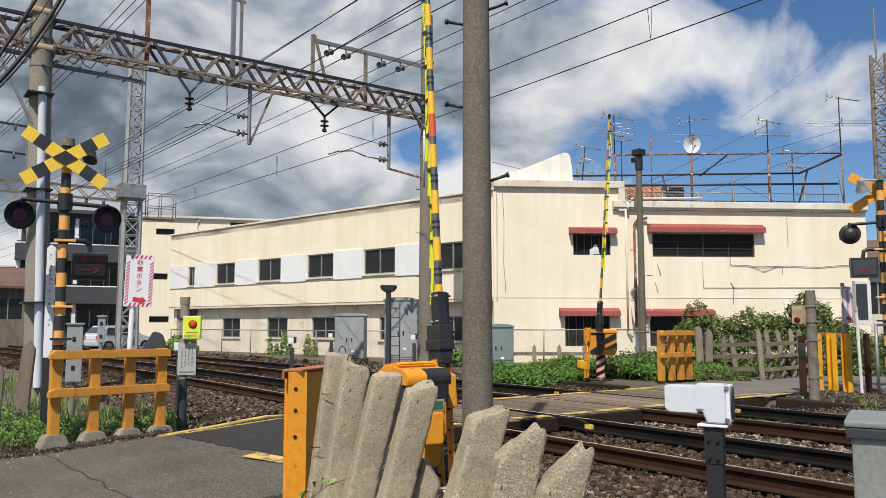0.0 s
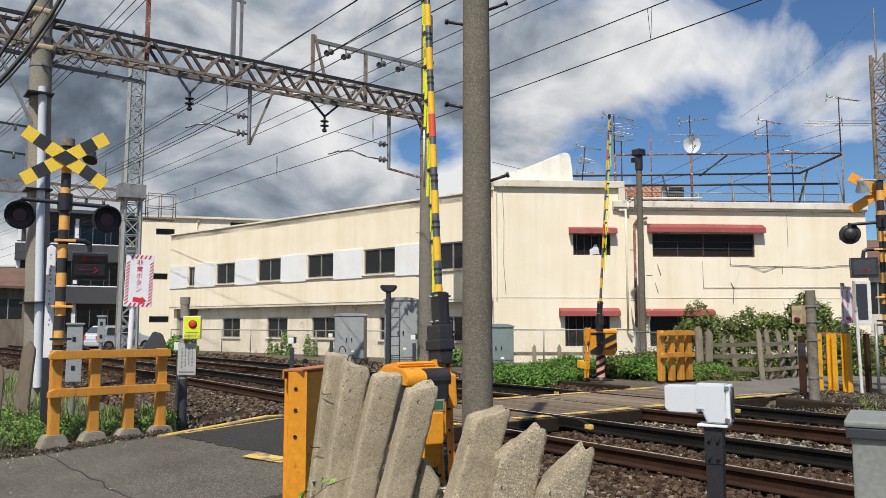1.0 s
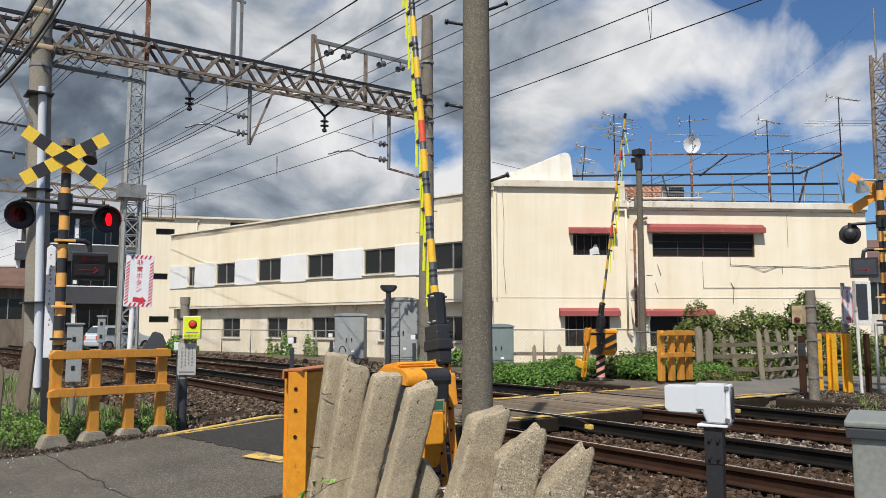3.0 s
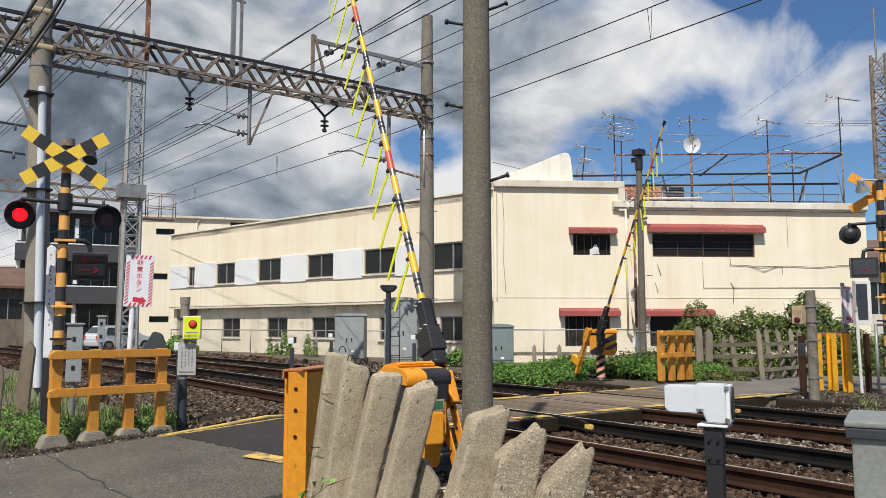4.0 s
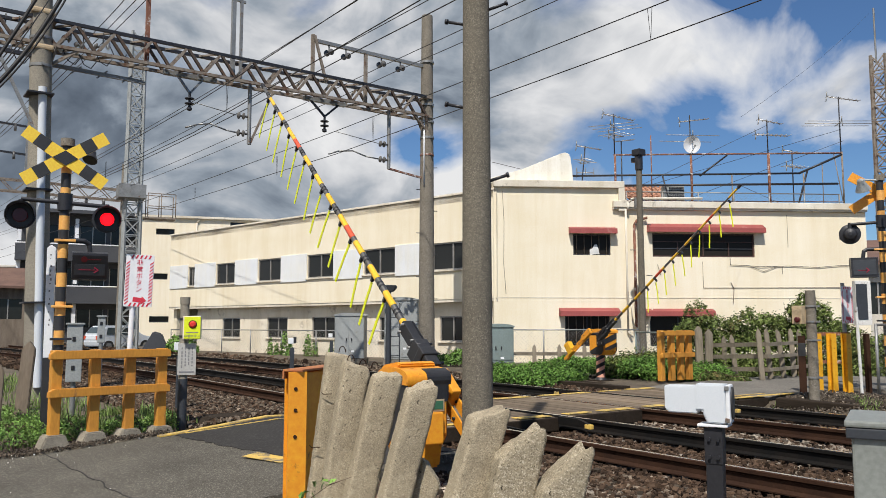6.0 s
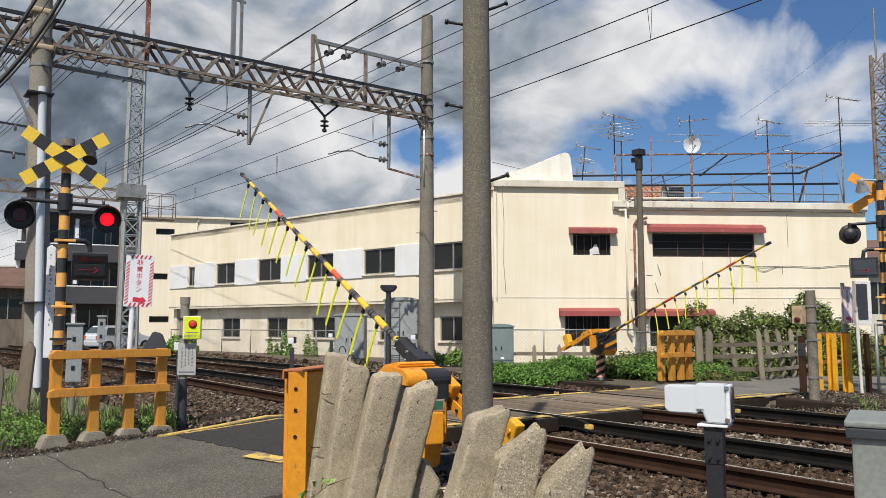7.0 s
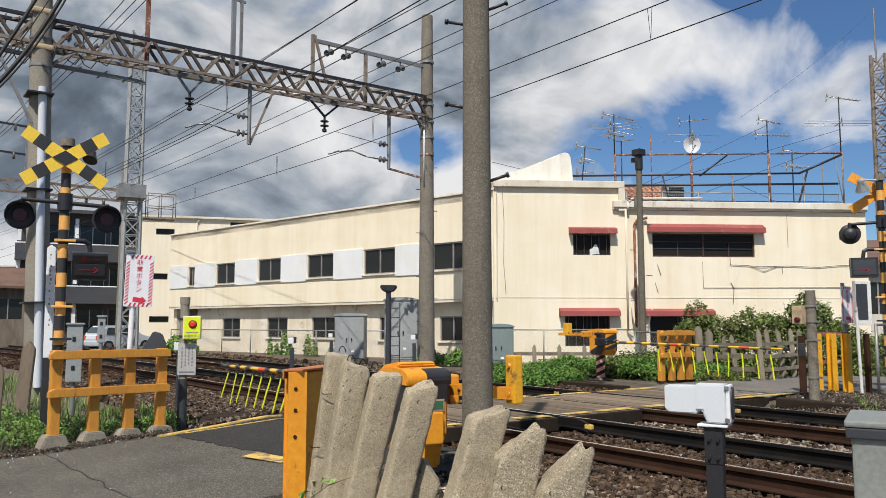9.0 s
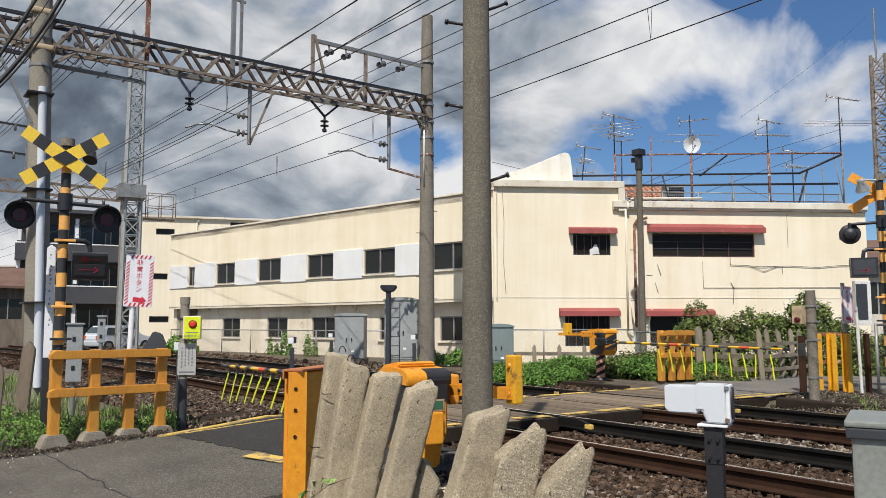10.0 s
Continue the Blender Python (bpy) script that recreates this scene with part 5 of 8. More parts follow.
    if near:
        # raised inspection lid with a rolled rim, lower skirt and a hanging padlock chain
        bm = B()
        prism(bm, [(-0.08, zb + 0.67), (0.2, zb + 0.63), (0.235, zb + 0.655), (0.2, zb + 0.69), (-0.05, zb + 0.725), (-0.1, zb + 0.705)], 0.37, Matrix.Translation((bx, by, 0)), 0.014)
        part("inspection_lid", bm, M["orange"], lid)
        bm = B()
        prism(bm, [(-0.105, zb + 0.655), (0.2, zb + 0.612), (0.2, zb + 0.632), (-0.105, zb + 0.678)], 0.39, Matrix.Translation((bx, by, 0)), 0.004)
        part("lid_seam", bm, M["rust"], lid)
        bm = B()
        prism(bm, [(-0.2, zb - 0.16), (0.08, zb - 0.2), (0.16, zb + 0.02), (-0.25, zb + 0.06)], 0.32, Matrix.Translation((bx, by, 0)), 0.02)
        part("skirt", bm, M["orange"], t)
        bm = B()
        box(bm, (bx - 0.03, by, zb - 0.27), (0.24, 0.26, 0.24), bevel=0.02)
        part("foot_block", bm, M["black"], t)
    bm = B()
    box(bm, (bx - 0.29, by - 0.02, zb + 0.18), (0.05, 0.2, 0.26), bevel=0.012)
    door = part("access_door", bm, M["orange"], t)
    bm = B()
    box(bm, (bx - 0.32, by + 0.1, zb + 0.02), (0.03, 0.05, 0.16), bevel=0.01)
    box(bm, (bx - 0.318, by + 0.03, zb + 0.24), (0.016, 0.03, 0.03), bevel=0.005)
    part("door_latch", bm, M["orange"], door)
    bm = B()
    box(bm, (bx - 0.279, by - 0.03, zb + 0.365), (0.012, 0.23, 0.1))
    plate = part("name_plate", bm, M["tan_box"], t, "small green plate in a pale border")
    bm = B()
    box(bm, (bx - 0.287, by - 0.03, zb + 0.368), (0.006, 0.2, 0.07))
    part("plate_face", bm, M["plate_green"], plate)
    bm = B()
    rod(bm, (0, by - 0.15, axle), (0, -0.12 if near else oy, axle), 0.06 * fat ** 2, n=16)
    part("axle", bm, M["dark_metal"], t)
    if fat < 1:
        bm = B()
        box(bm, (0.0, 0.2, axle - 0.13), (0.22, 0.08, 0.26), bevel=0.02)
        cover = part("drive_cover", bm, M["black"], t, "black cover plate before the housing")
        for x in (-0.07, 0.07):
            bm = B()
            rod(bm, (x, 0.165, axle - 0.2), (x, 0.15, axle - 0.2), 0.014, n=8)
            part("bolt", bm, M["galv"], cover)
    # swinging boom, with its own origin at the axle
    bm = B()
    rod(bm, (0.85, 0, 0), (length, 0, 0), 0.046 * thick, 0.026 * thick, 14)
    boom = new("boom", mesh_of("boom", bm, M["boom_black"]))
    boom.parent = t
    tagged(boom, "black and yellow striped barrier boom with red bands")
    x, unit = 0.86, 0.221 if fat == 1 else 0.219
    for band in bands:
        w = unit * (0.35 if band in "yb" and band.islower() else 1.0)
        if x + w > length:
            w = length - x
        if w > 0.03 and band in "YyR":
            bm = B()
            r0 = thick * (0.0475 - 0.0195 * (x - 0.85) / (length - 0.85))
            rod(bm, (x, 0, 0), (x + w, 0, 0), r0 + 0.001, r0, 14)
            part("stripe", bm, M["boom_red" if band == "R" else "boom_yellow"], boom)
        elif w > 0.1 and fat == 1 and band == "B":
            for q in (0.36, 0.6):
                bm = B()
                r0 = thick * (0.0475 - 0.0195 * (x - 0.85) / (length - 0.85))
                rod(bm, (x + q * w, 0, 0), (x + q * w + 0.022, 0, 0), r0 + 0.002, n=14)
                part("black_ring", bm, M["black"], boom)
        x += w
    k = fat if fat < 1 else 1.0
    bm = B()
    box(bm, (0.72, 0, 0), (0.3, 0.1 * k, 0.125 * k), bevel=0.01)
    part("boom_socket", bm, M["black"], boom, "black bolted boom socket")
    for z in (-0.05, 0.05):
        bm = B()
        bar(bm, (0.32, -0.06 * k, z * k), (0.86, -0.058 * k, z * k), 0.012, 0.03 * k)
        part("clamp_rib", bm, M["dark_metal"], boom)
    for x, w, h, d in ((0.5, 0.14, 0.2, 0.15), (0.39, 0.1, 0.235, 0.17), (0.28, 0.13, 0.2, 0.14)):
        bm = B()
        box(bm, (x, 0.005, -0.005), (w, d * k, h * k), bevel=0.014)
        part("break_joint", bm, M["black"], boom, "black hinged break-away joint")
    for x, z0, z1 in ((0.56, -0.02, 0.0), (0.47, 0.03, 0.05)):
        bm = B()
        bar(bm, (x - 0.16, -0.09 * k, z0 * k), (x, -0.1 * k, z1 * k), 0.016, 0.022)
        part("release_lever", bm, M["dark_metal"], boom)
    for x in (0.24, 0.36, 0.5, 0.6, 0.83):
        for q in (-1, 1):
            bm = B()
            rod(bm, (x, -0.095 * k, q * (0.045 if x > 0.55 else 0.085) * k), (x, 0.08 * k, q * (0.045 if x > 0.55 else 0.085) * k), 0.011, n=8)
            part("bolt", bm, M["dark_metal" if x < 0.55 else "galv"], boom)
    bm = B()
    box(bm, (ox - 0.02, oy - 0.02, oz), (0.3, 0.1 * fat, 0.26 * fat ** 2), bevel=0.02)
    part("hub", bm, M["orange"], boom)
    for s in (-1, 1):
        bm = B()
        bar(bm, (ox + (0.26 if near else 0.14), oy + 0.07 * s * fat, oz), (ox - (1.06 if near else 0.95), oy + 0.05 * s * fat, oz + (0.02 if near else -0.02)), 0.014, 0.09 * fat)
        arm = part("weight_arm", bm, M["orange"], boom)
        for i in range(6):
            bm = B()
            rod(bm, (ox + 0.1 - 0.17 * i if fat < 1 else 0.2 - 0.19 * i, oy + 0.045 * s * fat, oz + 0.01), (ox + 0.1 - 0.17 * i if fat < 1 else 0.2 - 0.19 * i, oy + 0.084 * s * fat, oz + 0.01), 0.014, n=8)
            part("bolt", bm, M["dark_metal"], arm)
    bm = B()
    wx = -1.03 if near else ox - 0.68
    box(bm, (wx, oy, oz + 0.13 * fat), (0.115 if near else 0.16, 0.09 if near else 0.13, 0.385 * fat), bevel=0.016 * fat)
    cw = part("counterweight", bm, M["yellow_steel"], boom, "heavy yellow counterweight block")
    for z in (0.02, 0.24):
        bm = B()
        rod(bm, (wx, oy - 0.065 if near else oy - 0.075, oz + z * fat), (wx, oy + 0.065 if near else oy + 0.075, oz + z * fat), 0.018 * fat, n=8)
        part("bolt", bm, M["orange"], cw)
    bm = B()
    box(bm, (length + 0.03, 0, 0), (0.1, 0.05, 0.05), bevel=0.015)
    part("tip_cap", bm, M["dark_metal"], boom)
    times = [0, 1.0, 1.6, 2.0, 2.3, 2.5, 2.7, 2.9, 3.1, 3.4, 3.8, 4.1, 4.4, 4.7, 5.0, 5.3, 5.6, 5.9, 6.2, 6.5, 6.8, 7.1, 7.4, 7.7, 8.0, 8.2, 8.4, 8.6, 8.8, 9.0, 9.2, 9.5, 10]
    SWINGS.append((boom, [(q, pose(0, 0, axle, 0, -smooth_angle(table, q), 0) @ Matrix.Translation((-ox, 0, -oz))) for q in times]))
    bm = B()
    box(bm, (0, 0, -0.03), (0.03, 0.03, 0.06))
    clip = mesh_of("clip", bm, M["black"])
    bm = B()
    for i in range(4):
        box(bm, (0.004 * math.sin(i * 1.3), 0, -0.06 - drop / 4 * (i + 0.5)), (0.04 if near else 0.024, 0.006, drop / 4 + 0.001))
    strip_me = mesh_of("tape", bm, M["tape"])
    for i in range(tapes):
        x = first + (length - 0.3 - first) * i / (tapes - 1)
        part("clip", clip, None, boom, at=pose(x, 0, -0.035))
        tp = part("tape", strip_me, None, boom, "fluorescent yellow hanging tape")
        ph, base = g.uniform(0, 6.28), g.uniform(-2, 5) if near else g.uniform(-4, 8)
        rows = []
        for q in times:
            a = smooth_angle(table, q)
            speed = (smooth_angle(table, q + 0.2) - smooth_angle(table, q - 0.2)) / 0.4
            lean = base + hang + 5 * math.sin(ph + q * 2.3) + speed * 0.2
            if a > 80:
                lean = 2 + 3 * math.sin(ph + q * 1.7)
            rows.append((q, pose(x, 0, -0.04, 0, a - lean, 0)))
        SWINGS.append((tp, rows))
    return t


NEAR_SWING = [(0, 85.9), (2.45, 85.8), (2.7, 84.6), (3.0, 81.6), (4.0, 66.4), (4.5, 60.5), (5.0, 53.9), (5.5, 47.3), (5.7, 44.5), (6.8, 30.0), (7.5, 20.6), (8.0, 13.5), (8.5, 6.3), (8.8, 1.7), (9.0, -0.5), (10, -0.5)]
FAR_SWING = [(0, 84.4), (2.3, 84.4), (2.7, 81.7), (4.0, 64.5), (4.5, 57.4), (5.5, 43.3), (6.8, 24.6), (7.5, 13.6), (8.0, 6.1), (8.5, 0.1), (8.7, -0.6), (10, -0.6)]
barrier(pose(-5.82, 4.23, -0.24, 0, 0, 177.5), 0.87, 6.1, NEAR_SWING, "orange crossing barrier with a striped swinging boom", 14, 3, "yBYBYBYbRYBYBYBYBRyYBYBYB", 1.0, 35, 0.53, 0.78)
barrier(pose(-12.12, 12.9, 0.0, 0, 0, -5), 1.0, 4.86, FAR_SWING, "orange crossing barrier with a thin striped boom across the tracks", 10, 5, "yBYBYBYbRyBYBYBYRYBY", 0.72, 4, 0.43, 0.62, 2.0, (0.14, -0.17, 0.16))


def text_mesh(body, size, depth=0.004):
    cu = bpy.data.curves.new("text", "FONT")
    cu.body, cu.size, cu.extrude, cu.align_x, cu.align_y = body, size, depth / 2, "CENTER", "CENTER"
    ob = bpy.data.objects.new("text", cu)
    scene.collection.objects.link(ob)
    bpy.context.view_layer.update()
    me = bpy.data.meshes.new_from_object(ob.evaluated_get(bpy.context.evaluated_depsgraph_get()))
    bpy.data.objects.remove(ob)
    return me


def arrow_bm(l, w, m=None):
    bm = B()
    out = [(-l / 2, -w * 0.28), (l * 0.12, -w * 0.28), (l * 0.12, -w * 0.5), (l / 2, 0), (l * 0.12, w * 0.5), (l * 0.12, w * 0.28), (-l / 2, w * 0.28)]
    return prism(bm, out, 0.004, m)


def crossing_signal(at, label, low, flash, bell):
    """Crossing signal: striped post, crossed boards, two hooded red lamps, direction box and bell. The front is -y."""
    t = thing("crossing_signal", at, label, "crossing signal")
    bm = B()
    rod(bm, (0, 0, low), (0, 0, 3.55), 0.06, n=20)
    post = part("post", bm, M["black"], t, "yellow and black banded post")
    for i in range(9):
        z = 0.215 + 0.366 * i
        bm = B()
        rod(bm, (0, 0, z), (0, 0, z + 0.18), 0.0625, n=20)
        part("band", bm, M["yellow_tip"], post)
    bm = B()
    rod(bm, (0, 0, 3.5), (0, 0, 3.6), 0.085, n=20)
    part("post_cap", bm, M["concrete"], post)
    seg = 0.162
    for k, tilt in enumerate((33.4, -33.4)):
        y = -0.13 - 0.012 * k
        m = Matrix.Translation((-0.02, y, 3.32)) @ Matrix.Rotation(radians(-tilt), 4, "Y")
        board = part("crossbuck_board", prism(B(), [(-0.567, -0.082), (0.567, -0.082), (0.567, 0.082), (-0.567, 0.082)], 0.01), M["yellow"], t, "yellow and black checked board", at=m)
        for j in (-2, 2):
            bm = B()
            box(bm, (j * seg, -0.006, 0), (seg, 0.004, 0.163))
            part("black_square", bm, M["black"], board)
        bm = B()
        box(bm, (0, 0.0075, 0), (1.13, 0.005, 0.162))
        part("board_back", bm, M["orange"], board)
    bm = B()
    prism(bm, [(-0.147, 0), (0, -0.097), (0.147, 0), (0, 0.097)], 0.004, Matrix.Translation((-0.02, -0.152, 3.32)))
    part("black_square", bm, M["black"], t, "black diamond where the boards cross")
    bm = B()
    rod(bm, (0, -0.12, 3.3), (0, 0.0, 3.3), 0.04, n=12)
    part("board_bracket", bm, M["dark_metal"], t)
    bm = B()
    rod(bm, (-0.5, -0.02, 2.78), (0.5, -0.02, 2.74), 0.028, n=12)
    rod(bm, (0, 0, 2.66), (0, 0, 2.88), 0.09, n=16)
    part("lamp_arm", bm, M["dark_metal"], t)
    for s in (-1, 1):
        x = 0.5 * s
        bm = B()
        rod(bm, (x, -0.02, 2.77), (x, -0.02, 2.6), 0.03, n=10)
        lathe(bm, [(0.03, 0.1), (0.09, 0.08), (0.12, 0.02), (0.18, 0.0), (0.18, -0.012), (0.12, -0.012)], 28, Matrix.Translation((x, -0.06, 2.57)) @ Matrix.Rotation(radians(-90), 4, "X"))
        lamp = part("lamp", bm, M["dark_metal"], t, "round black lamp with a hood", at=pose(0, 0, 0))
        bm = B()
        n = 22
        inner, outer = [], []
        for i in range(n + 1):
            a = radians(-25 + 230 * i / n)
            ln = 0.3 if 20 < math.degrees(a) < 160 else 0.22
            c, sn = math.cos(a), math.sin(a)
            outer.append((bm.verts.new((x + 0.15 * c, -0.07, 2.57 + 0.15 * sn)), bm.verts.new((x + 0.16 * c, -0.07 - ln, 2.55 + 0.16 * sn))))
        for (a, b), (c, d) in zip(outer, outer[1:]):
            fc = bm.faces.new((a, b, d, c))
            fc.smooth = True
        bmesh.ops.solidify(bm, geom=bm.faces[:], thickness=0.004)
        part("hood", bm, M["dark_metal"], lamp)
        bm = B()
        ring = [(0.0887, 0.0), (0.15, 0.0), (0.15, 0.008), (0.0887, 0.008), (0.0887, 0.0)]
        loops = [[bm.verts.new((x + r * math.cos(2 * math.pi * i / 28), -0.12 - z, 2.56 + r * math.sin(2 * math.pi * i / 28))) for i in range(28)] for r, z in ring[:4]]
        for a, b in zip(loops, loops[1:] + loops[:1]):
            for i in range(28):
                bm.faces.new((a[i], a[(i + 1) % 28], b[(i + 1) % 28], b[i]))
        bmesh.ops.recalc_face_normals(bm, faces=bm.faces)
        part("baffle", bm, M["black"], lamp, "black ring round the lens")
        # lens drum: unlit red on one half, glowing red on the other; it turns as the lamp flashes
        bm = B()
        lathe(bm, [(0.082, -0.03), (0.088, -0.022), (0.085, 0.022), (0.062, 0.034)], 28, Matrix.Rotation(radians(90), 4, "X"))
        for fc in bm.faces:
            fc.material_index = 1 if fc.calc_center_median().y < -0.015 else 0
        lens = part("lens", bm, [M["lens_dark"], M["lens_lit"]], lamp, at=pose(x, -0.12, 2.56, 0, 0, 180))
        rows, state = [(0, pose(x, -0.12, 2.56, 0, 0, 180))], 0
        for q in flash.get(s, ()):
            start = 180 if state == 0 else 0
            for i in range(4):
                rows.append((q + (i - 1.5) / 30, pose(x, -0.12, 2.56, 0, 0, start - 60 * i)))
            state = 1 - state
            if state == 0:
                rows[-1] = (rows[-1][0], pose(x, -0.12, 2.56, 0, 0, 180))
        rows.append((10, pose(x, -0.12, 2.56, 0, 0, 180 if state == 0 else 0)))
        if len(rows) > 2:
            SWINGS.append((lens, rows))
    # direction indicator
    bm = B()
    prism(bm, [(0.2, 0.0), (0.2, 0.34), (-0.03, 0.36), (-0.17, 0.33), (-0.17, 0.3), (-0.05, 0.0)], 0.42, Matrix.Translation((0.32, 0.0, 1.78)) @ Matrix.Rotation(radians(90), 4, "Z"))
    ind = part("direction_box", bm, M["dark_metal"], t, "black box with red direction arrows")
    rod_bm = B()
    rod(rod_bm, (0.06, 0, 2.28), (0.25, 0.02, 2.28), 0.032, n=12)
    rod(rod_bm, (0.24, 0.02, 2.285), (0.31, 0.04, 2.24), 0.032, n=12)
    rod(rod_bm, (0.305, 0.04, 2.25), (0.33, 0.05, 2.1), 0.032, n=12)
    part("box_arm", rod_bm, M["dark_metal"], t)
    m = Matrix.Translation((0.32, -0.106, 1.9)) @ Matrix.Rotation(radians(21.8), 4, "X")
    bm = B()
    box(bm, (-0.03, 0, 0), (0.2, 0.004, 0.008), m)
    bar(bm, m @ Vector((0.05, 0, 0.035)), m @ Vector((0.1, 0, 0)), 0.004, 0.012)
    bar(bm, m @ Vector((0.05, 0, -0.035)), m @ Vector((0.1, 0, 0)), 0.004, 0.012)
    part("red_arrow", bm, M["arrow_lit"], ind)
    bm = B()
    box(bm, (0.0, 0.004, 0.0), (0.36, 0.006, 0.15), m, 0.002)
    part("lower_panel", bm, M["slate"], ind)
    m = Matrix.Translation((0.32, -0.158, 2.03)) @ Matrix.Rotation(radians(21.8), 4, "X")
    bm = B()
    box(bm, (0.03, 0, 0), (0.2, 0.004, 0.012), m)
    rod(bm, m @ Vector((-0.07, 0.002, 0)), m @ Vector((-0.07, -0.003, 0)), 0.038, n=16)
    part("red_arrow", bm, M["arrow_dim"], ind)
    if not flash:
        # indicator panel on the other face, towards the near side of the line
        bm = B()
        box(bm, (0.32, 0.206, 1.95), (0.36, 0.008, 0.26), bevel=0.003)
        part("rear_panel", bm, M["slate"], ind)
        bm = B()
        box(bm, (0.34, 0.213, 1.9), (0.18, 0.006, 0.008))
        bar(bm, (0.30, 0.213, 1.94), (0.25, 0.213, 1.9), 0.006, 0.012)
        bar(bm, (0.30, 0.213, 1.86), (0.25, 0.213, 1.9), 0.006, 0.012)
        part("red_arrow", bm, M["arrow_lit"], ind)
    # bell above the boards
    bm = B()
    lathe(bm, [(0.03, 0.12), (0.06, 0.1), (0.075, 0.03), (0.125, -0.08), (0.13, -0.1), (0.115, -0.1)], 20, Matrix.Translation((0.29, 0.1, 3.42)) @ Matrix.Rotation(radians(-28), 4, "X") @ Matrix.Rotation(radians(14), 4, "Y") @ Matrix.Scale(0.72 if bell == "black" else 1.0, 4))
    rod(bm, (0.03, 0.05, 3.5), (0.28, 0.08, 3.52), 0.02, n=8)
    part("bell", bm, M[bell], t, "bell-shaped sounder")
    for z, mat in ((2.27, "yellow_tip"), (1.43, "yellow_tip"), (1.02, "dark_metal")):
        bm = B()
        box(bm, (0.02, -0.01, z), (0.25, 0.2, 0.03), bevel=0.005)
        part("clamp", bm, M[mat], t)
    return t


LEFT, RIGHT = -1, 1
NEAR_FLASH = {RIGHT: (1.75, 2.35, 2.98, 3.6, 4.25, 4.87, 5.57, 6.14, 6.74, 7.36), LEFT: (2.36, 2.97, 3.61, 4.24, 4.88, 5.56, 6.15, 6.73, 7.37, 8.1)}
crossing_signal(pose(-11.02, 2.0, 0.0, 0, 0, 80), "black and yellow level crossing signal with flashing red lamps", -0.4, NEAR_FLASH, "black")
crossing_signal(pose(-6.66, 14.44, 0.25, 0, 0, 212), "level crossing signal seen from behind with a grey bell", -0.4, {}, "cabinet")


def motions():
    for ob, rows in SWINGS:
        walk(ob, rows)


# ---- leaves, grass ----


def leaf_mesh(name, lumps, count, size, mat, seed, up_bias=0.5):
    """Many small folded leaves over the outer part of some lumps (centre, radii)."""
    g = np.random.RandomState(seed)
    vol = np.array([r[0] * r[1] + r[1] * r[2] + r[0] * r[2] for _, r in lumps])
    pick = g.choice(len(lumps), count, p=vol / vol.sum())
    c = np.array([l[0] for l in lumps])[pick]
    r = np.array([l[1] for l in lumps])[pick]
    d = g.randn(count, 3)
    d /= np.linalg.norm(d, axis=1)[:, None]
    d[:, 2] = np.abs(d[:, 2]) * 1.0 - 0.25 * g.rand(count)
    rad = 0.55 + 0.5 * g.rand(count)[:, None] ** 0.7
    p = c + d * r * rad
    nrm = d + g.randn(count, 3) * 0.7 + np.array([0, 0, up_bias])
    nrm /= np.linalg.norm(nrm, axis=1)[:, None]
    t = np.cross(nrm, g.randn(count, 3))
    t /= np.linalg.norm(t, axis=1)[:, None]
    b = np.cross(nrm, t)
    s = (size * (0.6 + 0.8 * g.rand(count)))[:, None]
    v = np.stack([p - t * s, p + b * s * 0.5 + nrm * s * 0.2, p + t * s, p - b * s * 0.5 + nrm * s * 0.2], 1)
    f = np.array([(0, 1, 2), (0, 2, 3)])[None] + (np.arange(count) * 4)[:, None, None]
    me = bpy.data.meshes.new(name)
    me.from_pydata(v.reshape(-1, 3).tolist(), [], f.reshape(-1, 3).tolist())
    me.materials.append(M[mat])
    return me


def twigs(lumps, n, base_z, seed):
    g = random.Random(seed)
    bm = B()
    for i in range(n):
        c, r = g.choice(lumps)
        a = Vector((c[0] + g.uniform(-0.3, 0.3), c[1] + g.uniform(-0.2, 0.2), base_z))
        m = Vector((c[0] + g.uniform(-0.6, 0.6) * r[0], c[1] + g.uniform(-0.6, 0.6) * r[1], c[2] + g.uniform(-0.3, 0.6) * r[2]))
        k = a.lerp(m, 0.55) + Vector((g.uniform(-0.1, 0.1), g.uniform(-0.1, 0.1), 0.1))
        rod(bm, a, k, 0.014, 0.010, 6)
        rod(bm, k, m, 0.010, 0.004, 6)
        rod(bm, k, m + Vector((g.uniform(-0.4, 0.4), g.uniform(-0.3, 0.3), g.uniform(-0.1, 0.3))), 0.008, 0.003, 6)
    return bm


def bush(name, at, lumps, count, size, mat, label, seed, flowers=0, base_z=0.0):
    t = thing(name, at, label, "bush")
    part("foliage", leaf_mesh("foliage", lumps, count, size, mat, seed), None, t)
    tagged(part("stem_tangle", twigs(lumps, 24, base_z, seed), M["twig"], t), kind="stuff")
    if flowers:
        part("blossom", leaf_mesh("blossom", [(c, tuple(v * 1.05 for v in r)) for c, r in lumps], flowers, 0.026, "flower", seed + 1, 1.0), None, t, "scattered small white blossoms")
    return t


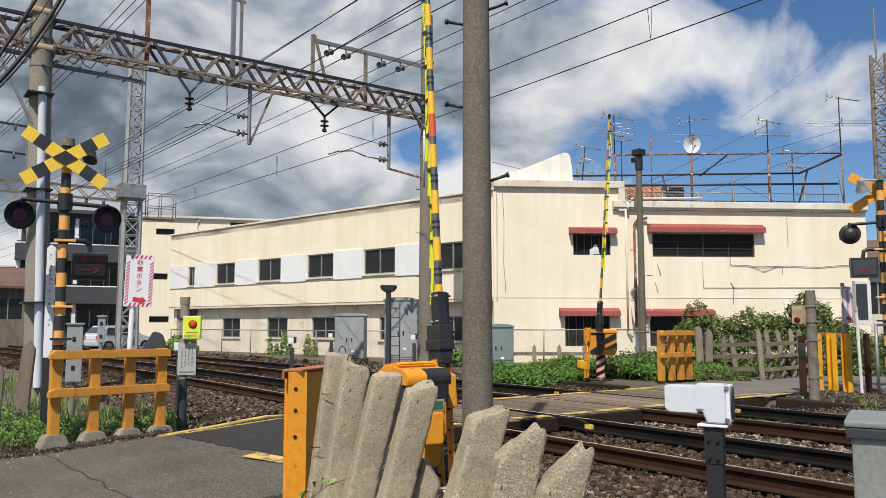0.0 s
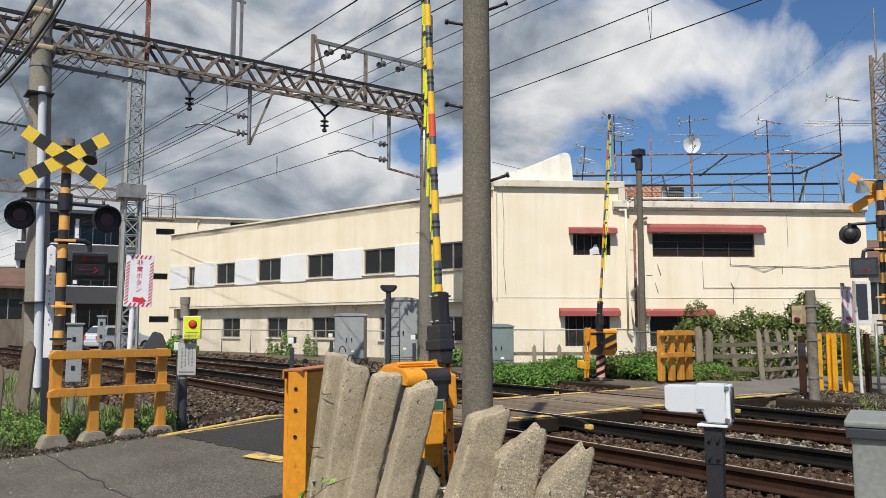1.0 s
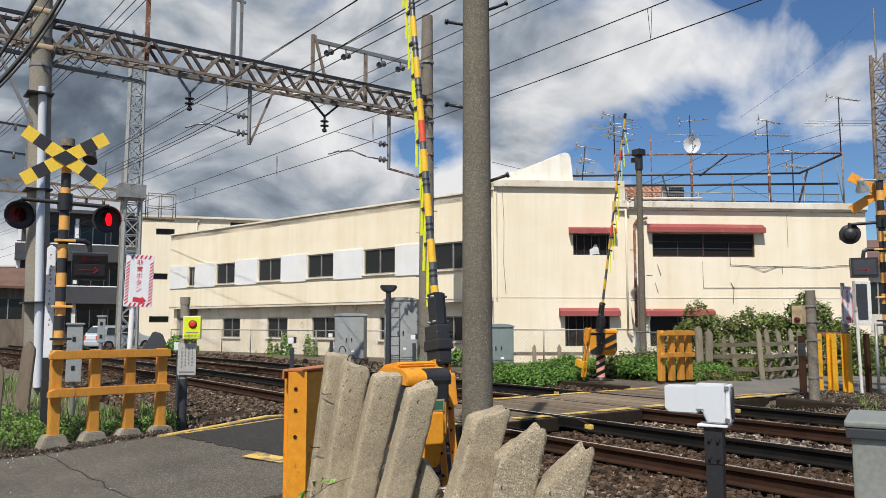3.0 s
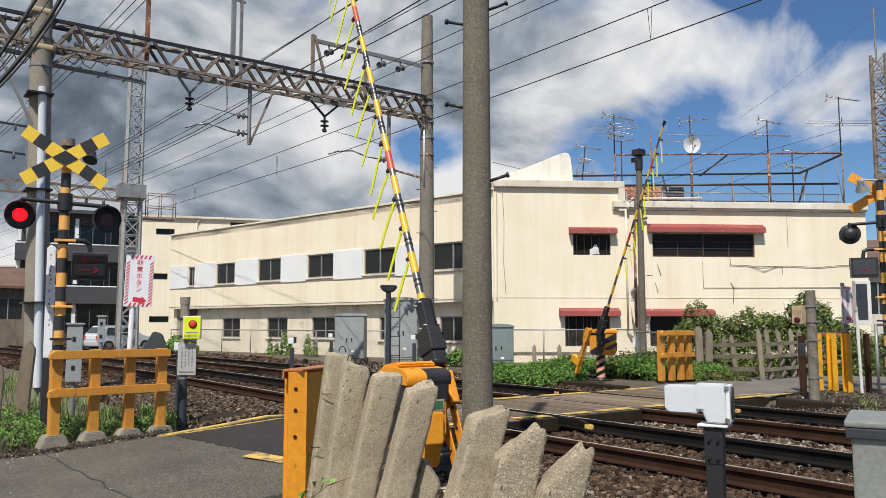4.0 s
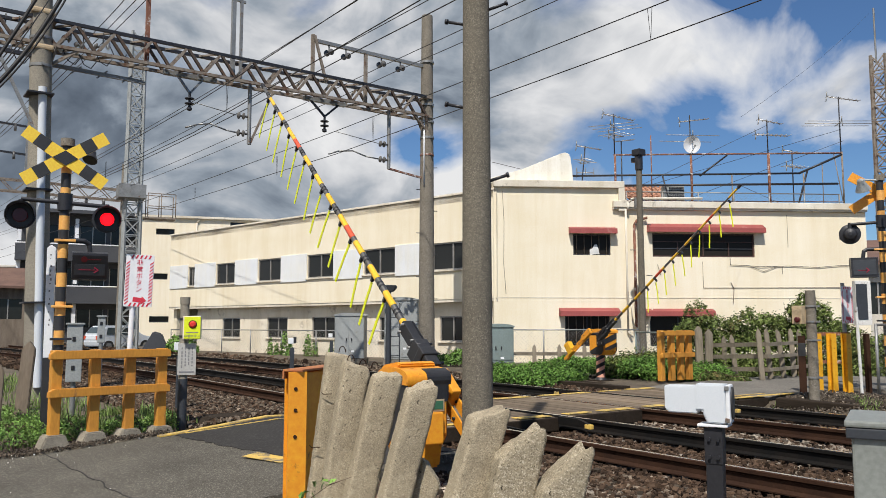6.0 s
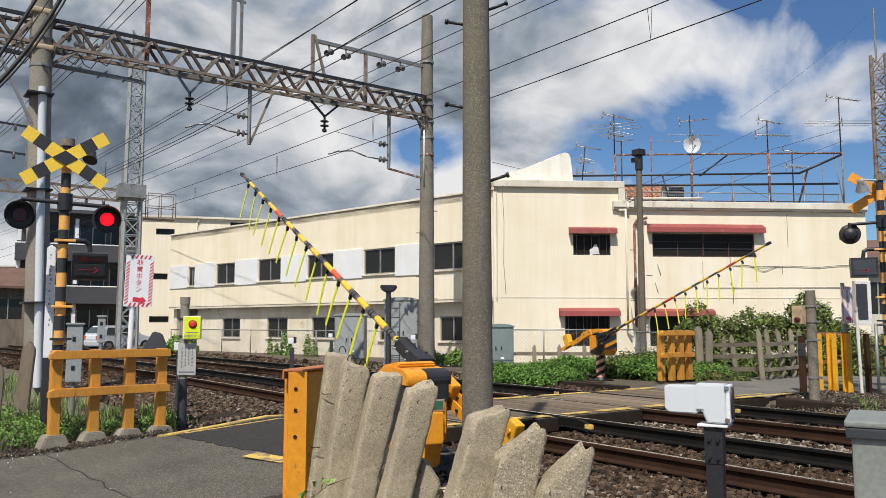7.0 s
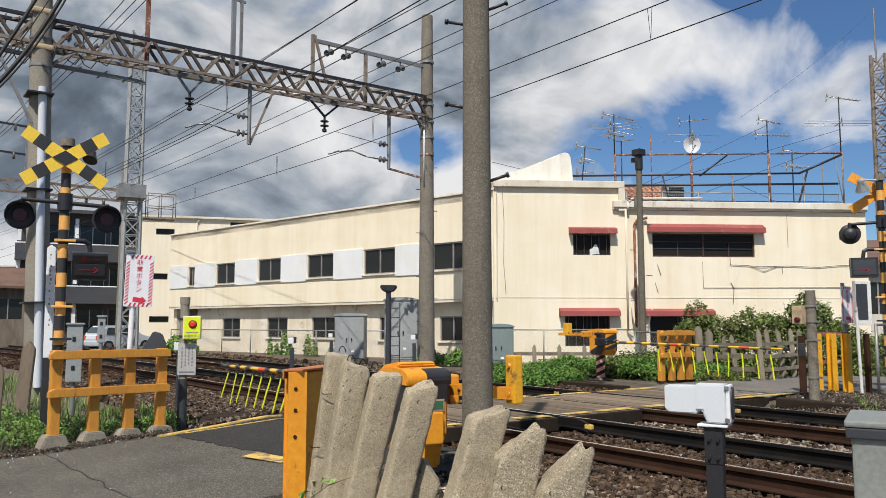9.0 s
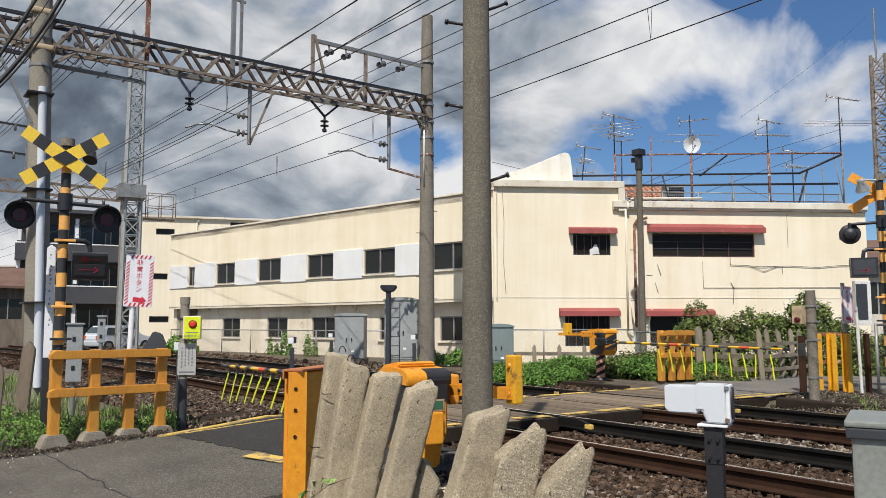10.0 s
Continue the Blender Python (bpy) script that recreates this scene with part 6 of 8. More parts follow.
def blades(name, area, count, height, mat, label, seed):
    """Grass: thin bent blades."""
    g = np.random.RandomState(seed)
    p = area(g, count)
    n = len(p)
    a = g.rand(n) * 6.283
    h = height * (0.4 + 0.9 * g.rand(n))
    w = 0.004 + 0.006 * g.rand(n)
    side = np.stack([np.cos(a), np.sin(a), np.zeros(n)], -1) * w[:, None]
    leanv = np.stack([-np.sin(a), np.cos(a), np.zeros(n)], -1) * (h * (0.15 + 0.5 * g.rand(n)))[:, None]
    mid = p + leanv * 0.35 + np.array([0, 0, 1]) * (h * 0.6)[:, None]
    top = p + leanv + np.array([0, 0, 1]) * h[:, None]
    v = np.stack([p - side, p + side, mid + side * 0.8, mid - side * 0.8, top], 1)
    base = (np.arange(n) * 5)[:, None]
    f = np.concatenate([np.array([[0, 1, 2]]) + base, np.array([[0, 2, 3]]) + base, np.array([[3, 2, 4]]) + base])
    me = bpy.data.meshes.new(name)
    me.from_pydata(v.reshape(-1, 3).tolist(), [], f.tolist())
    me.materials.append(M[mat])
    return tagged(new(name, me), label, "grass", kind="stuff")


def patch(x0, x1, y0, y1, clump=0.0):
    vz = np.vectorize(ground_z)

    def area(g, n):
        x, y = x0 + (x1 - x0) * g.rand(n), y0 + (y1 - y0) * g.rand(n)
        keep = np.array([noise.noise(Vector((a * 2.1, b * 2.1, 3.3))) > clump for a, b in zip(x, y)])
        return np.stack([x, y, vz(y) - 0.02], -1)[keep]
    return area


# ---- by the left of the road ----


def timber_fence(at, span, posts, height, label, bases):
    """Painted timber guard fence: square posts, two rails, concrete feet."""
    t = thing("guard_fence", at, label, "fence")
    for i, x in enumerate(posts):
        bm = B()
        box(bm, (x, 0, height / 2 + 0.06), (0.12, 0.11, height - 0.12), bevel=0.01)
        part("post", bm, M["orange_wood"], t)
        if bases:
            bm = B()
            prism(bm, [(-0.175, -0.06), (0.175, -0.06), (0.165, 0.03), (0.105, 0.16), (-0.105, 0.16), (-0.165, 0.03)], 0.24, Matrix.Translation((x, 0, 0)), 0.015)
            part("footing", bm, M["footing"], t, "rough concrete footing")
    for z in (height - 0.06, height * 0.56):
        bm = B()
        y = -0.1
        prism(bm, [(-0.11, z - 0.05), (span + 0.03, z - 0.05), (span + 0.03, z + 0.03), (span, z + 0.055), (-0.05, z + 0.055), (-0.11, z + 0.02)], 0.08, Matrix.Translation((0, y, 0)), 0.008)
        part("rail", bm, M["orange_wood"], t)
    return t


timber_fence(pose(-10.62, 1.91, -0.28, 0, 0, 97), 1.36, (0.0, 0.46, 0.9, 1.32), 1.17, "orange painted timber guard fence on concrete feet", True)


def picket(x, y, z, h, w, lean, turn, label="grey weathered pointed stake", roll=0, group="", mat="wood_grey"):
    bm = B()
    prism(bm, [(-w / 2, -0.2), (w / 2, -0.2), (w / 2 * 0.95, h - 0.1), (w * 0.05, h), (-w * 0.05, h), (-w / 2 * 0.95, h - 0.1)], w * 0.55, None, 0.01)
    return solid("picket_stake", bm, M[mat], label, "stake", at=pose(x, y, z, 0, 0, turn) @ pose(0, 0, 0, roll, lean, 0), group=group)


picket(-12.02, 1.74, -0.3, 1.28, 0.17, 4, 70, "tall brown weathered pointed stake among grass", mat="wood_brown")
picket(-11.6, 1.4, -0.3, 1.0, 0.12, 2, 80, "short dark weathered stake among grass", mat="wood_brown")


def marker_post(at):
    t = thing("marker_post", at, "white square post with faded vertical writing", "marker post")
    bm = B()
    box(bm, (0, 0, 0.5), (0.115, 0.115, 1.1), bevel=0.006)
    part("sleeve", bm, M["black"], t, "black lower sleeve")
    bm = B()
    prism(bm, [(-0.052, 1.05), (0.052, 1.05), (0.052, 2.5), (0.0, 2.54), (-0.052, 2.5)], 0.1, None, 0.004)
    part("post", bm, M["white"], t)
    g = random.Random(4)
    z = 2.42
    while z > 1.45:
        h = g.choice((0.03, 0.045, 0.06))
        bm = B()
        box(bm, (g.uniform(-0.008, 0.008), -0.0515, z - h / 2), (g.uniform(0.008, 0.024), 0.003, h * 0.55))
        part("writing", bm, M["ink"], t)
        z -= h + g.choice((0.012, 0.02, 0.06))
    return t


marker_post(pose(-11.557, 1.98, -0.28, 0, 0, 76) @ pose(0, 0, 0, 0, -0.4, 0))

bm = B()
rod(bm, (0.26, 0.0, 0.2), (0.26, 0.0, 6.35), 0.08, n=16)
part("cable_pipe", bm, M["white_dull"], near_col, "white cable duct strapped to the pole")
for z in (1.9, 6.2, 4.2):
    bm = B()
    box(bm, (0.14, -0.05, z), (0.55, 0.5, 0.035))
    part("strap", bm, M["dark_metal"], near_col)
bm = B()
box(bm, (0.25, 0.22, 2.5), (0.08, 0.12, 0.4), bevel=0.01)
part("junction_box", bm, M["cabinet"], near_col)


def equipment_box(at, w, h, z, mat="cabinet"):
    t = thing("equipment_box", at, "grey metal trackside equipment box on a post", "equipment box")
    bm = B()
    rod(bm, (0, 0, -0.3), (0, 0, z), 0.04, n=10)
    part("post", bm, M["galv"], t)
    bm = B()
    box(bm, (0, 0, z + h / 2), (w, w * 0.7, h), bevel=0.012)
    b = part("box", bm, M[mat], t)
    bm = B()
    box(bm, (0, 0, z + h + 0.015), (w + 0.05, w * 0.7 + 0.05, 0.03), bevel=0.008)
    part("lid", bm, M[mat], t)
    for zz in (0.25, 0.75):
        bm = B()
        box(bm, (-w * 0.05, -w * 0.36, z + h * zz), (0.05, 0.02, 0.07), bevel=0.006)
        part("latch", bm, M["dark_metal"], b)
    return t


equipment_box(pose(-13.69, 2.72, -0.15, 0, 0, 78), 0.23, 0.9, 0.45)
equipment_box(pose(-16.5, 3.75, -0.15, 0, 0, 78), 0.14, 0.5, 1.0)


def sign_board(at, z, post_top, label, post_mat="white"):
    """Emergency-button sign: white board, hatched red border, writing and an arrow, on a white pipe. The front is -y."""
    t = thing("warning_sign", at, label, "sign")
    bm = B()
    rod(bm, (-0.06, 0.04, -0.4), (-0.06, 0.04, post_top), 0.035, n=12)
    part("post", bm, M[post_mat], t)
    w, h = 0.35, 0.69
    bm = B()
    prism(bm, [(-w / 2, z - h / 2), (w / 2, z - h / 2), (w / 2, z + h / 2), (-w / 2, z + h / 2)], 0.012, None, 0.004)
    board = part("board", bm, M["white"], t)
    b = 0.055
    step = 0.044

    def dash(cx, cz, ww, hh):
        bm = B()
        sk = 0.02
        prism(bm, [(-ww / 2, -hh / 2 - sk), (ww / 2, -hh / 2 + sk), (ww / 2, hh / 2 + sk), (-ww / 2, hh / 2 - sk)], 0.003, Matrix.Translation((cx, -0.008, cz)))
        part("red_dash", bm, M["red_print"], board)
    n = int((h - 0.08) / step)
    for i in range(n):
        zz = z - h / 2 + 0.05 + step * i
        for s in (-1, 1):
            dash(s * (w / 2 - b / 2 - 0.002), zz, b - 0.01, 0.018)
    for i in range(5):
        xx = -w / 2 + 0.08 + 0.054 * i
        for s in (-1, 1):
            bm = B()
            prism(bm, [(-0.022, -0.024), (0.0, -0.024), (0.022, 0.024), (0.0, 0.024)], 0.003, Matrix.Translation((xx, -0.008, z + s * (h / 2 - 0.029))))
            part("red_dash", bm, M["red_print"], board)
    for i, ch in enumerate("非常ボタン"):
        me = text_mesh(ch, 0.084)
        me.materials.append(M["red_print"])
        part("character", me, None, board, at=Matrix.Translation((0.0, -0.008, z + 0.235 - 0.088 * i)) @ Matrix.Rotation(radians(90), 4, "X"))
    part("arrow", arrow_bm(0.17, 0.11, Matrix.Translation((0.02, -0.008, z - 0.255)) @ Matrix.Rotation(radians(6), 4, "Y")), M["red_print"], board)
    return t


sign_board(pose(-10.84, 2.86, 0.0, 0, 0, 76) @ pose(0, 0, 0, 0, 1.5, 0), 1.78, 1.5, "white sign with red hatched border and red Japanese writing")


def button_post(at):
    t = thing("emergency_button", at, "bright yellow emergency button box on a grey pole", "button box")
    bm = B()
    rod(bm, (0, 0, -0.3), (0, 0, 1.78), 0.06, n=16)
    part("pole", bm, M["pole_tan"], t)
    bm = B()
    rod(bm, (0, 0, -0.1), (0, 0, 0.68), 0.063, n=16)
    part("sleeve", bm, M["slate"], t, "dark painted lower pole")
    bm = B()
    rod(bm, (0, 0, 1.7), (0, 0, 1.8), 0.068, n=16)
    part("cap", bm, M["pole_tan"], t)
    bm = B()
    box(bm, (0.11, -0.08, 1.38), (0.24, 0.16, 0.32), bevel=0.012)
    bx = part("box", bm, M["coping"], t, "cream metal box")
    bm = B()
    box(bm, (0.115, -0.166, 1.38), (0.215, 0.01, 0.3), bevel=0.006)
    face = part("face", bm, M["lime"], bx, "lime yellow face")
    bm = B()
    lathe(bm, [(0.046, 0.0), (0.044, 0.016), (0.026, 0.03)], 20, Matrix.Translation((0.12, -0.17, 1.425)) @ Matrix.Rotation(radians(90), 4, "X"))
    part("button", bm, M["button"], bx, "round red push button")
    bm = B()
    rod(bm, (0.12, -0.168, 1.425), (0.12, -0.175, 1.425), 0.056, n=20)
    part("button_ring", bm, M["rust"], bx)
    me = text_mesh("非常ボタン", 0.042)
    me.materials.append(M["ink"])
    part("writing", me, None, bx, at=Matrix.Translation((0.115, -0.172, 1.265)) @ Matrix.Rotation(radians(90), 4, "X"))
    bm = B()
    box(bm, (0.115, -0.172, 1.315), (0.16, 0.002, 0.014))
    part("writing", bm, M["ink"], bx)
    bm = B()
    box(bm, (0.05, -0.07, 0.95), (0.24, 0.01, 0.43), bevel=0.003)
    note = part("notice", bm, M["paper"], t, "white notice with small writing")
    g = random.Random(9)
    for j in range(4):
        z = 1.11
        while z > 0.86:
            h = g.uniform(0.02, 0.05)
            bm = B()
            box(bm, (0.12 - 0.045 * j, -0.077, z - h / 2), (0.016, 0.002, h))
            part("writing", bm, M["ink"], note)
            z -= h + g.uniform(0.01, 0.02)
    bm = B()
    box(bm, (0.05, -0.077, 0.775), (0.2, 0.002, 0.02))
    part("writing", bm, M["ink"], note)
    for z in (1.5, 1.26, 0.95):
        bm = B()
        rod(bm, (0, 0, z - 0.015), (0, 0, z + 0.015), 0.068, n=16)
        part("band", bm, M["dark_metal"], t)
    return t


button_post(pose(-11.0, 3.58, -0.22, 0, 0, 68))
bm = B()
prism(bm, [(-0.5, 0.0), (0.5, 0.0), (0.42, 0.13), (-0.4, 0.12)], 0.5, None, 0.02)
solid("timber_baulk", bm, M["old_timber"], "dark timber baulk beside the yellow line", "baulk", at=pose(-11.05, 4.35, -0.2, 0, 0, 85))

stones("verge_gravel", 2200, bed(-10.85, -10.35, 0.6, 3.25), 0.012, M["earth_lump"], "dark dirt and grit along the fence foot", 18)
stones("verge_gravel", 26, bed(-10.9, -9.9, 0.6, 2.9), 0.009, M["litter"], "pale grit and litter at the road edge", 19)
blades("grass", patch(-24, -13.2, -1.0, 3.3, -0.25), 7000, 0.17, "grass", "rough green grass beside the line", 22)
blades("grass", patch(-13.5, -10.95, 1.0, 3.8, -0.05), 9000, 0.12, "grass", "rough green grass behind the guard fence", 21)
bush("weed_clump", pose(-11.3, 1.7, -0.3), [((0.15, -0.1, 0.12), (0.5, 0.35, 0.28)), ((0.1, 0.55, 0.1), (0.4, 0.35, 0.26)), ((0.2, 1.15, 0.08), (0.35, 0.35, 0.22)), ((0.0, 1.7, 0.1), (0.4, 0.3, 0.25)), ((-0.9, 0.0, 0.15), (0.6, 0.5, 0.3))], 7000, 0.019, "leaf", "leafy green weeds at the fence foot", 31)

# ---- steel guard and small things by the camera ----


def h_post(bm, x, y, h, s=0.11):
    for k in (-1, 1):
        box(bm, (x, y + k * s / 2, h / 2 - 0.2), (s, 0.012, h + 0.4))
    box(bm, (x, y, h / 2 - 0.2), (0.01, s - 0.012, h + 0.4))


def steel_guard(at, n, gap, height, label, mat, top=True, holes=True, twist=0, size=0.11):
    """Guard fence of upright steel sections with rails, along local x."""
    t = thing("steel_guard", at, label, "fence")
    for i in range(n):
        bm = B()
        h_post(bm, 0, 0, height, size)
        p = part("post", bm, M[mat], t, at=pose(i * gap, 0, 0, 0, 0, twist))
        if holes:
            for z in (height - 0.1, height - 0.225, height - 0.38):
                bm = B()
                rod(bm, (-0.012, -0.066, z), (-0.012, -0.058, z), 0.011, n=12)
                part("bolt_hole", bm, M["rust"], p)
    if top:
        for z in (height - 0.01, height * 0.5):
            bm = B()
            bar(bm, (-0.02, 0.09, z), ((n - 1) * gap + 0.08, 0.09, z), 0.05, 0.06)
            part("rail", bm, M["rusty" if mat == "yellow_steel" else mat], t)
    return t


near_guard = steel_guard(pose(-4.42, 2.12, -0.3, 0, 0, 128), 2, 0.42, 1.22, "orange steel guard posts under a rusty cap plate", "orange", top=False, twist=-52)
bm = B()
box(bm, (0.235, -0.005, 1.228), (0.58, 0.13, 0.014), bevel=0.004)
box(bm, (0.235, 0.056, 1.20), (0.58, 0.012, 0.045), bevel=0.003)
part("cap_plate", bm, M["cap_rust"], near_guard, "orange cap plate worn to rust")
bm = B()
box(bm, (0.21, -0.04, 0.62), (0.34, 0.012, 1.18), bevel=0.003)
part("side_plate", bm, M["orange"], near_guard)


def detector(at):
    t = thing("obstacle_detector", at, "white metal detector box on a dark grey post", "detector")
    bm = B()
    box(bm, (0.006, 0, 0.27), (0.115, 0.11, 0.9), bevel=0.008)
    part("post", bm, M["dark_metal"], t)
    bm = B()
    box(bm, (0.006, 0, 0.64), (0.126, 0.122, 0.2), bevel=0.005)
    part("post_sleeve", bm, M["dark_metal"], t)
    for x in (-0.02, 0.04):
        for z in (0.58, 0.68):
            bm = B()
            rod(bm, (x, -0.082, z), (x, -0.066, z), 0.012, n=8)
            part("bolt", bm, M["dark_metal"], t)
    bm = B()
    box(bm, (0.006, 0, 0.757), (0.21, 0.17, 0.014), bevel=0.004)
    part("mount_plate", bm, M["white"], t)
    bm = B()
    prism(bm, [(-0.11, 0.9), (-0.11, 0.99), (0.1, 0.99), (0.1, 0.77), (-0.03, 0.77), (-0.06, 0.83), (-0.06, 0.84), (-0.11, 0.84)], 0.15, None, 0.008)
    part("housing", bm, M["white_dull"], t)
    bm = B()
    prism(bm, [(-0.33, 0.84), (-0.33, 0.975), (-0.1, 0.978), (-0.1, 0.82), (-0.3, 0.82)], 0.14, None, 0.006)
    part("hood", bm, M["white_dull"], t)
    bm = B()
    box(bm, (0.115, 0, 0.88), (0.03, 0.14, 0.22), bevel=0.012)
    part("rear_cover", bm, M["white"], t)
    bm = B()
    rod(bm, (0.128, 0, 0), (0.142, 0, 0), 0.052, n=20)
    bmesh.ops.scale(bm, vec=(1, 1, 1.75), verts=bm.verts)
    bmesh.ops.translate(bm, vec=(0, 0, 0.885), verts=bm.verts)
    part("lens_opening", bm, M["black"], t, "dark oval opening")
    for z in (0.79, 0.97):
        bm = B()
        box(bm, (0.11, -0.065, z), (0.03, 0.03, 0.025), bevel=0.004)
        part("catch", bm, M["galv"], t)
    return t


det = detector(pose(-2.83, 3.99, -0.13, 0, 0, 24))
det.scale = (0.8, 0.8, 1.0)


def cabinet(at, w, d, h, label, mat="cabinet", dome=True, name="trackside_cabinet"):
    """Sheet-metal cabinet with a domed cap, doors, handle and hinges. The front is -y."""
    t = thing(name, at, label, "cabinet")
    bm = B()
    box(bm, (0, 0, 0.06), (w + 0.08, d + 0.08, 0.16), bevel=0.01)
    part("plinth", bm, M["concrete"], t)
    bm = B()
    box(bm, (0, 0, h / 2 + 0.1), (w, d, h - 0.1), bevel=0.012)
    body = part("body", bm, M[mat], t)
    bm = B()
    if dome:
        n = 10
        out = [(-w / 2 - 0.04, h + 0.02)] + [((w / 2 + 0.04) * -math.cos(math.pi * i / n), h + 0.03 + 0.09 * math.sin(math.pi * i / n)) for i in range(n + 1)] + [(w / 2 + 0.04, h + 0.02)]
        prism(bm, out, d + 0.08)
    else:
        box(bm, (0, 0, h + 0.075), (w + 0.05, d + 0.05, 0.03), bevel=0.01)
        rim = B()
        box(rim, (0, 0, h + 0.035), (w + 0.04, d + 0.04, 0.046), bevel=0.006)
        part("lid_rim", rim, M["slate"], t, "dark rubber rim under the lid")
    part("cap", bm, M[mat], t)
    nd = 0 if not dome else 1 if w < 0.7 else 2
    for i in range(nd):
        x = -w / 2 + w * (i + 0.5) / nd
        bm = B()
        box(bm, (x, -d / 2 - 0.006, h / 2 + 0.1), (w / nd - 0.03, 0.016, h - 0.24), bevel=0.005)
        door = part("door", bm, M[mat], body)
        bm = B()
        box(bm, (x + (w / nd / 2 - 0.08) * (1 if i == 0 else -1), -d / 2 - 0.03, h * 0.5), (0.035, 0.04, 0.1), bevel=0.006)
        part("handle", bm, M["dark_metal"], body)
        for z in (0.25, 0.85):
            bm = B()
            box(bm, (x - (w / nd / 2 - 0.02) * (1 if i == 0 else -1), -d / 2 - 0.02, h * z), (0.03, 0.03, 0.08))
            part("hinge", bm, M[mat], body)
    bm = B()
    box(bm, (w * 0.12, -d / 2 - 0.016, h * 0.25), (0.1, 0.004, 0.06))
    part("plate", bm, M["white"], body, "small white plate")
    return t


cabinet(pose(-1.66, 3.78, -0.28, 0, 0, 24), 0.46, 0.46, 0.98, "dull grey-green trackside cabinet with a flat lid", "cabinet_dull", dome=False)

# ---- beyond the tracks ----
cabinet(pose(-20.55, 13.42, 0.0, 0, 0, 46), 1.02, 0.6, 1.92, "tall grey domed signal cabinet")
cabinet(pose(-22.4, 12.65, 0.0, 0, 0, 50), 0.95, 0.6, 1.46, "low grey domed signal cabinet")
cabinet(pose(-17.55, 14.75, -0.02, 0, 0, 50), 0.85, 0.55, 1.13, "grey-green domed signal cabinet", "cabinet_green")


def signal_mast(at, h, label):
    t = thing("signal_mast", at, label, "signal")
    bm = B()
    rod(bm, (0, 0, -0.3), (0, 0, h - 0.1), 0.08, 0.075, 14)
    part("pole", bm, M["slate"], t)
    bm = B()
    prism(bm, [(-0.24, h), (0.24, h), (0.22, h - 0.12), (0.1, h - 0.2), (-0.1, h - 0.2), (-0.22, h - 0.12)], 0.24, None, 0.03)
    part("lamp_head", bm, M["dark_metal"], t)
    for s in (-1, 1):
        bm = B()
        rod(bm, (0.19 + 0.12 * s, 0, -0.2), (0.19 + 0.12 * s, 0, h - 0.5), 0.014, n=8)
        part("ladder_rail", bm, M["slate"], t)
    for i in range(7):
        bm = B()
        rod(bm, (0.07, 0, 0.1 + 0.26 * i), (0.31, 0, 0.1 + 0.26 * i), 0.012, n=8)
        part("rung", bm, M["slate"], t)
    return t


signal_mast(pose(-18.72, 11.75, 0.0, 0, 0, 54), 2.3, "dark signal mast with a small ladder")


def ground_marker(at, h):
    t = thing("track_sensor", at, "small white and black sensor head on a dark post", "sensor")
    bm = B()
    box(bm, (0, 0, h / 2 - 0.2), (0.1, 0.1, h + 0.2), bevel=0.01)
    part("post", bm, M["slate"], t)
    bm = B()
    box(bm, (-0.03, 0, h + 0.06), (0.13, 0.12, 0.13), bevel=0.01)
    part("head", bm, M["white"], t)
    bm = B()
    box(bm, (0.06, 0, h + 0.08), (0.07, 0.11, 0.15), bevel=0.01)
    part("visor", bm, M["black"], t)
    return t


ground_marker(pose(-17.7, 8.38, -0.2, 0, 0, 60), 0.95)
ground_marker(pose(-18.1, 12.2, -0.05, 0, 0, 54), 0.85)
ground_marker(pose(-22.5, 12.0, -0.05, 0, 0, 60), 0.85)
ground_marker(pose(-13.4, 4.3, -0.2, 0, 0, 75), 0.98)


def mesh_fence(a, b, h, gap, label, mesh=True, rail_mat="galv", cell=0.11):
    """Pipe-framed wire-mesh fence from a to b."""
    a, b = Vector(a), Vector(b)
    ang = math.degrees(math.atan2(b.y - a.y, b.x - a.x))
    ln = (b - a).to_2d().length
    t = thing("wire_fence", pose(a.x, a.y, a.z, 0, 0, ang), label, "fence")
    n = max(1, round(ln / gap))
    for i in range(n + 1):
        bm = B()
        rod(bm, (ln * i / n, 0, -0.2), (ln * i / n, 0, h + 0.02), 0.024, n=8)
        part("post", bm, M[rail_mat], t)
    bm = B()
    rod(bm, (0, 0, h), (ln, 0, h), 0.02, n=8)
    part("top_rail", bm, M[rail_mat], t)
    if mesh:
        v, f = [], []
        r = 0.0022

        def thin(p, q):
            k = len(v)
            for e in (p, q):
                v.extend([(e[0], r, e[1]), (e[0] - r, -r, e[1]), (e[0] + r, -r, e[1])])
            for i in range(3):
                f.append((k + i, k + (i + 1) % 3, k + 3 + (i + 1) % 3, k + 3 + i))
        x = -h
        while x < ln:
            x0, x1 = max(x, 0), min(x + h, ln)
            if x1 > x0:
                thin((x0, x0 - x), (x1, x1 - x))
                thin((x0, h - (x0 - x)), (x1, h - (x1 - x)))
            x += cell
        me = bpy.data.meshes.new("wire_mesh")
        me.from_pydata(v, [], f)
        me.materials.append(M["galv"])
        part("wire_mesh", me, None, t)
    return t


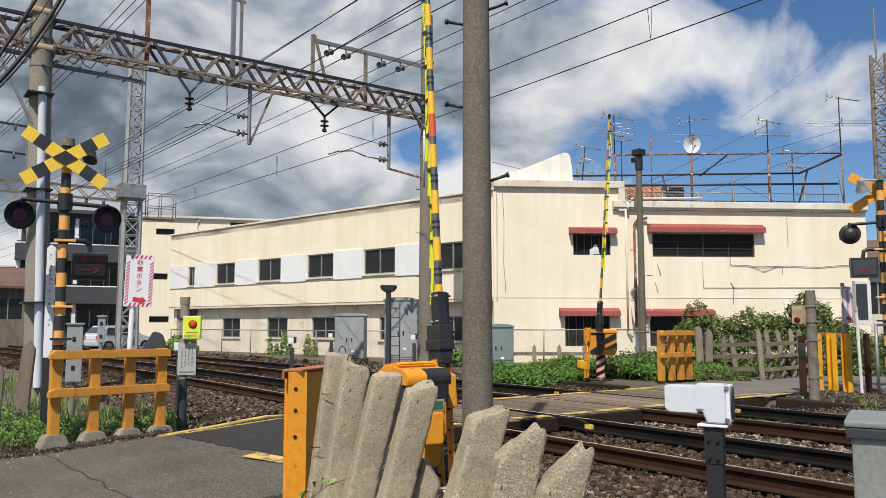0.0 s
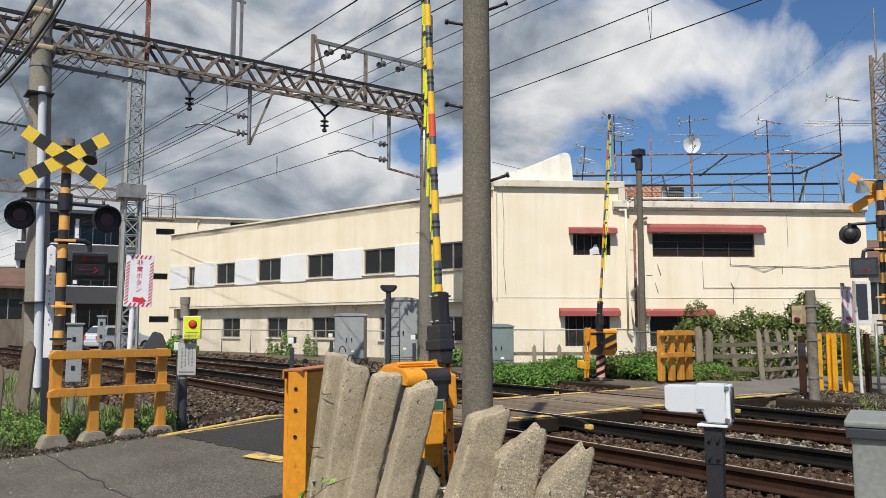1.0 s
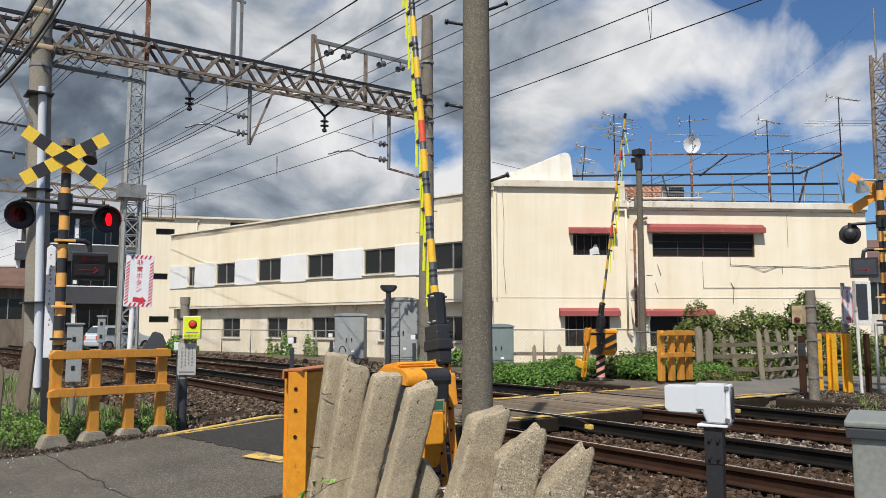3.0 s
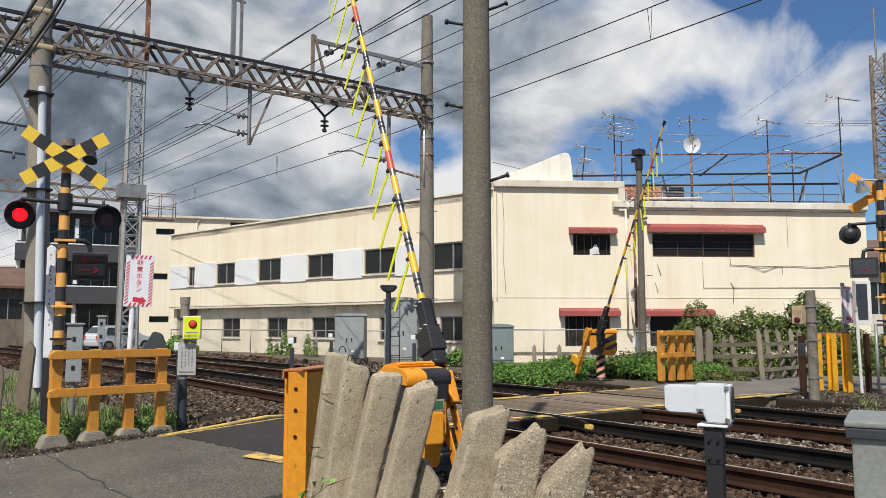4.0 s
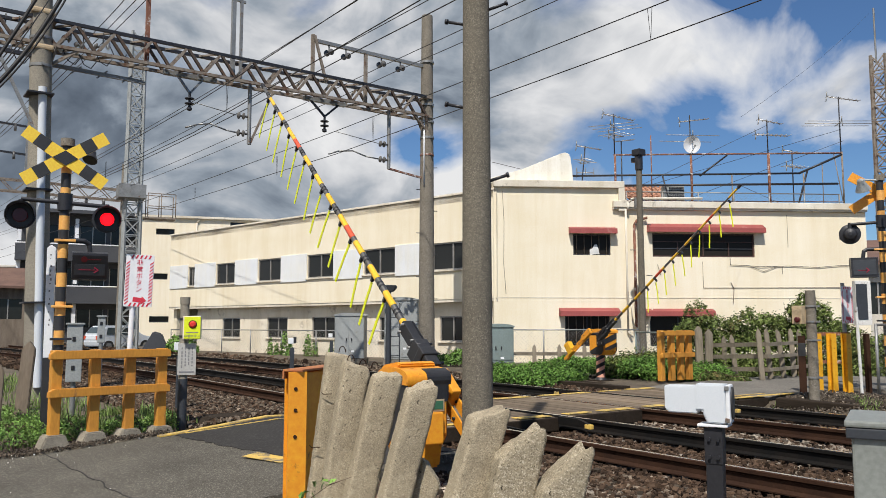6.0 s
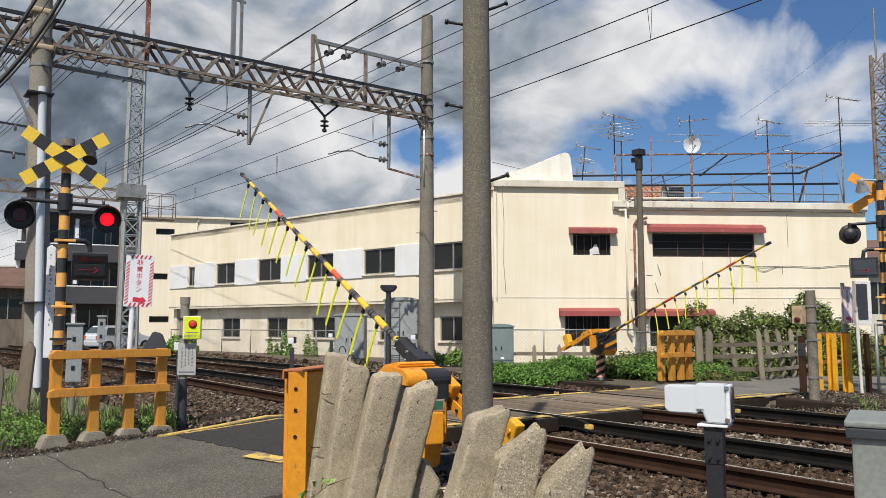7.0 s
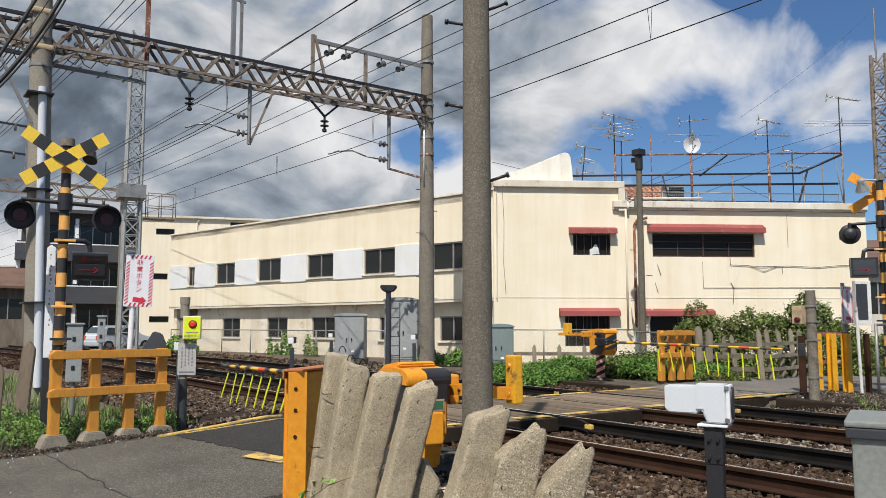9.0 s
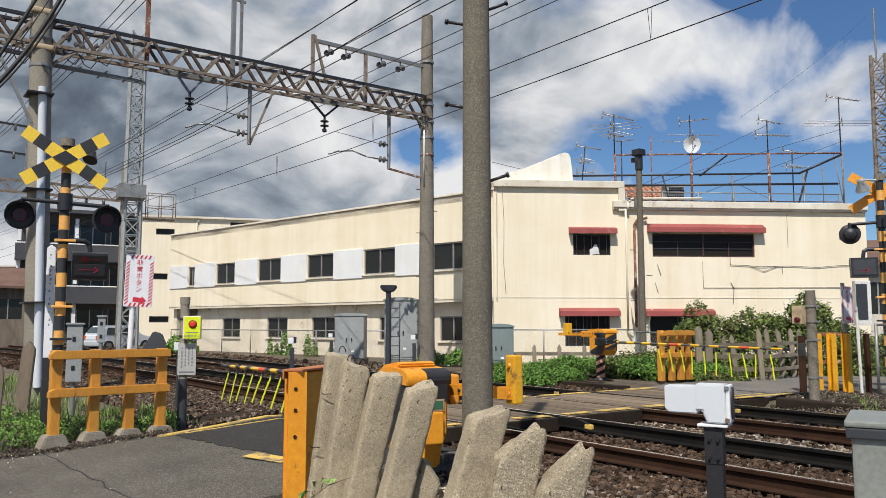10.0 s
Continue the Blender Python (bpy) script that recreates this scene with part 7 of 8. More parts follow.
mesh_fence((-38.5, 11.9, 0), (-23.6, 15.1, 0), 0.98, 2.1, "grey wire-mesh fence along the building foot", cell=0.16)
mesh_fence((-18.3, 15.2, 0), (-15.9, 19.0, 0), 1.05, 1.6, "grey wire-mesh fence before the building")
mesh_fence((-14.6, 17.2, 0), (-11.7, 15.6, 0), 1.0, 1.5, "green wire-mesh fence among weeds", rail_mat="cabinet_green")
for i in range(6):
    k = i / 5
    picket(-18.5 + 2.3 * k, 15.0 + 2.9 * k, 0.0, 0.62, 0.12, 0, 54, "short grey pointed concrete picket", group="pickets before the building")
bm = B()
bar(bm, (-18.6, 14.95, 0.34), (-16.1, 18.0, 0.34), 0.05, 0.1)
solid("picket_rail", bm, M["wood_grey"], "grey rail behind the short pickets", "fence rail")

# weeds and bushes on the far side
ivy = [((-1.6 + 0.62 * i, 0.25 * math.sin(i * 1.7) + 0.2, 0.12 + 0.08 * math.sin(i * 2.3)), (0.65, 0.6, 0.36)) for i in range(2, 9)]
ivy += [((c[0] - 0.3, c[1] - 1.0 - 0.15 * k, c[2] - 0.1), (0.6, 0.5, 0.32)) for k, (c, r) in enumerate(ivy[:3])] + [((c[0] - 0.5, c[1] - 1.5 - 0.25 * k, c[2] - 0.18), (0.6, 0.4, 0.3)) for k, (c, r) in enumerate(ivy[:3])]
BANK = pose(-14.0, 13.7, -0.03, 0, 0, 18)
ivy += [(tuple(BANK.inverted() @ Vector((x, y, 0.0))), (0.45, 0.34, 0.3)) for x, y in ((-15.2, 12.8), (-14.6, 12.7), (-14.0, 12.6), (-13.4, 12.6), (-12.95, 12.75))]
bush("weed_bank", BANK, ivy, 40000, 0.032, "leaf_bank", "low bank of bright green weeds", 41)
bm = B()
box(bm, (0, 0, 0), (1.9, 0.26, 0.16), bevel=0.012)
solid("timber_baulk", bm, M["old_timber"], "dark timber baulk before the barrier's foot", "baulk", at=pose(-11.75, 12.42, -0.1, 0, 0, -2))
bush("weed_bank", pose(-11.6, 14.35, 0, 0, 0, 25), [((-1.0, 0.5, 0.1), (0.7, 0.5, 0.36)), ((-0.2, 0.7, 0.15), (0.6, 0.5, 0.42)), ((0.6, 0.5, 0.0), (0.5, 0.4, 0.2)), ((1.2, 0.0, 0.0), (0.4, 0.25, 0.24)), ((1.7, -0.1, 0.0), (0.3, 0.2, 0.16))], 9000, 0.036, "leaf_dark", "green weeds behind the barrier", 42)
hg = random.Random(17)
# crests of the hedge along its length: (x, height)
CREST = ((-3.4, 0.35), (-2.6, 0.5), (-2.05, 1.1), (-1.5, 1.9), (-1.15, 1.5), (-0.7, 1.45), (-0.3, 1.68), (0.2, 1.55), (0.7, 1.9), (1.05, 2.08), (1.45, 1.75), (1.8, 1.4), (2.4, 1.05), (3.1, 0.9))


def crest(x):
    for (a, za), (b, zb) in zip(CREST, CREST[1:]):
        if x <= b:
            return za + (zb - za) * (x - a) / (b - a)
    return 0.8


hedge = []
for k in range(46):
    cx = -3.3 + 6.4 * k / 45
    top = crest(cx)
    hedge.append(((cx, hg.uniform(0.0, 0.3), top * 0.42), (0.3, 0.4, top * 0.42)))
    hedge.append(((cx, hg.uniform(-0.1, 0.2), 0.05), (0.45, 0.4, 0.55)))
    hedge.append(((cx + hg.uniform(-0.1, 0.1), hg.uniform(-0.25, 0.35), top * hg.uniform(0.7, 0.84)), (hg.uniform(0.12, 0.26), 0.22, top * 0.16)))
hd = bush("hedge", pose(-10.7, 17.2, 0.0, 0, 0, 48), hedge, 62000, 0.036, "leaf_dark", "overgrown reddish-green hedge with small white blossoms", 43, 600)
part("sprays", leaf_mesh("sprays", [(c, tuple(v * 1.35 for v in r)) for c, r in hedge], 7000, 0.032, "leaf_dark", 47), None, hd)
vine = [((x, 0.08, 0.05), (w, 0.1, h)) for x, w, h in ((0.0, 0.16, 0.75), (0.45, 0.13, 0.5), (0.95, 0.24, 1.0), (1.35, 0.13, 0.55), (2.45, 0.22, 0.95), (2.9, 0.14, 0.6), (3.9, 0.16, 0.5), (5.1, 0.16, 0.8))]
bush("climbing_plant", pose(-30.76, 13.5, 0, 0, 0, 12.1), vine, 1500, 0.055, "leaf", "green climbing plant on the wire fence", 44)
bush("weed_clump", pose(-19.4, 13.6, 0, 0, 0, 50), [((0.1, 0, 0.1), (0.5, 0.3, 0.35)), ((0.9, 0, 0.1), (0.5, 0.3, 0.4)), ((1.5, 0.1, 0.15), (0.3, 0.3, 0.6))], 2600, 0.05, "leaf", "green weeds round a concrete pole", 45)
bush("weed_clump", pose(-36.5, 11.6, 0), [((0, 0, 0.1), (0.7, 0.5, 0.7)), ((1.2, 0.1, 0.1), (0.6, 0.4, 0.5))], 1200, 0.08, "leaf", "green weeds beside the track", 46)

timber_fence(pose(-10.8, 13.5, -0.09, 0, 0, 88), 0.9, (0.0, 0.32, 0.61, 0.88), 1.17, "orange painted timber guard fence beside the crossing", False)
steel_guard(pose(-7.79, 14.16, 0.0, 0, 0, 54), 3, 0.27, 1.04, "yellow steel guard posts with rusty rails", "yellow_steel", holes=False, twist=22, size=0.115)
bm = B()
h_post(bm, 0, 0, 1.0, 0.12)
post = solid("rusty_post", bm, M["rust"], "rusty brown steel post with a black band", "post", at=pose(-7.74, 13.56, 0.0, 0, 0, 30))
bm = B()
box(bm, (0, 0, 0.76), (0.126, 0.136, 0.24), bevel=0.01)
part("band", bm, M["black"], post)
picket(-11.48, 15.74, 0.0, 1.17, 0.17, -1, 54, "stout weathered gate stake beside the guard fence")
picket(-11.25, 15.75, 0.0, 1.1, 0.17, 1, 54, "stout weathered gate stake beside the guard fence")
for i, (x, y, h, lean) in enumerate(((-11.2, 16.3, 0.95, -1), (-10.85, 16.2, 0.98, -5), (-9.75, 15.5, 1.12, -3), (-9.86, 16.0, 1.12, -4), (-9.85, 16.5, 1.1, -6), (-9.9, 17.0, 1.12, -3), (-10.05, 17.5, 1.1, 0), (-10.1, 18.0, 1.05, 1), (-9.9, 18.5, 1.0, 1), (-9.75, 18.8, 0.98, 0))):
    picket(x, y, 0.0, h, 0.108, lean, 54, "grey weathered pointed picket beside the lane", group="pickets beside the lane")
for z in (0.22, 0.5, 0.76):
    bm = B()
    bar(bm, (-11.4, 16.0, z - 0.04), (-9.66, 15.62, z + 0.03), 0.05, 0.09)
    bar(bm, (-9.68, 15.6, z + 0.02), (-9.8, 18.8, z + 0.08), 0.05, 0.07)
    solid("fence_rail", bm, M["wood_grey"], "grey weathered timber fence rail", "fence rail", group="rails beside the lane")

# short concrete post with lamp box, far signal furniture
p = concrete_pole(pose(-6.95, 12.5, 0.0), 1.76, 0.083, 0.078, "short concrete post with a cream lamp box", name="bollard_post")
for z in (0.35, 0.95, 1.25, 1.5):
    pole_band(p, z, 0.08, h=0.03)
bm = B()
box(bm, (-0.14, -0.12, 1.36), (0.17, 0.14, 0.3), bevel=0.01)
lb = part("lamp_box", bm, M["tan_box"], p, "cream metal box", at=pose(0, 0, 0, 0, 0, 0))
bm = B()
lathe(bm, [(0.045, 0), (0.045, 0.05), (0.03, 0.06)], 14, Matrix.Translation((-0.12, -0.19, 1.28)) @ Matrix.Rotation(radians(90), 4, "X"))
part("red_lamp", bm, M["lens_dark"], lb)
sign_board(pose(-7.55, 14.86, 0.0, 0, 0, 84), 1.57, 1.98, "small white sign with red hatched border, seen edge-on", "galv")
bm = B()
rod(bm, (0, 0, -0.2), (-0.03, -0.015, 1.5), 0.025, n=12)
solid("white_post", bm, M["flaked"], "thin white post with flaking paint", "post", at=pose(-6.74, 13.63, 0.0))
for k, (x, y, l, a) in enumerate(((-6.75, 12.28, 1.3, 12), (-5.9, 12.75, 1.5, 20), (-6.2, 13.2, 1.1, 60))):
    bm = B()
    box(bm, (0, 0, 0), (l, 0.22, 0.16), bevel=0.02)
    solid("timber_edge", bm, M["old_timber"], "dark weathered timber edging in the earth", "timber", at=pose(x, y, -0.085, 1, 2, a))
stones("verge_gravel", 5000, bed(-7.5, -3.6, 11.75, 13.9), 0.018, M["earth_lump"], "dark clods and gravel on the verge beside the lane", 14)
stones("verge_gravel", 700, bed(-7.4, -3.6, 11.8, 13.7), 0.015, M["stone_pale"], "pale gravel on the verge beside the lane", 15)
blades("grass", patch(-7.5, -5.9, 12.0, 13.2, 0.1), 900, 0.12, "grass", "thin grass on the verge beside the lane", 24)
mesh_fence((-6.5, 13.7, 0.1), (-2.5, 15.6, 0.1), 1.1, 0.9, "grey wire fence with barbed strands", rail_mat="galv")
panel = thing("control_box", pose(-6.86, 14.04, 0.0, 0, 0, 54), "white framed box with a dark panel fixed behind the signal", "control box")
bm = B()
box(bm, (0.03, 0.08, 1.58), (0.27, 0.12, 0.78), bevel=0.012)
part("case", bm, M["flaked"], panel)
bm = B()
box(bm, (-0.005, 0.015, 1.6), (0.195, 0.012, 0.62), bevel=0.004)
part("dark_face", bm, M["slate"], panel)
bm = B()
box(bm, (0.08, 0.09, 0.5), (0.07, 0.1, 1.1), bevel=0.01)
part("stand", bm, M["rust"], panel, "dark steel stand")
for x0, z0, h0 in ((0.2, 0, 3.2),):
    t = thing("signal_ladder", pose(-6.35, 14.3, 0.2, 0, 0, 54), "dark ladder beside the signal post", "ladder")
    for s in (-1, 1):
        bm = B()
        rod(bm, (s * 0.15, 0, -0.2), (s * 0.15, 0, h0), 0.018, n=8)
        part("ladder_rail", bm, M["dark_metal"], t)
    for i in range(10):
        bm = B()
        rod(bm, (-0.15, 0, 0.25 + 0.3 * i), (0.15, 0, 0.25 + 0.3 * i), 0.013, n=8)
        part("rung", bm, M["dark_metal"], t)
lattice_tower(pose(-18.6, 40.9, 0, 0, 0, 20), 14.8, 0.8, "slim rusty steel lattice mast behind the building", "truss")
wire([(-18.75, 41.0, 14.5), (-18.75, 41.0, 17.4)], 0.05, "mast_pole", "thin pale mast pole", "galv")

# ---- on the roof of the front building ----


def roof_pipe(a, b, r, mat):
    bm = B()
    rod(bm, (0, 0, 0), Vector(b) - Vector(a), r, n=8)
    return part("pipe", bm, M[mat], roof_frame, at=Matrix.Translation(a))


roof_frame = thing("roof_frame", pose(*CORNER, 0, 0, 0, 238.5), "rusty pipe frame with dark rails on the flat roof", "roof frame")
Y0 = -0.7
for s, z0, z1, r, mat in ((4.3, 5.2, 7.05, 0.04, "rusty"), (5.58, 5.2, 7.75, 0.022, "rusty"), (7.0, 5.2, 7.2, 0.045, "rusty"), (9.8, 5.2, 7.2, 0.05, "rusty"), (12.5, 5.2, 7.3, 0.03, "truss"), (8.45, 5.2, 6.4, 0.025, "truss"), (11.05, 5.2, 6.5, 0.025, "truss"), (11.75, 5.2, 6.9, 0.016, "truss")):
    roof_pipe((-s, Y0, z0), (-s, Y0, z1), r, mat)
roof_pipe((-4.25, Y0, 7.04), (-12.5, Y0, 7.25), 0.03, "rusty")
roof_pipe((-2.7, Y0, 6.28), (-10.9, Y0, 6.5), 0.035, "dark_metal")
roof_pipe((-10.9, Y0, 6.5), (-12.5, Y0, 7.2), 0.04, "dark_metal")
roof_pipe((-4.5, Y0, 5.97), (-12.3, Y0, 6.15), 0.04, "dark_metal")
roof_pipe((-8.3, Y0, 7.1), (-7.3, Y0, 6.35), 0.03, "dark_metal")
roof_pipe((-6.25, Y0, 5.2), (-5.95, Y0, 6.4), 0.03, "dark_metal")
roof_pipe((-10.8, Y0, 5.3), (-11.2, Y0, 6.6), 0.035, "dark_metal")
roof_pipe((-4.5, Y0, 5.45), (-12.5, Y0, 5.5), 0.018, "rusty")
roof_pipe((-12.5, Y0, 5.3), (-12.2, Y0, 7.2), 0.016, "truss")
mesh_part = mesh_fence((0, 0, 0), (7.6, 0, 0), 0.45, 1.3, "wire-mesh guard along the roof edge", cell=0.1)
mesh_part.matrix_basis = pose(*CORNER, 5.28, 0, 0, 58.5) @ pose(4.6, 0.5, 0)


def antenna(at, h, arms, label, dish=0.0):
    """A mast with yagi aerials: arms of (height, length, elements, turn, element length)."""
    t = thing("roof_antenna", at, label, "antenna")
    bm = B()
    rod(bm, (0, 0, 0), (0, 0, h), 0.022, n=8)
    part("mast", bm, M["dark_metal"], t)
    for z, ln, n, turn, el in arms:
        m = Matrix.Translation((0, 0, z)) @ Matrix.Rotation(radians(turn), 4, "Z") @ Matrix.Rotation(radians(9 * math.sin(z * 7 + h)), 4, "Y")
        bm = B()
        rod(bm, m @ Vector((-ln * 0.65, 0, 0)), m @ Vector((ln * 0.35, 0, 0)), 0.018, n=6)
        arm = part("boom", bm, M["alu"], t)
        for i in range(n):
            x = -ln * 0.65 + ln * i / max(1, n - 1)
            bm = B()
            rod(bm, m @ Vector((x, -el / 2, 0.01)), m @ Vector((x, el / 2, 0.01)), 0.012, n=6)
            part("element", bm, M["alu"], arm)
        bm = B()
        rod(bm, m @ Vector((ln * 0.35, 0, 0)), m @ Vector((ln * 0.38, 0, 0.18)), 0.018, n=6)
        rod(bm, m @ Vector((ln * 0.35, 0, 0)), m @ Vector((ln * 0.38, 0, -0.18)), 0.018, n=6)
        part("reflector", bm, M["galv"], arm)
    if dish:
        bm = B()
        n = 10
        lathe(bm, [(0.02, 0.085)] + [(dish * i / n, 0.085 - 0.1 * (i / n) ** 2) for i in range(1, n + 1)] + [(dish, -0.03), (0.02, 0.06)], 28, Matrix.Translation((0, 0.13, h * 0.45)) @ Matrix.Rotation(radians(78), 4, "X"))
        bmesh.ops.recalc_face_normals(bm, faces=bm.faces)
        d = part("dish", bm, M["white"], t, "round white satellite dish")
        bm = B()
        rod(bm, (0, 0.1, h * 0.45 - 0.25), (0, 0.42, h * 0.45 - 0.12), 0.012, n=6)
        box(bm, (0, 0.42, h * 0.45 - 0.1), (0.05, 0.07, 0.05))
        part("feed_arm", bm, M["galv"], t)
    return t


WING = pose(*CORNER, 0, 0, 0, 238.5)
antenna(WING @ pose(-3.45, -2.2, 5.7) @ pose(0, 0, 0, 0, -6, 0), 2.0, ((1.95, 0.95, 8, 10, 0.25), (1.45, 0.5, 4, 40, 0.7), (1.0, 0.6, 3, -15, 1.5), (0.25, 0.9, 6, 0, 0.2)), "tilted metal roof aerial with several arms")
antenna(WING @ pose(-4.3, -0.75, 7.0), 1.5, ((1.42, 1.15, 9, 10, 0.25), (1.05, 1.3, 3, 60, 1.6), (0.75, 0.9, 4, 40, 0.9)), "tall roof aerial on a pipe")
antenna(WING @ pose(-4.75, -1.4, 5.2), 2.5, ((2.5, 0.75, 6, 5, 0.2),), "thin roof aerial on a single mast")
antenna(WING @ pose(-7.0, -0.72, 6.55), 1.95, ((1.75, 1.1, 7, 8, 0.2), (1.15, 0.7, 2, 90, 1.9)), "roof aerial pole with a white satellite dish", 0.305)
antenna(WING @ pose(-9.8, -0.72, 7.1), 1.3, ((1.25, 0.95, 5, 12, 0.25), (0.75, 1.4, 8, 15, 0.35)), "roof aerial with short rods")
antenna(WING @ pose(-11.1, -1.5, 5.4), 2.1, ((2.05, 1.0, 5, 5, 0.2), (1.5, 0.9, 5, 25, 0.5)), "crooked pale roof aerial")
antenna(WING @ pose(-12.5, -0.75, 7.2), 2.1, ((2.05, 1.2, 9, 0, 0.2), (1.15, 0.5, 3, 85, 2.4)), "tall roof aerial with a long mast")
# guy lines and cables on the roof
for a, b in (((-9.8, -0.7, 8.2), (-5.0, -0.7, 5.9)), ((-12.5, -0.7, 8.1), (-5.5, -0.7, 6.0)), ((-12.6, -0.7, 7.7), (-7.0, -0.7, 5.6)), ((-8.6, -0.7, 6.1), (-10.2, -0.7, 5.4)), ((-2.8, -1.2, 6.2), (0.0, -0.6, 6.7))):
    wire([WING @ Vector(a), WING @ Vector(b)], 0.008, "guy_wire", "thin cable over the roof")


def tile_roof():
    t = thing("tiled_roof", WING @ pose(-6.3, -2.9, 5.75), "terracotta tiled roof behind the parapet", "roof")
    w, x0 = 2.8, 2.0
    cols, rows = int(w / 0.2), 6
    bm = B()
    prism(bm, [(0, 0), (0.1, 0), (-1.25, 0.62), (-1.35, 0.6)], w, Matrix.Translation((x0 - w / 2, 0.9, 0)) @ Matrix.Rotation(radians(90), 4, "Z"))
    part("roof_bed", bm, M["roof_tile"], t)
    bm = B()
    rod(bm, (0, 0, 0), (0, -0.24, 0.11), 0.085, 0.075, 10)
    me = mesh_of("tile", bm, M["roof_tile"])
    for i in range(cols):
        for j in range(rows):
            part("tile", me, None, t, at=pose(x0 - 0.1 - 0.2 * i, 0.95 - 0.21 * j, 0.01 + 0.1 * j))
    return t


tile_roof()


def air_unit(at):
    t = thing("air_conditioner", at, "grey outdoor air conditioner behind wire mesh", "air conditioner")
    bm = B()
    box(bm, (0, 0, 0.3), (0.75, 0.3, 0.6), bevel=0.02)
    part("case", bm, M["cabinet"], t)
    bm = B()
    box(bm, (-0.08, 0.155, 0.3), (0.52, 0.012, 0.5))
    g = part("grille", bm, M["dark_metal"], t)
    for i in range(9):
        bm = B()
        box(bm, (-0.08, 0.166, 0.08 + 0.055 * i), (0.5, 0.008, 0.012))
        part("slat", bm, M["cabinet"], g)
    return t


air_unit(WING @ pose(-6.42, -1.0, 5.42))

# wall fittings of the front building


def on_wall(name, pts, r, mat, label=""):
    bm = B()
    for a, b in zip(pts, pts[1:]):
        rod(bm, a, b, r, n=8)
    return part(name, bm, M[mat], wing, label)


on_wall("downpipe", [(-4.38, 0.1, 5.35), (-4.38, 0.1, 1.0), (-4.5, 0.1, 0.8)], 0.035, "coping", "pale downpipe")
on_wall("downpipe", [(-5.1, 0.1, 4.75), (-4.75, 0.1, 4.66), (-4.66, 0.1, 4.5), (-4.66, 0.1, 1.1)], 0.045, "rusty", "brown downpipe")
on_wall("roof_pipe", [(-7.0, 0.15, 5.42), (-4.6, 0.15, 5.38), (-4.45, 0.15, 5.25), (-4.45, 0.15, 5.0)], 0.04, "coping")
on_wall("cable_loop", [(-4.5, 0.12, 1.9), (-4.55, 0.12, 1.2), (-4.75, 0.14, 1.0), (-5.05, 0.14, 1.2), (-5.2, 0.14, 1.75)], 0.02, "coping")
on_wall("wall_cable", [(-7.95, 0.03, 3.46), (-7.95, 0.03, 3.2), (-8.5, 0.03, 3.18), (-9.0, 0.03, 3.14), (-10.0, 0.03, 3.17), (-11.0, 0.03, 3.13), (-11.8, 0.03, 3.2), (-12.6, 0.03, 3.2)], 0.009, "dark_metal", "black cable along the wall")
on_wall("wall_cable", [(-8.6, 0.03, 3.18), (-9.1, 0.03, 2.98), (-9.6, 0.03, 3.16)], 0.007, "dark_metal")
on_wall("wall_cable", [(-9.75, 0.03, 3.16), (-9.75, 0.03, 2.9)], 0.008, "dark_metal")
on_wall("wall_conduit", [(-7.0, 0.02, 3.3), (-7.0, 0.02, 2.42), (-12.5, 0.02, 2.46)], 0.008, "truss", "thin grey conduit")
on_wall("stain_pipe", [(-7.95, 0.03, 2.6), (-8.05, 0.03, 2.4), (-8.0, 0.03, 1.9)], 0.014, "truss")
on_wall("wall_cable", [(-0.25, 0.02, 5.6), (-0.3, 0.02, 4.6), (-0.28, 0.02, 3.2), (-0.35, 0.02, 2.2)], 0.008, "truss")
for s, z in ((5.45, 3.2), (5.35, 2.6)):
    on_wall("wall_cable", [(-s, 0.02, z), (-s - 0.1, 0.02, z - 0.35)], 0.01, "truss")
bm = B()
prism(bm, [(-0.16, -0.17), (0.02, -0.15), (0.17, -0.17), (0.15, 0.02), (0.04, 0.06), (-0.02, 0.16), (-0.11, 0.17), (-0.15, 0.0)], 0.02, None, 0.005)
part("hung_cloth", bm, M["cloth"], wing, "white cloth behind the window bars", at=pose(-3.32, -0.03, 3.68, 0, 8, 0))
on_wall("seam", [(-10.0, 0.004, 4.9), (-10.0, 0.004, 3.8)], 0.008, "truss")

# the tall pole's camera head and steps
bm = B()
box(bm, (0, 0, 6.32), (0.3, 0.3, 0.2), bevel=0.03)
box(bm, (-0.08, 0, 6.12), (0.34, 0.14, 0.14), bevel=0.02)
rod(bm, (0, 0, 5.8), (0, 0, 6.3), 0.115, n=16)
part("head_fitting", bm, M["dark_metal"], tall_pole, "dark metal fitting on the pole top")
for i in range(5):
    bm = B()
    a = radians(54 if i % 2 else 234)
    rod(bm, (0.15 * math.cos(a), 0.15 * math.sin(a), 1.9 + 0.75 * i), (0.32 * math.cos(a), 0.32 * math.sin(a), 1.9 + 0.75 * i), 0.012, n=6)
    part("step_bolt", bm, M["dark_metal"], tall_pole)
bm = B()
rod(bm, (-0.2, 0.1, 4.7), (-0.2, 0.1, 5.0), 0.08, n=10)
part("bracket", bm, M["galv"], tall_pole)

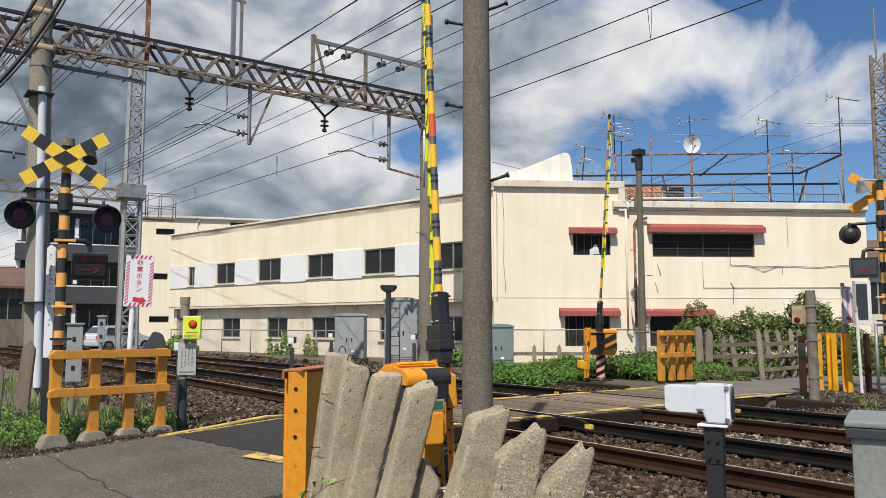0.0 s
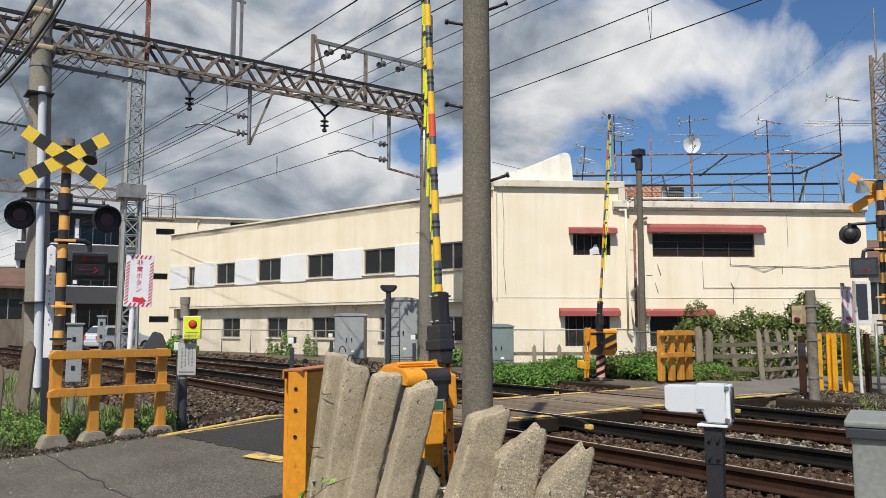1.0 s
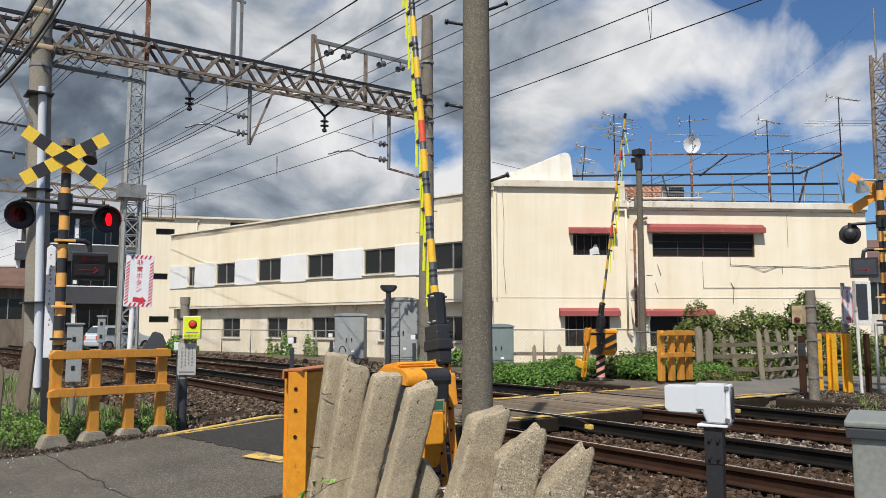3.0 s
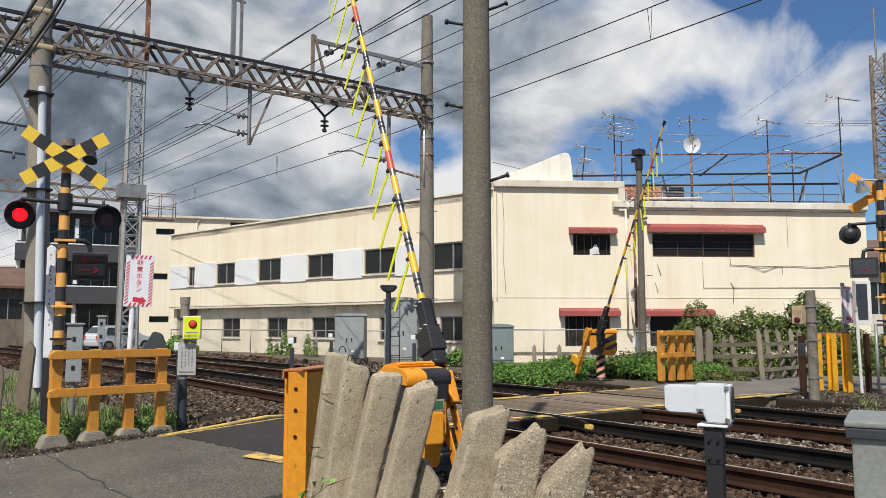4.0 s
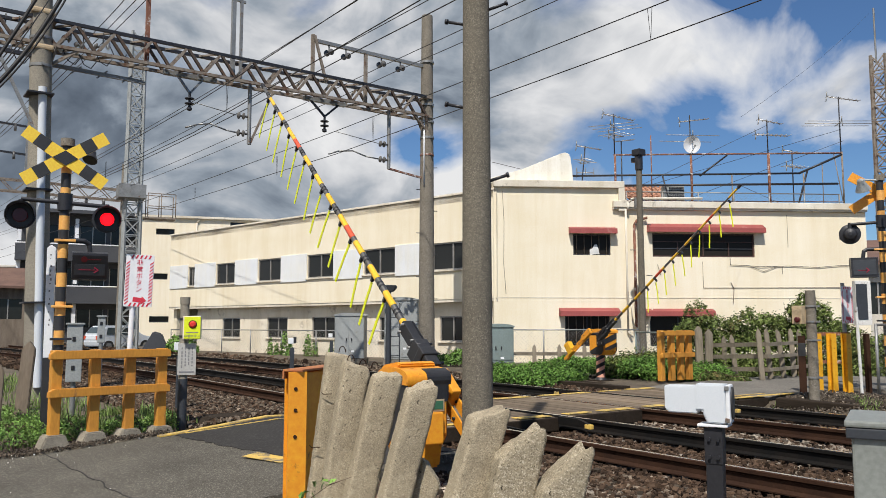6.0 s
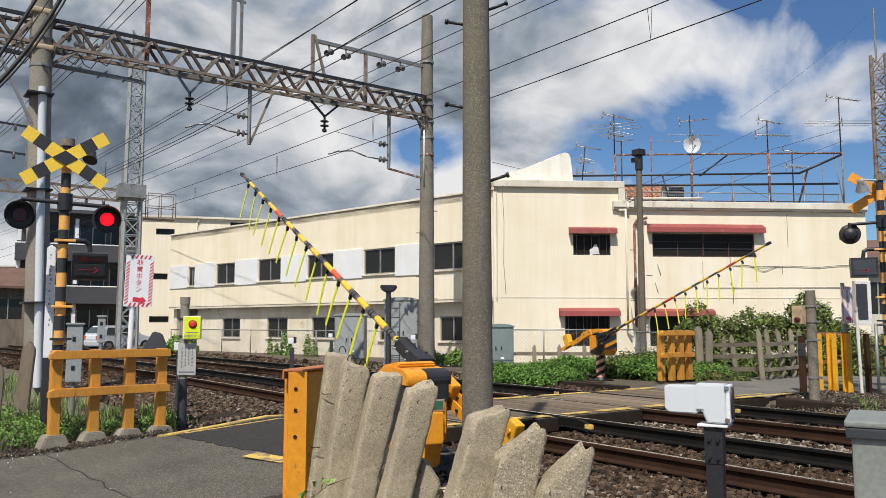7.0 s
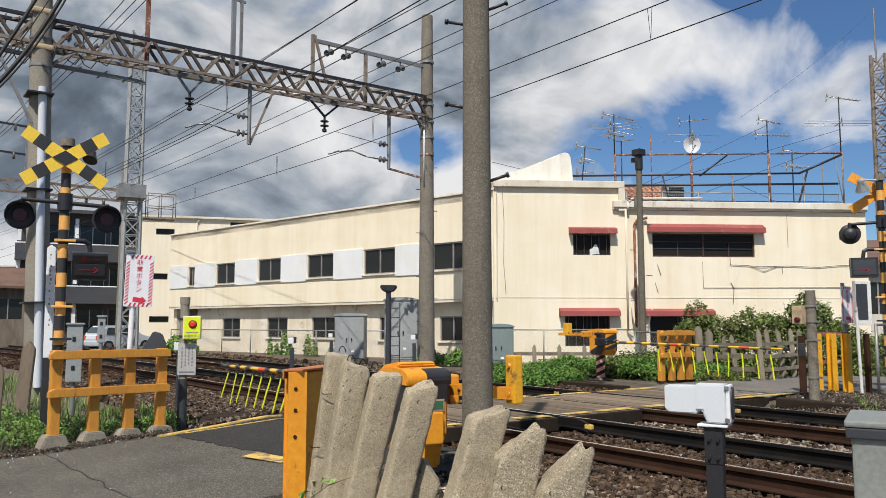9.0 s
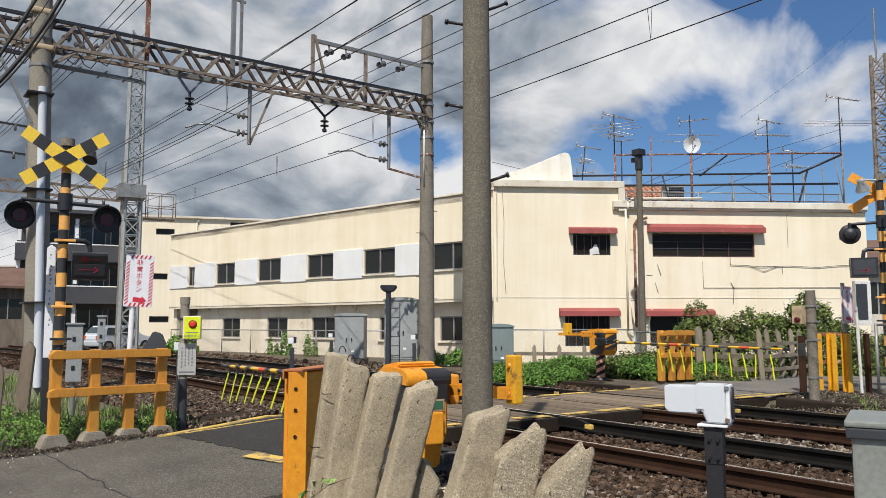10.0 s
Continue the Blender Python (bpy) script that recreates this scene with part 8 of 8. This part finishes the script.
# far column steps, white duct and bands
for i in range(8):
    bm = B()
    a = radians(54 if i % 2 else 234)
    rod(bm, (0.18 * math.cos(a), 0.18 * math.sin(a), 1.2 + 0.62 * i), (0.3 * math.cos(a), 0.3 * math.sin(a), 1.2 + 0.62 * i), 0.011, n=6)
    part("step_bolt", bm, M["dark_metal"], far_col)
bm = B()
rod(bm, (0.13, -0.19, 5.0), (0.12, -0.18, 7.0), 0.022, n=8)
part("cable_duct", bm, M["white"], far_col)
pole_band(far_col, 5.9, 0.19, "rusty", 0.05)

# ---- gantry fittings ----


def insulator(at, n=2, r=0.09, label="ribbed grey insulator"):
    t = new("insulator")
    bm = B()
    prof = [(0.02, 0)]
    for i in range(n):
        z = 0.03 + 0.1 * i
        prof += [(0.03, z), (r, z + 0.02), (r, z + 0.045), (0.035, z + 0.06)]
    prof += [(0.02, 0.05 + 0.1 * n)]
    return lathe(bm, prof, 16, at)


G = gantry


def gpart(name, bm, mat, label=""):
    return part(name, bm, M[mat], G, label)


for y, half, off in ((5.88, 0.62, 0.0), (9.42, 0.6, 0.1)):
    for s in (-1, 1):
        bm = B()
        bar(bm, (0, y + 0.3 * s + (0.12 * s if y > 9 else 0), 7.0), (0, y, 6.62), 0.05, 0.05)
        gpart("hanger_strut", bm, "galv" if y < 9 else "dark_metal")
    bm = B()
    bar(bm, (0, y - half, 7.02), (0, y + half, 7.02), 0.14, 0.1)
    gpart("hanger_beam", bm, "galv")
    bm = B()
    prof = [(0.03, 0.0), (0.06, 0.02), (0.06, 0.07), (0.03, 0.1), (0.03, 0.14), (0.11, 0.16), (0.11, 0.18), (0.03, 0.2), (0.03, 0.26), (0.11, 0.28), (0.11, 0.3), (0.03, 0.32), (0.03, 0.42)]
    lathe(bm, prof, 16, Matrix.Translation((0, y, 6.2)))
    gpart("insulator", bm, "dark_metal", "ribbed dark insulator")
for y, low, yc in ((7.36, 5.6, 6.0), (11.4, 5.45, 9.75)):
    bm = B()
    rod(bm, (0, y, 7.1), (0, y, low), 0.05, n=10)
    gpart("drop_tube", bm, "galv")
    if y < 9:
        bm = B()
        bar(bm, (0, y + 0.6, 7.0), (0, y + 0.02, low), 0.05, 0.05)
        gpart("drop_brace", bm, "truss")
    for k, z in enumerate((low + 0.25, low + 0.68)):
        bm = B()
        rod(bm, (0, y, z), (0, y - 0.15, z), 0.03, n=8)
        prof = [(0.02, 0), (0.085, 0.02), (0.085, 0.04), (0.025, 0.07), (0.025, 0.11), (0.085, 0.14), (0.085, 0.16), (0.02, 0.2)]
        lathe(bm, prof, 14, Matrix.Translation((0, y - 0.12, z)) @ Matrix.Rotation(radians(90), 4, "X"))
        gpart("insulator", bm, "porcelain", "pair of pale insulator discs")
        bm = B()
        ym = (y - 0.4 + yc) / 2
        if k == 0:
            pts = [(0, y - 0.34, z), (0, ym + 0.3, z + 0.02), (0, ym - 0.1, z + 0.12), (0, yc + 0.1, z + 0.06), (0, yc - 0.2, z - 0.06)]
        else:
            pts = [(0, y - 0.34, z), (0, yc, z + 0.14)]
        for p, q in zip(pts, pts[1:]):
            rod(bm, p, q, 0.02 if k == 0 else 0.011, n=8)
        gpart("steady_arm", bm, "galv")
bm = B()
bar(bm, (0, 11.4, 5.47), (0, 12.6, 5.32), 0.05, 0.05)
gpart("tie_bar", bm, "rusty")
# crossarm above the beam
bm = B()
bar(bm, (0, 9.05, 8.6), (0, 12.6, 8.58), 0.09, 0.09)
gpart("crossarm", bm, "galv")
for y, z, h in ((9.05, 7.56, 8.75), (10.64, 7.2, 8.6)):
    bm = B()
    bar(bm, (0, y, z), (0, y, h), 0.08, 0.08)
    gpart("crossarm_post", bm, "truss")
bm = B()
bar(bm, (0.1, 9.05, 8.7), (0.1, 9.4, 7.5), 0.06, 0.06)
gpart("crossarm_post", bm, "truss")
for y in (9.52, 10.03, 11.14, 11.76):
    bm = B()
    for k in (-1, 1):
        lathe(bm, [(0.02, 0), (0.085, 0.02), (0.085, 0.045), (0.02, 0.08)], 14, Matrix.Translation((0.05 * k, y + 0.02 * k, 8.36)) @ Matrix.Rotation(radians(90 * k), 4, "Y"))
    rod(bm, (0, y, 8.36), (0, y, 8.58), 0.02, n=8)
    gpart("insulator", bm, "porcelain", "pair of pale insulator discs")
for y, h, mat, r in ((4.87, 9.6, "rusty", 0.055), (6.9, 9.9, "galv", 0.06), (7.1, 9.9, "galv", 0.04)):
    bm = B()
    bar(bm, (0, y, 7.2), (0, y, h), r * 1.6, r * 1.6)
    gpart("mast_post", bm, mat)
bm = B()
bar(bm, (0, 5.6, 9.3), (0, 7.2, 9.15), 0.06, 0.06)
gpart("crossarm", bm, "galv")
# insulators and cables round the near column
for x, z in ((-0.6, 6.9), (-0.35, 6.8)):
    bm = B()
    bar(bm, (x, 2.7, z + 0.02), (x, 4.95, z - 0.02), 0.06, 0.06)
    gpart("side_arm", bm, "galv")
for y in (3.4, 3.95, 4.5):
    bm = B()
    bar(bm, (-0.6, y, 6.78), (-0.6, y + 0.22, 6.98), 0.03, 0.03)
    gpart("arm_pin", bm, "galv")
bm = B()
bar(bm, (0.2, 1.2, 6.82), (0.2, 2.85, 6.78), 0.08, 0.08)
gpart("side_arm", bm, "dark_metal")
bm = B()
bar(bm, (0.25, 1.9, 6.7), (0.3, 2.9, 4.6), 0.06, 0.06)
gpart("stay", bm, "galv")
for k, (y, z) in enumerate(((1.5, 7.3), (1.75, 7.15), (2.0, 7.4), (2.25, 7.2), (3.25, 7.3), (3.5, 7.2), (3.9, 7.25))):
    bm = B()
    lathe(bm, [(0.02, 0), (0.07, 0.02), (0.07, 0.04), (0.025, 0.07), (0.025, 0.1), (0.07, 0.13), (0.07, 0.15), (0.02, 0.19)], 14, Matrix.Translation((0.12, y, z)) @ Matrix.Rotation(radians(80), 4, "X"))
    rod(bm, (0.12, y, z), (0.12, y, 7.6), 0.014, n=6)
    gpart("insulator", bm, "porcelain", "pair of dark insulator discs")
for z in (6.98, 7.75):
    bm = B()
    box(bm, (0.14, 2.66, z), (0.46, 0.46, 0.12), bevel=0.04)
    gpart("collar", bm, "tan_box", "pale clamp collar round the pole")

# heavy cable bundles that pass over the near column
for y0, z0, y1, z1, drop, r in ((1.2, 5.1, 3.4, 9.3, 0.6, 0.042), (1.2, 5.2, 2.9, 8.9, 0.2, 0.036), (1.22, 5.1, 3.35, 9.4, 0.3, 0.012), (1.15, 5.0, 3.45, 9.2, 0.66, 0.02)):
    wire(sag((-16.8, y0, z0), (-16.4, y1, z1), drop, 14), r, "black_cable", "thick black cable slung before the pole")
# bell insulators and jumper loops inside the near end of the beam
ig = random.Random(23)
for k in range(9):
    x, y, z = ig.uniform(-0.2, 0.25), 1.5 + 0.32 * k, ig.uniform(6.85, 7.35)
    if 2.5 < y < 3.1:
        continue
    bm = B()
    lathe(bm, [(0.02, 0), (0.075, 0.02), (0.08, 0.05), (0.03, 0.09), (0.03, 0.13)], 14, Matrix.Translation((x, y, z)) @ Matrix.Rotation(radians(ig.uniform(60, 120)), 4, "X"))
    gpart("insulator", bm, "white_dull", "pale glazed bell insulator")
    bm = B()
    pts = [(x, y, z), (x + 0.02, y + 0.1, z - 0.22), (x, y + 0.25, z - 0.28), (x - 0.02, y + 0.36, z - 0.1)]
    for p, q in zip(pts, pts[1:]):
        rod(bm, p, q, 0.01, n=6)
    gpart("jumper_cable", bm, "dark_metal")
for k in range(4):
    wire(sag((-75, -3.0 + 0.5 * k, 7.0 + 0.35 * k), (GX + 0.2, 2.4, 7.6 - 0.25 * k), 0.5, 16), 0.013)

# second gantry down the line
def far_gantry():
    g = thing("track_gantry", pose(-46, bend(-46), 0), "distant grey lattice beam across the tracks", "gantry")
    for y in (2.0, 12.9):
        bm = B()
        rod(bm, (0, y, -0.3), (0, y, 10.2), 0.14, 0.11, 12)
        part("column", bm, M["concrete"], g)
    for z in (8.1, 8.7):
        for s in (-0.25, 0.25):
            bm = B()
            bar(bm, (s, 2.0, z), (s, 12.9, z), 0.07, 0.07)
            part("chord", bm, M["truss"], g)
    for i in range(18):
        y = 2.0 + 10.9 * i / 18
        for s in (-0.25, 0.25):
            bm = B()
            bar(bm, (s, y, 8.1 if i % 2 else 8.7), (s, y + 10.9 / 18, 8.7 if i % 2 else 8.1), 0.045, 0.045)
            part("lattice_bar", bm, M["truss"], g)
    bm = B()
    bar(bm, (0, 8.0, 8.7), (0, 8.0, 11.8), 0.14, 0.14)
    part("arm_post", bm, M["galv"], g)
    for z in (10.1, 11.6):
        bm = B()
        bar(bm, (0, 5.4, z + 0.1), (0, 8.0, z), 0.1, 0.1)
        part("arm", bm, M["dark_metal"], g)
        for y in (5.8, 6.6, 7.4):
            bm = B()
            rod(bm, (0, y, z - 0.3), (0, y, z + 0.1), 0.07, n=8)
            part("insulator", bm, M["porcelain"], g)
    for y in (10.0, 11.0, 11.9):
        bm = B()
        rod(bm, (0, y, 7.75), (0, y, 8.1), 0.08, n=8)
        part("insulator", bm, M["porcelain"], g)
    return g


far_gantry()
# platform and box on the lattice tower
bm = B()
box(bm, (0.1, -0.1, 7.9), (1.3, 1.3, 0.7), bevel=0.02)
part("mount_box", bm, M["galv"], tower, "grey steel mounting box")
for z in (6.6,):
    bm = B()
    box(bm, (0.3, 1.3, z), (0.9, 1.5, 0.08))
    part("platform", bm, M["truss"], tower)
    for y in (0.65, 1.3, 2.0):
        for x in (-0.1, 0.7):
            bm = B()
            rod(bm, (x, y, z), (x, y, z + 1.25), 0.025, n=6)
            part("rail_post", bm, M["truss"], tower)
    for x in (-0.1, 0.7):
        for zz in (0.6, 1.25):
            bm = B()
            rod(bm, (x, 0.65, z + zz), (x, 2.0, z + zz), 0.022, n=6)
            part("rail", bm, M["truss"], tower)

# ---- buildings in the distance ----


def far_wing():
    t = thing("rear_building", pose(-53.2, 14.0, 0, 0, 0, 70.2), "tall cream rendered building behind, with slit windows", "building")
    holes = [(1.2, 2.35, 7.1, 7.5), (1.05, 2.0, 4.15, 4.55), (0.95, 2.15, 1.35, 1.75), (5.9, 10.5, 7.4, 8.1)]
    bm = wall_mesh(0, 10.8, -0.3, 8.35, 0.0, 0.35, holes)
    part("wall", bm, M["cream"], t)
    for h in holes:
        bm = B()
        box(bm, ((h[0] + h[1]) / 2, 0.24, (h[2] + h[3]) / 2), (h[1] - h[0], 0.03, h[3] - h[2]))
        w = part("window", bm, M["pane"], t)
        bm = B()
        box(bm, ((h[0] + h[1]) / 2, 0.2, h[2] + 0.03), (h[1] - h[0], 0.06, 0.06))
        part("window_frame", bm, M["dark_metal"], w)
    bm = B()
    box(bm, (5.4, 4.5, 8.3), (11.0, 9.4, 0.14))
    part("roof", bm, M["coping"], t)
    bm = B()
    box(bm, (0.15, 4.6, 4.0), (0.3, 8.4, 8.5))
    box(bm, (10.6, 4.6, 4.0), (0.3, 8.4, 8.5))
    part("wall_side", bm, M["cream"], t)
    bm = B()
    for a, b in zip([(4.0, -0.08, 8.25), (3.75, -0.08, 7.95), (3.75, -0.08, 6.5)], [(3.75, -0.08, 7.95), (3.75, -0.08, 6.5), (3.75, -0.08, 0)]):
        rod(bm, a, b, 0.05, n=8)
    part("downpipe", bm, M["coping"], t)
    return t


far_wing()


def apartment():
    t = thing("apartment_block", pose(-61.3, 9.6, 0, 0, 0, 78), "dark grey apartment block with open balconies", "apartment")
    floors = [(0.0, 2.7), (2.9, 5.7), (5.9, 8.8)]
    holes = []
    for z0, z1 in floors:
        for i in range(3):
            holes.append((0.4 + 2.1 * i, 2.2 + 2.1 * i, z0 + 1.0, z1 - 0.4))
    part("wall", wall_mesh(-1.5, 6.9, -0.3, 9.2, 1.2, 1.6, holes), M["grey_wall"], t)
    for h in holes:
        bm = B()
        box(bm, ((h[0] + h[1]) / 2, 1.45, (h[2] + h[3]) / 2), (h[1] - h[0], 0.04, h[3] - h[2]))
        w = part("window", bm, M["pane"], t)
        for k in (0.02, 0.5, 0.98):
            bm = B()
            box(bm, (h[0] + (h[1] - h[0]) * k, 1.41, (h[2] + h[3]) / 2), (0.06, 0.06, h[3] - h[2]))
            part("window_frame", bm, M["alu"], w)
    for z0, z1 in floors[1:]:
        bm = B()
        box(bm, (2.7, 0.6, z0 - 0.1), (8.4, 1.3, 0.2))
        part("balcony_slab", bm, M["grey_wall"], t)
        bm = B()
        box(bm, (2.7, 0.03, z0 + 0.45), (8.4, 0.06, 1.0))
        part("balcony_front", bm, M["grey_wall"], t)
        bm = B()
        rod(bm, (-1.5, 0.03, z0 + 1.02), (6.9, 0.03, z0 + 1.02), 0.05, n=8)
        part("handrail", bm, M["white"], t)
    for x in (-1.3, 2.35, 6.6):
        for z0, z1 in floors:
            bm = B()
            box(bm, (x, 0.5, (z0 + z1) / 2 + 0.6), (0.25, 0.25, z1 - z0 - 1.2))
            part("pillar", bm, M["white"], t)
    bm = B()
    box(bm, (2.7, 4.5, 9.25), (8.8, 9.4, 0.25))
    part("roof", bm, M["grey_wall"], t)
    bm = B()
    box(bm, (-1.35, 5, 4.5), (0.3, 6.8, 9.2))
    box(bm, (6.75, 5, 4.5), (0.3, 6.8, 9.2))
    part("wall_side", bm, M["grey_wall"], t)
    return t


apartment()


def house(at, w, d, h, rise, wall, roof, label, windows=2):
    t = thing("house", at, label, "house")
    holes = [(-w / 2 + w * (i + 0.25) / windows, -w / 2 + w * (i + 0.75) / windows, h * 0.45, h * 0.8) for i in range(windows)]
    part("wall", wall_mesh(-w / 2, w / 2, -0.3, h, -d / 2, -d / 2 + 0.2, holes), M[wall], t)
    bm = B()
    box(bm, (-w / 2 + 0.1, 0.1, h / 2), (0.2, d - 0.3, h + 0.3))
    box(bm, (w / 2 - 0.1, 0.1, h / 2), (0.2, d - 0.3, h + 0.3))
    box(bm, (0, d / 2 - 0.05, h / 2), (w - 0.4, 0.2, h + 0.3))
    part("wall_side", bm, M[wall], t)
    for a in holes:
        bm = B()
        box(bm, ((a[0] + a[1]) / 2, -d / 2 + 0.12, (a[2] + a[3]) / 2), (a[1] - a[0], 0.04, a[3] - a[2]))
        win = part("window", bm, M["pane"], t)
        bm = B()
        box(bm, ((a[0] + a[1]) / 2, -d / 2 + 0.08, (a[2] + a[3]) / 2), (0.06, 0.05, a[3] - a[2]))
        part("window_frame", bm, M["alu"], win)
    bm = B()
    prism(bm, [(-d / 2 - 0.5, h - 0.05), (0, h + rise), (d / 2 + 0.5, h - 0.05), (d / 2 + 0.5, h + 0.12), (0, h + rise + 0.18), (-d / 2 - 0.5, h + 0.12)][:3] + [(d / 2 + 0.5, h + 0.1), (0, h + rise + 0.15), (-d / 2 - 0.5, h + 0.1)], w + 0.8, Matrix.Rotation(radians(90), 4, "Z"))
    part("roof", bm, M[roof], t)
    return t


house(pose(-56, 5.6, 0, 0, 0, 84), 6.0, 5, 3.4, 1.2, "wood_brown", "brown_roof", "low old house with a rusty brown roof")
house(pose(-66, 4.0, 0, 0, 0, 84), 9, 6, 3.6, 1.4, "wall_far", "brown_roof", "old house with a dark brown roof", 3)
house(pose(-88, 9.0, 0, 0, 0, 84), 9, 8, 6.6, 0.3, "wall_far", "wall_far", "pale flat-roofed building far down the line", 3)
house(pose(-100, -6.0, 0, 0, 0, 84), 20, 10, 5.5, 1.8, "wall_far", "brown_roof", "row of distant pale houses", 6)


house(pose(-16.0, 37.0, 0, 0, 0, 40), 7, 8, 3.6, 1.2, "wall_far", "brown_roof", "low house behind the far signal", 3)


def van(at):
    t = thing("parked_car", at, "white small car parked beyond the line", "car")
    bm = B()
    prism(bm, [(-1.7, 0.26), (1.75, 0.26), (1.78, 0.62), (1.6, 0.78), (1.0, 0.9), (0.45, 1.36), (-0.2, 1.44), (-1.3, 1.4), (-1.68, 0.92), (-1.74, 0.6)], 1.5, None, 0.07)
    part("body", bm, M["vehicle"], t)
    bm = B()
    box(bm, (0, 0, 0), (0.03, 1.2, 0.4), pose(-1.51, 0, 1.17, 0, 38, 0), 0.008)
    part("rear_window", bm, M["pane_car"], t)
    for s in (-1, 1):
        bm = B()
        box(bm, (-1.72, s * 0.6, 0.76), (0.06, 0.14, 0.2), bevel=0.006)
        part("tail_lamp", bm, M["boom_red"], t)
    for s in (-1, 1):
        for x0, x1 in ((-1.25, -0.5), (-0.42, 0.62)):
            bm = B()
            prism(bm, [(x0, 0.92), (x1 + 0.06, 0.92), (x1 - 0.3 if x1 > 0.6 else x1, 1.3), (x0 + 0.06, 1.3)], 0.02, Matrix.Translation((0, s * 0.755, 0)))
            part("side_window", bm, M["pane_car"], t)
        for x in (-1.1, 1.15):
            bm = B()
            rod(bm, (x, s * 0.6, 0.3), (x, s * 0.78, 0.3), 0.3, n=20)
            wh = part("wheel", bm, M["rubber"], t)
            bm = B()
            rod(bm, (x, s * 0.78, 0.3), (x, s * 0.795, 0.3), 0.17, n=16)
            part("rim", bm, M["galv"], wh)
    return t


van(pose(-47.4, 11.75, -0.27, 0, 0, 108))
picket(-45, 8.9, 0, 1.0, 0.3, 0, 80, "grey concrete post by the line")
bm = B()
prism(bm, [(-0.6, 0), (0.6, 0), (0.25, 0.8), (-0.1, 0.9)], 0.8, None, 0.05)
solid("sand_heap", bm, M["grey_wall"], "dark covered heap beside the track", "heap", at=pose(-37.5, 10.9, 0, 0, 0, 70))
# leaf sprig before the stakes
sprig = thing("weed_sprig", pose(-2.77, 1.46, 0.59), "small green sprig before the stakes", "weed")
part("leaves", leaf_mesh("leaves", [((0, 0, 0.0), (0.05, 0.05, 0.02)), ((-0.05, -0.05, -0.05), (0.04, 0.03, 0.02))], 14, 0.02, "leaf", 51), None, sprig)
bm = B()
rod(bm, (-0.06, -0.06, -0.95), (-0.04, -0.04, -0.05), 0.003, 0.002, 6)
rod(bm, (-0.04, -0.04, -0.05), (0.01, 0.01, 0.0), 0.002, 0.001, 6)
rod(bm, (0.01, 0.01, 0.0), (0.06, 0.08, 0.03), 0.002, 0.001, 6)
part("stem", bm, M["twig"], sprig)
# rusty wire left on the broken stake tops and sides
for x, y, z in ((-2.94, 1.62, 1.10), (-2.92, 1.65, 1.065), (-2.89, 1.69, 1.045), (-2.86, 1.73, 1.035)):
    pts = [(x + 0.588 * 0.014 * math.cos(a), y + 0.809 * 0.014 * math.cos(a), z - 0.015 + 0.025 * math.sin(a)) for a in [math.pi * i / 8 for i in range(9)]]
    wire(pts, 0.0022, "rebar_hoop", "thin rusty wire hoop on a broken stake", "rust")
for x, y, z in ((-3.03, 1.59, 0.91), (-3.05, 1.55, 0.69)):
    wire([(x + 0.02, y + 0.02, z), (x - 0.004, y - 0.006, z - 0.003), (x - 0.012, y - 0.014, z + 0.008)], 0.0018, "wire_stub", "short rusty wire stub from a stake", "rust")
wire(sag((-16.76, 36.32, 15.40), (-13.06, 20.14, 7.17), 0.2, 8), 0.004, "guy_wire", "thin cable over the roof")


motions()
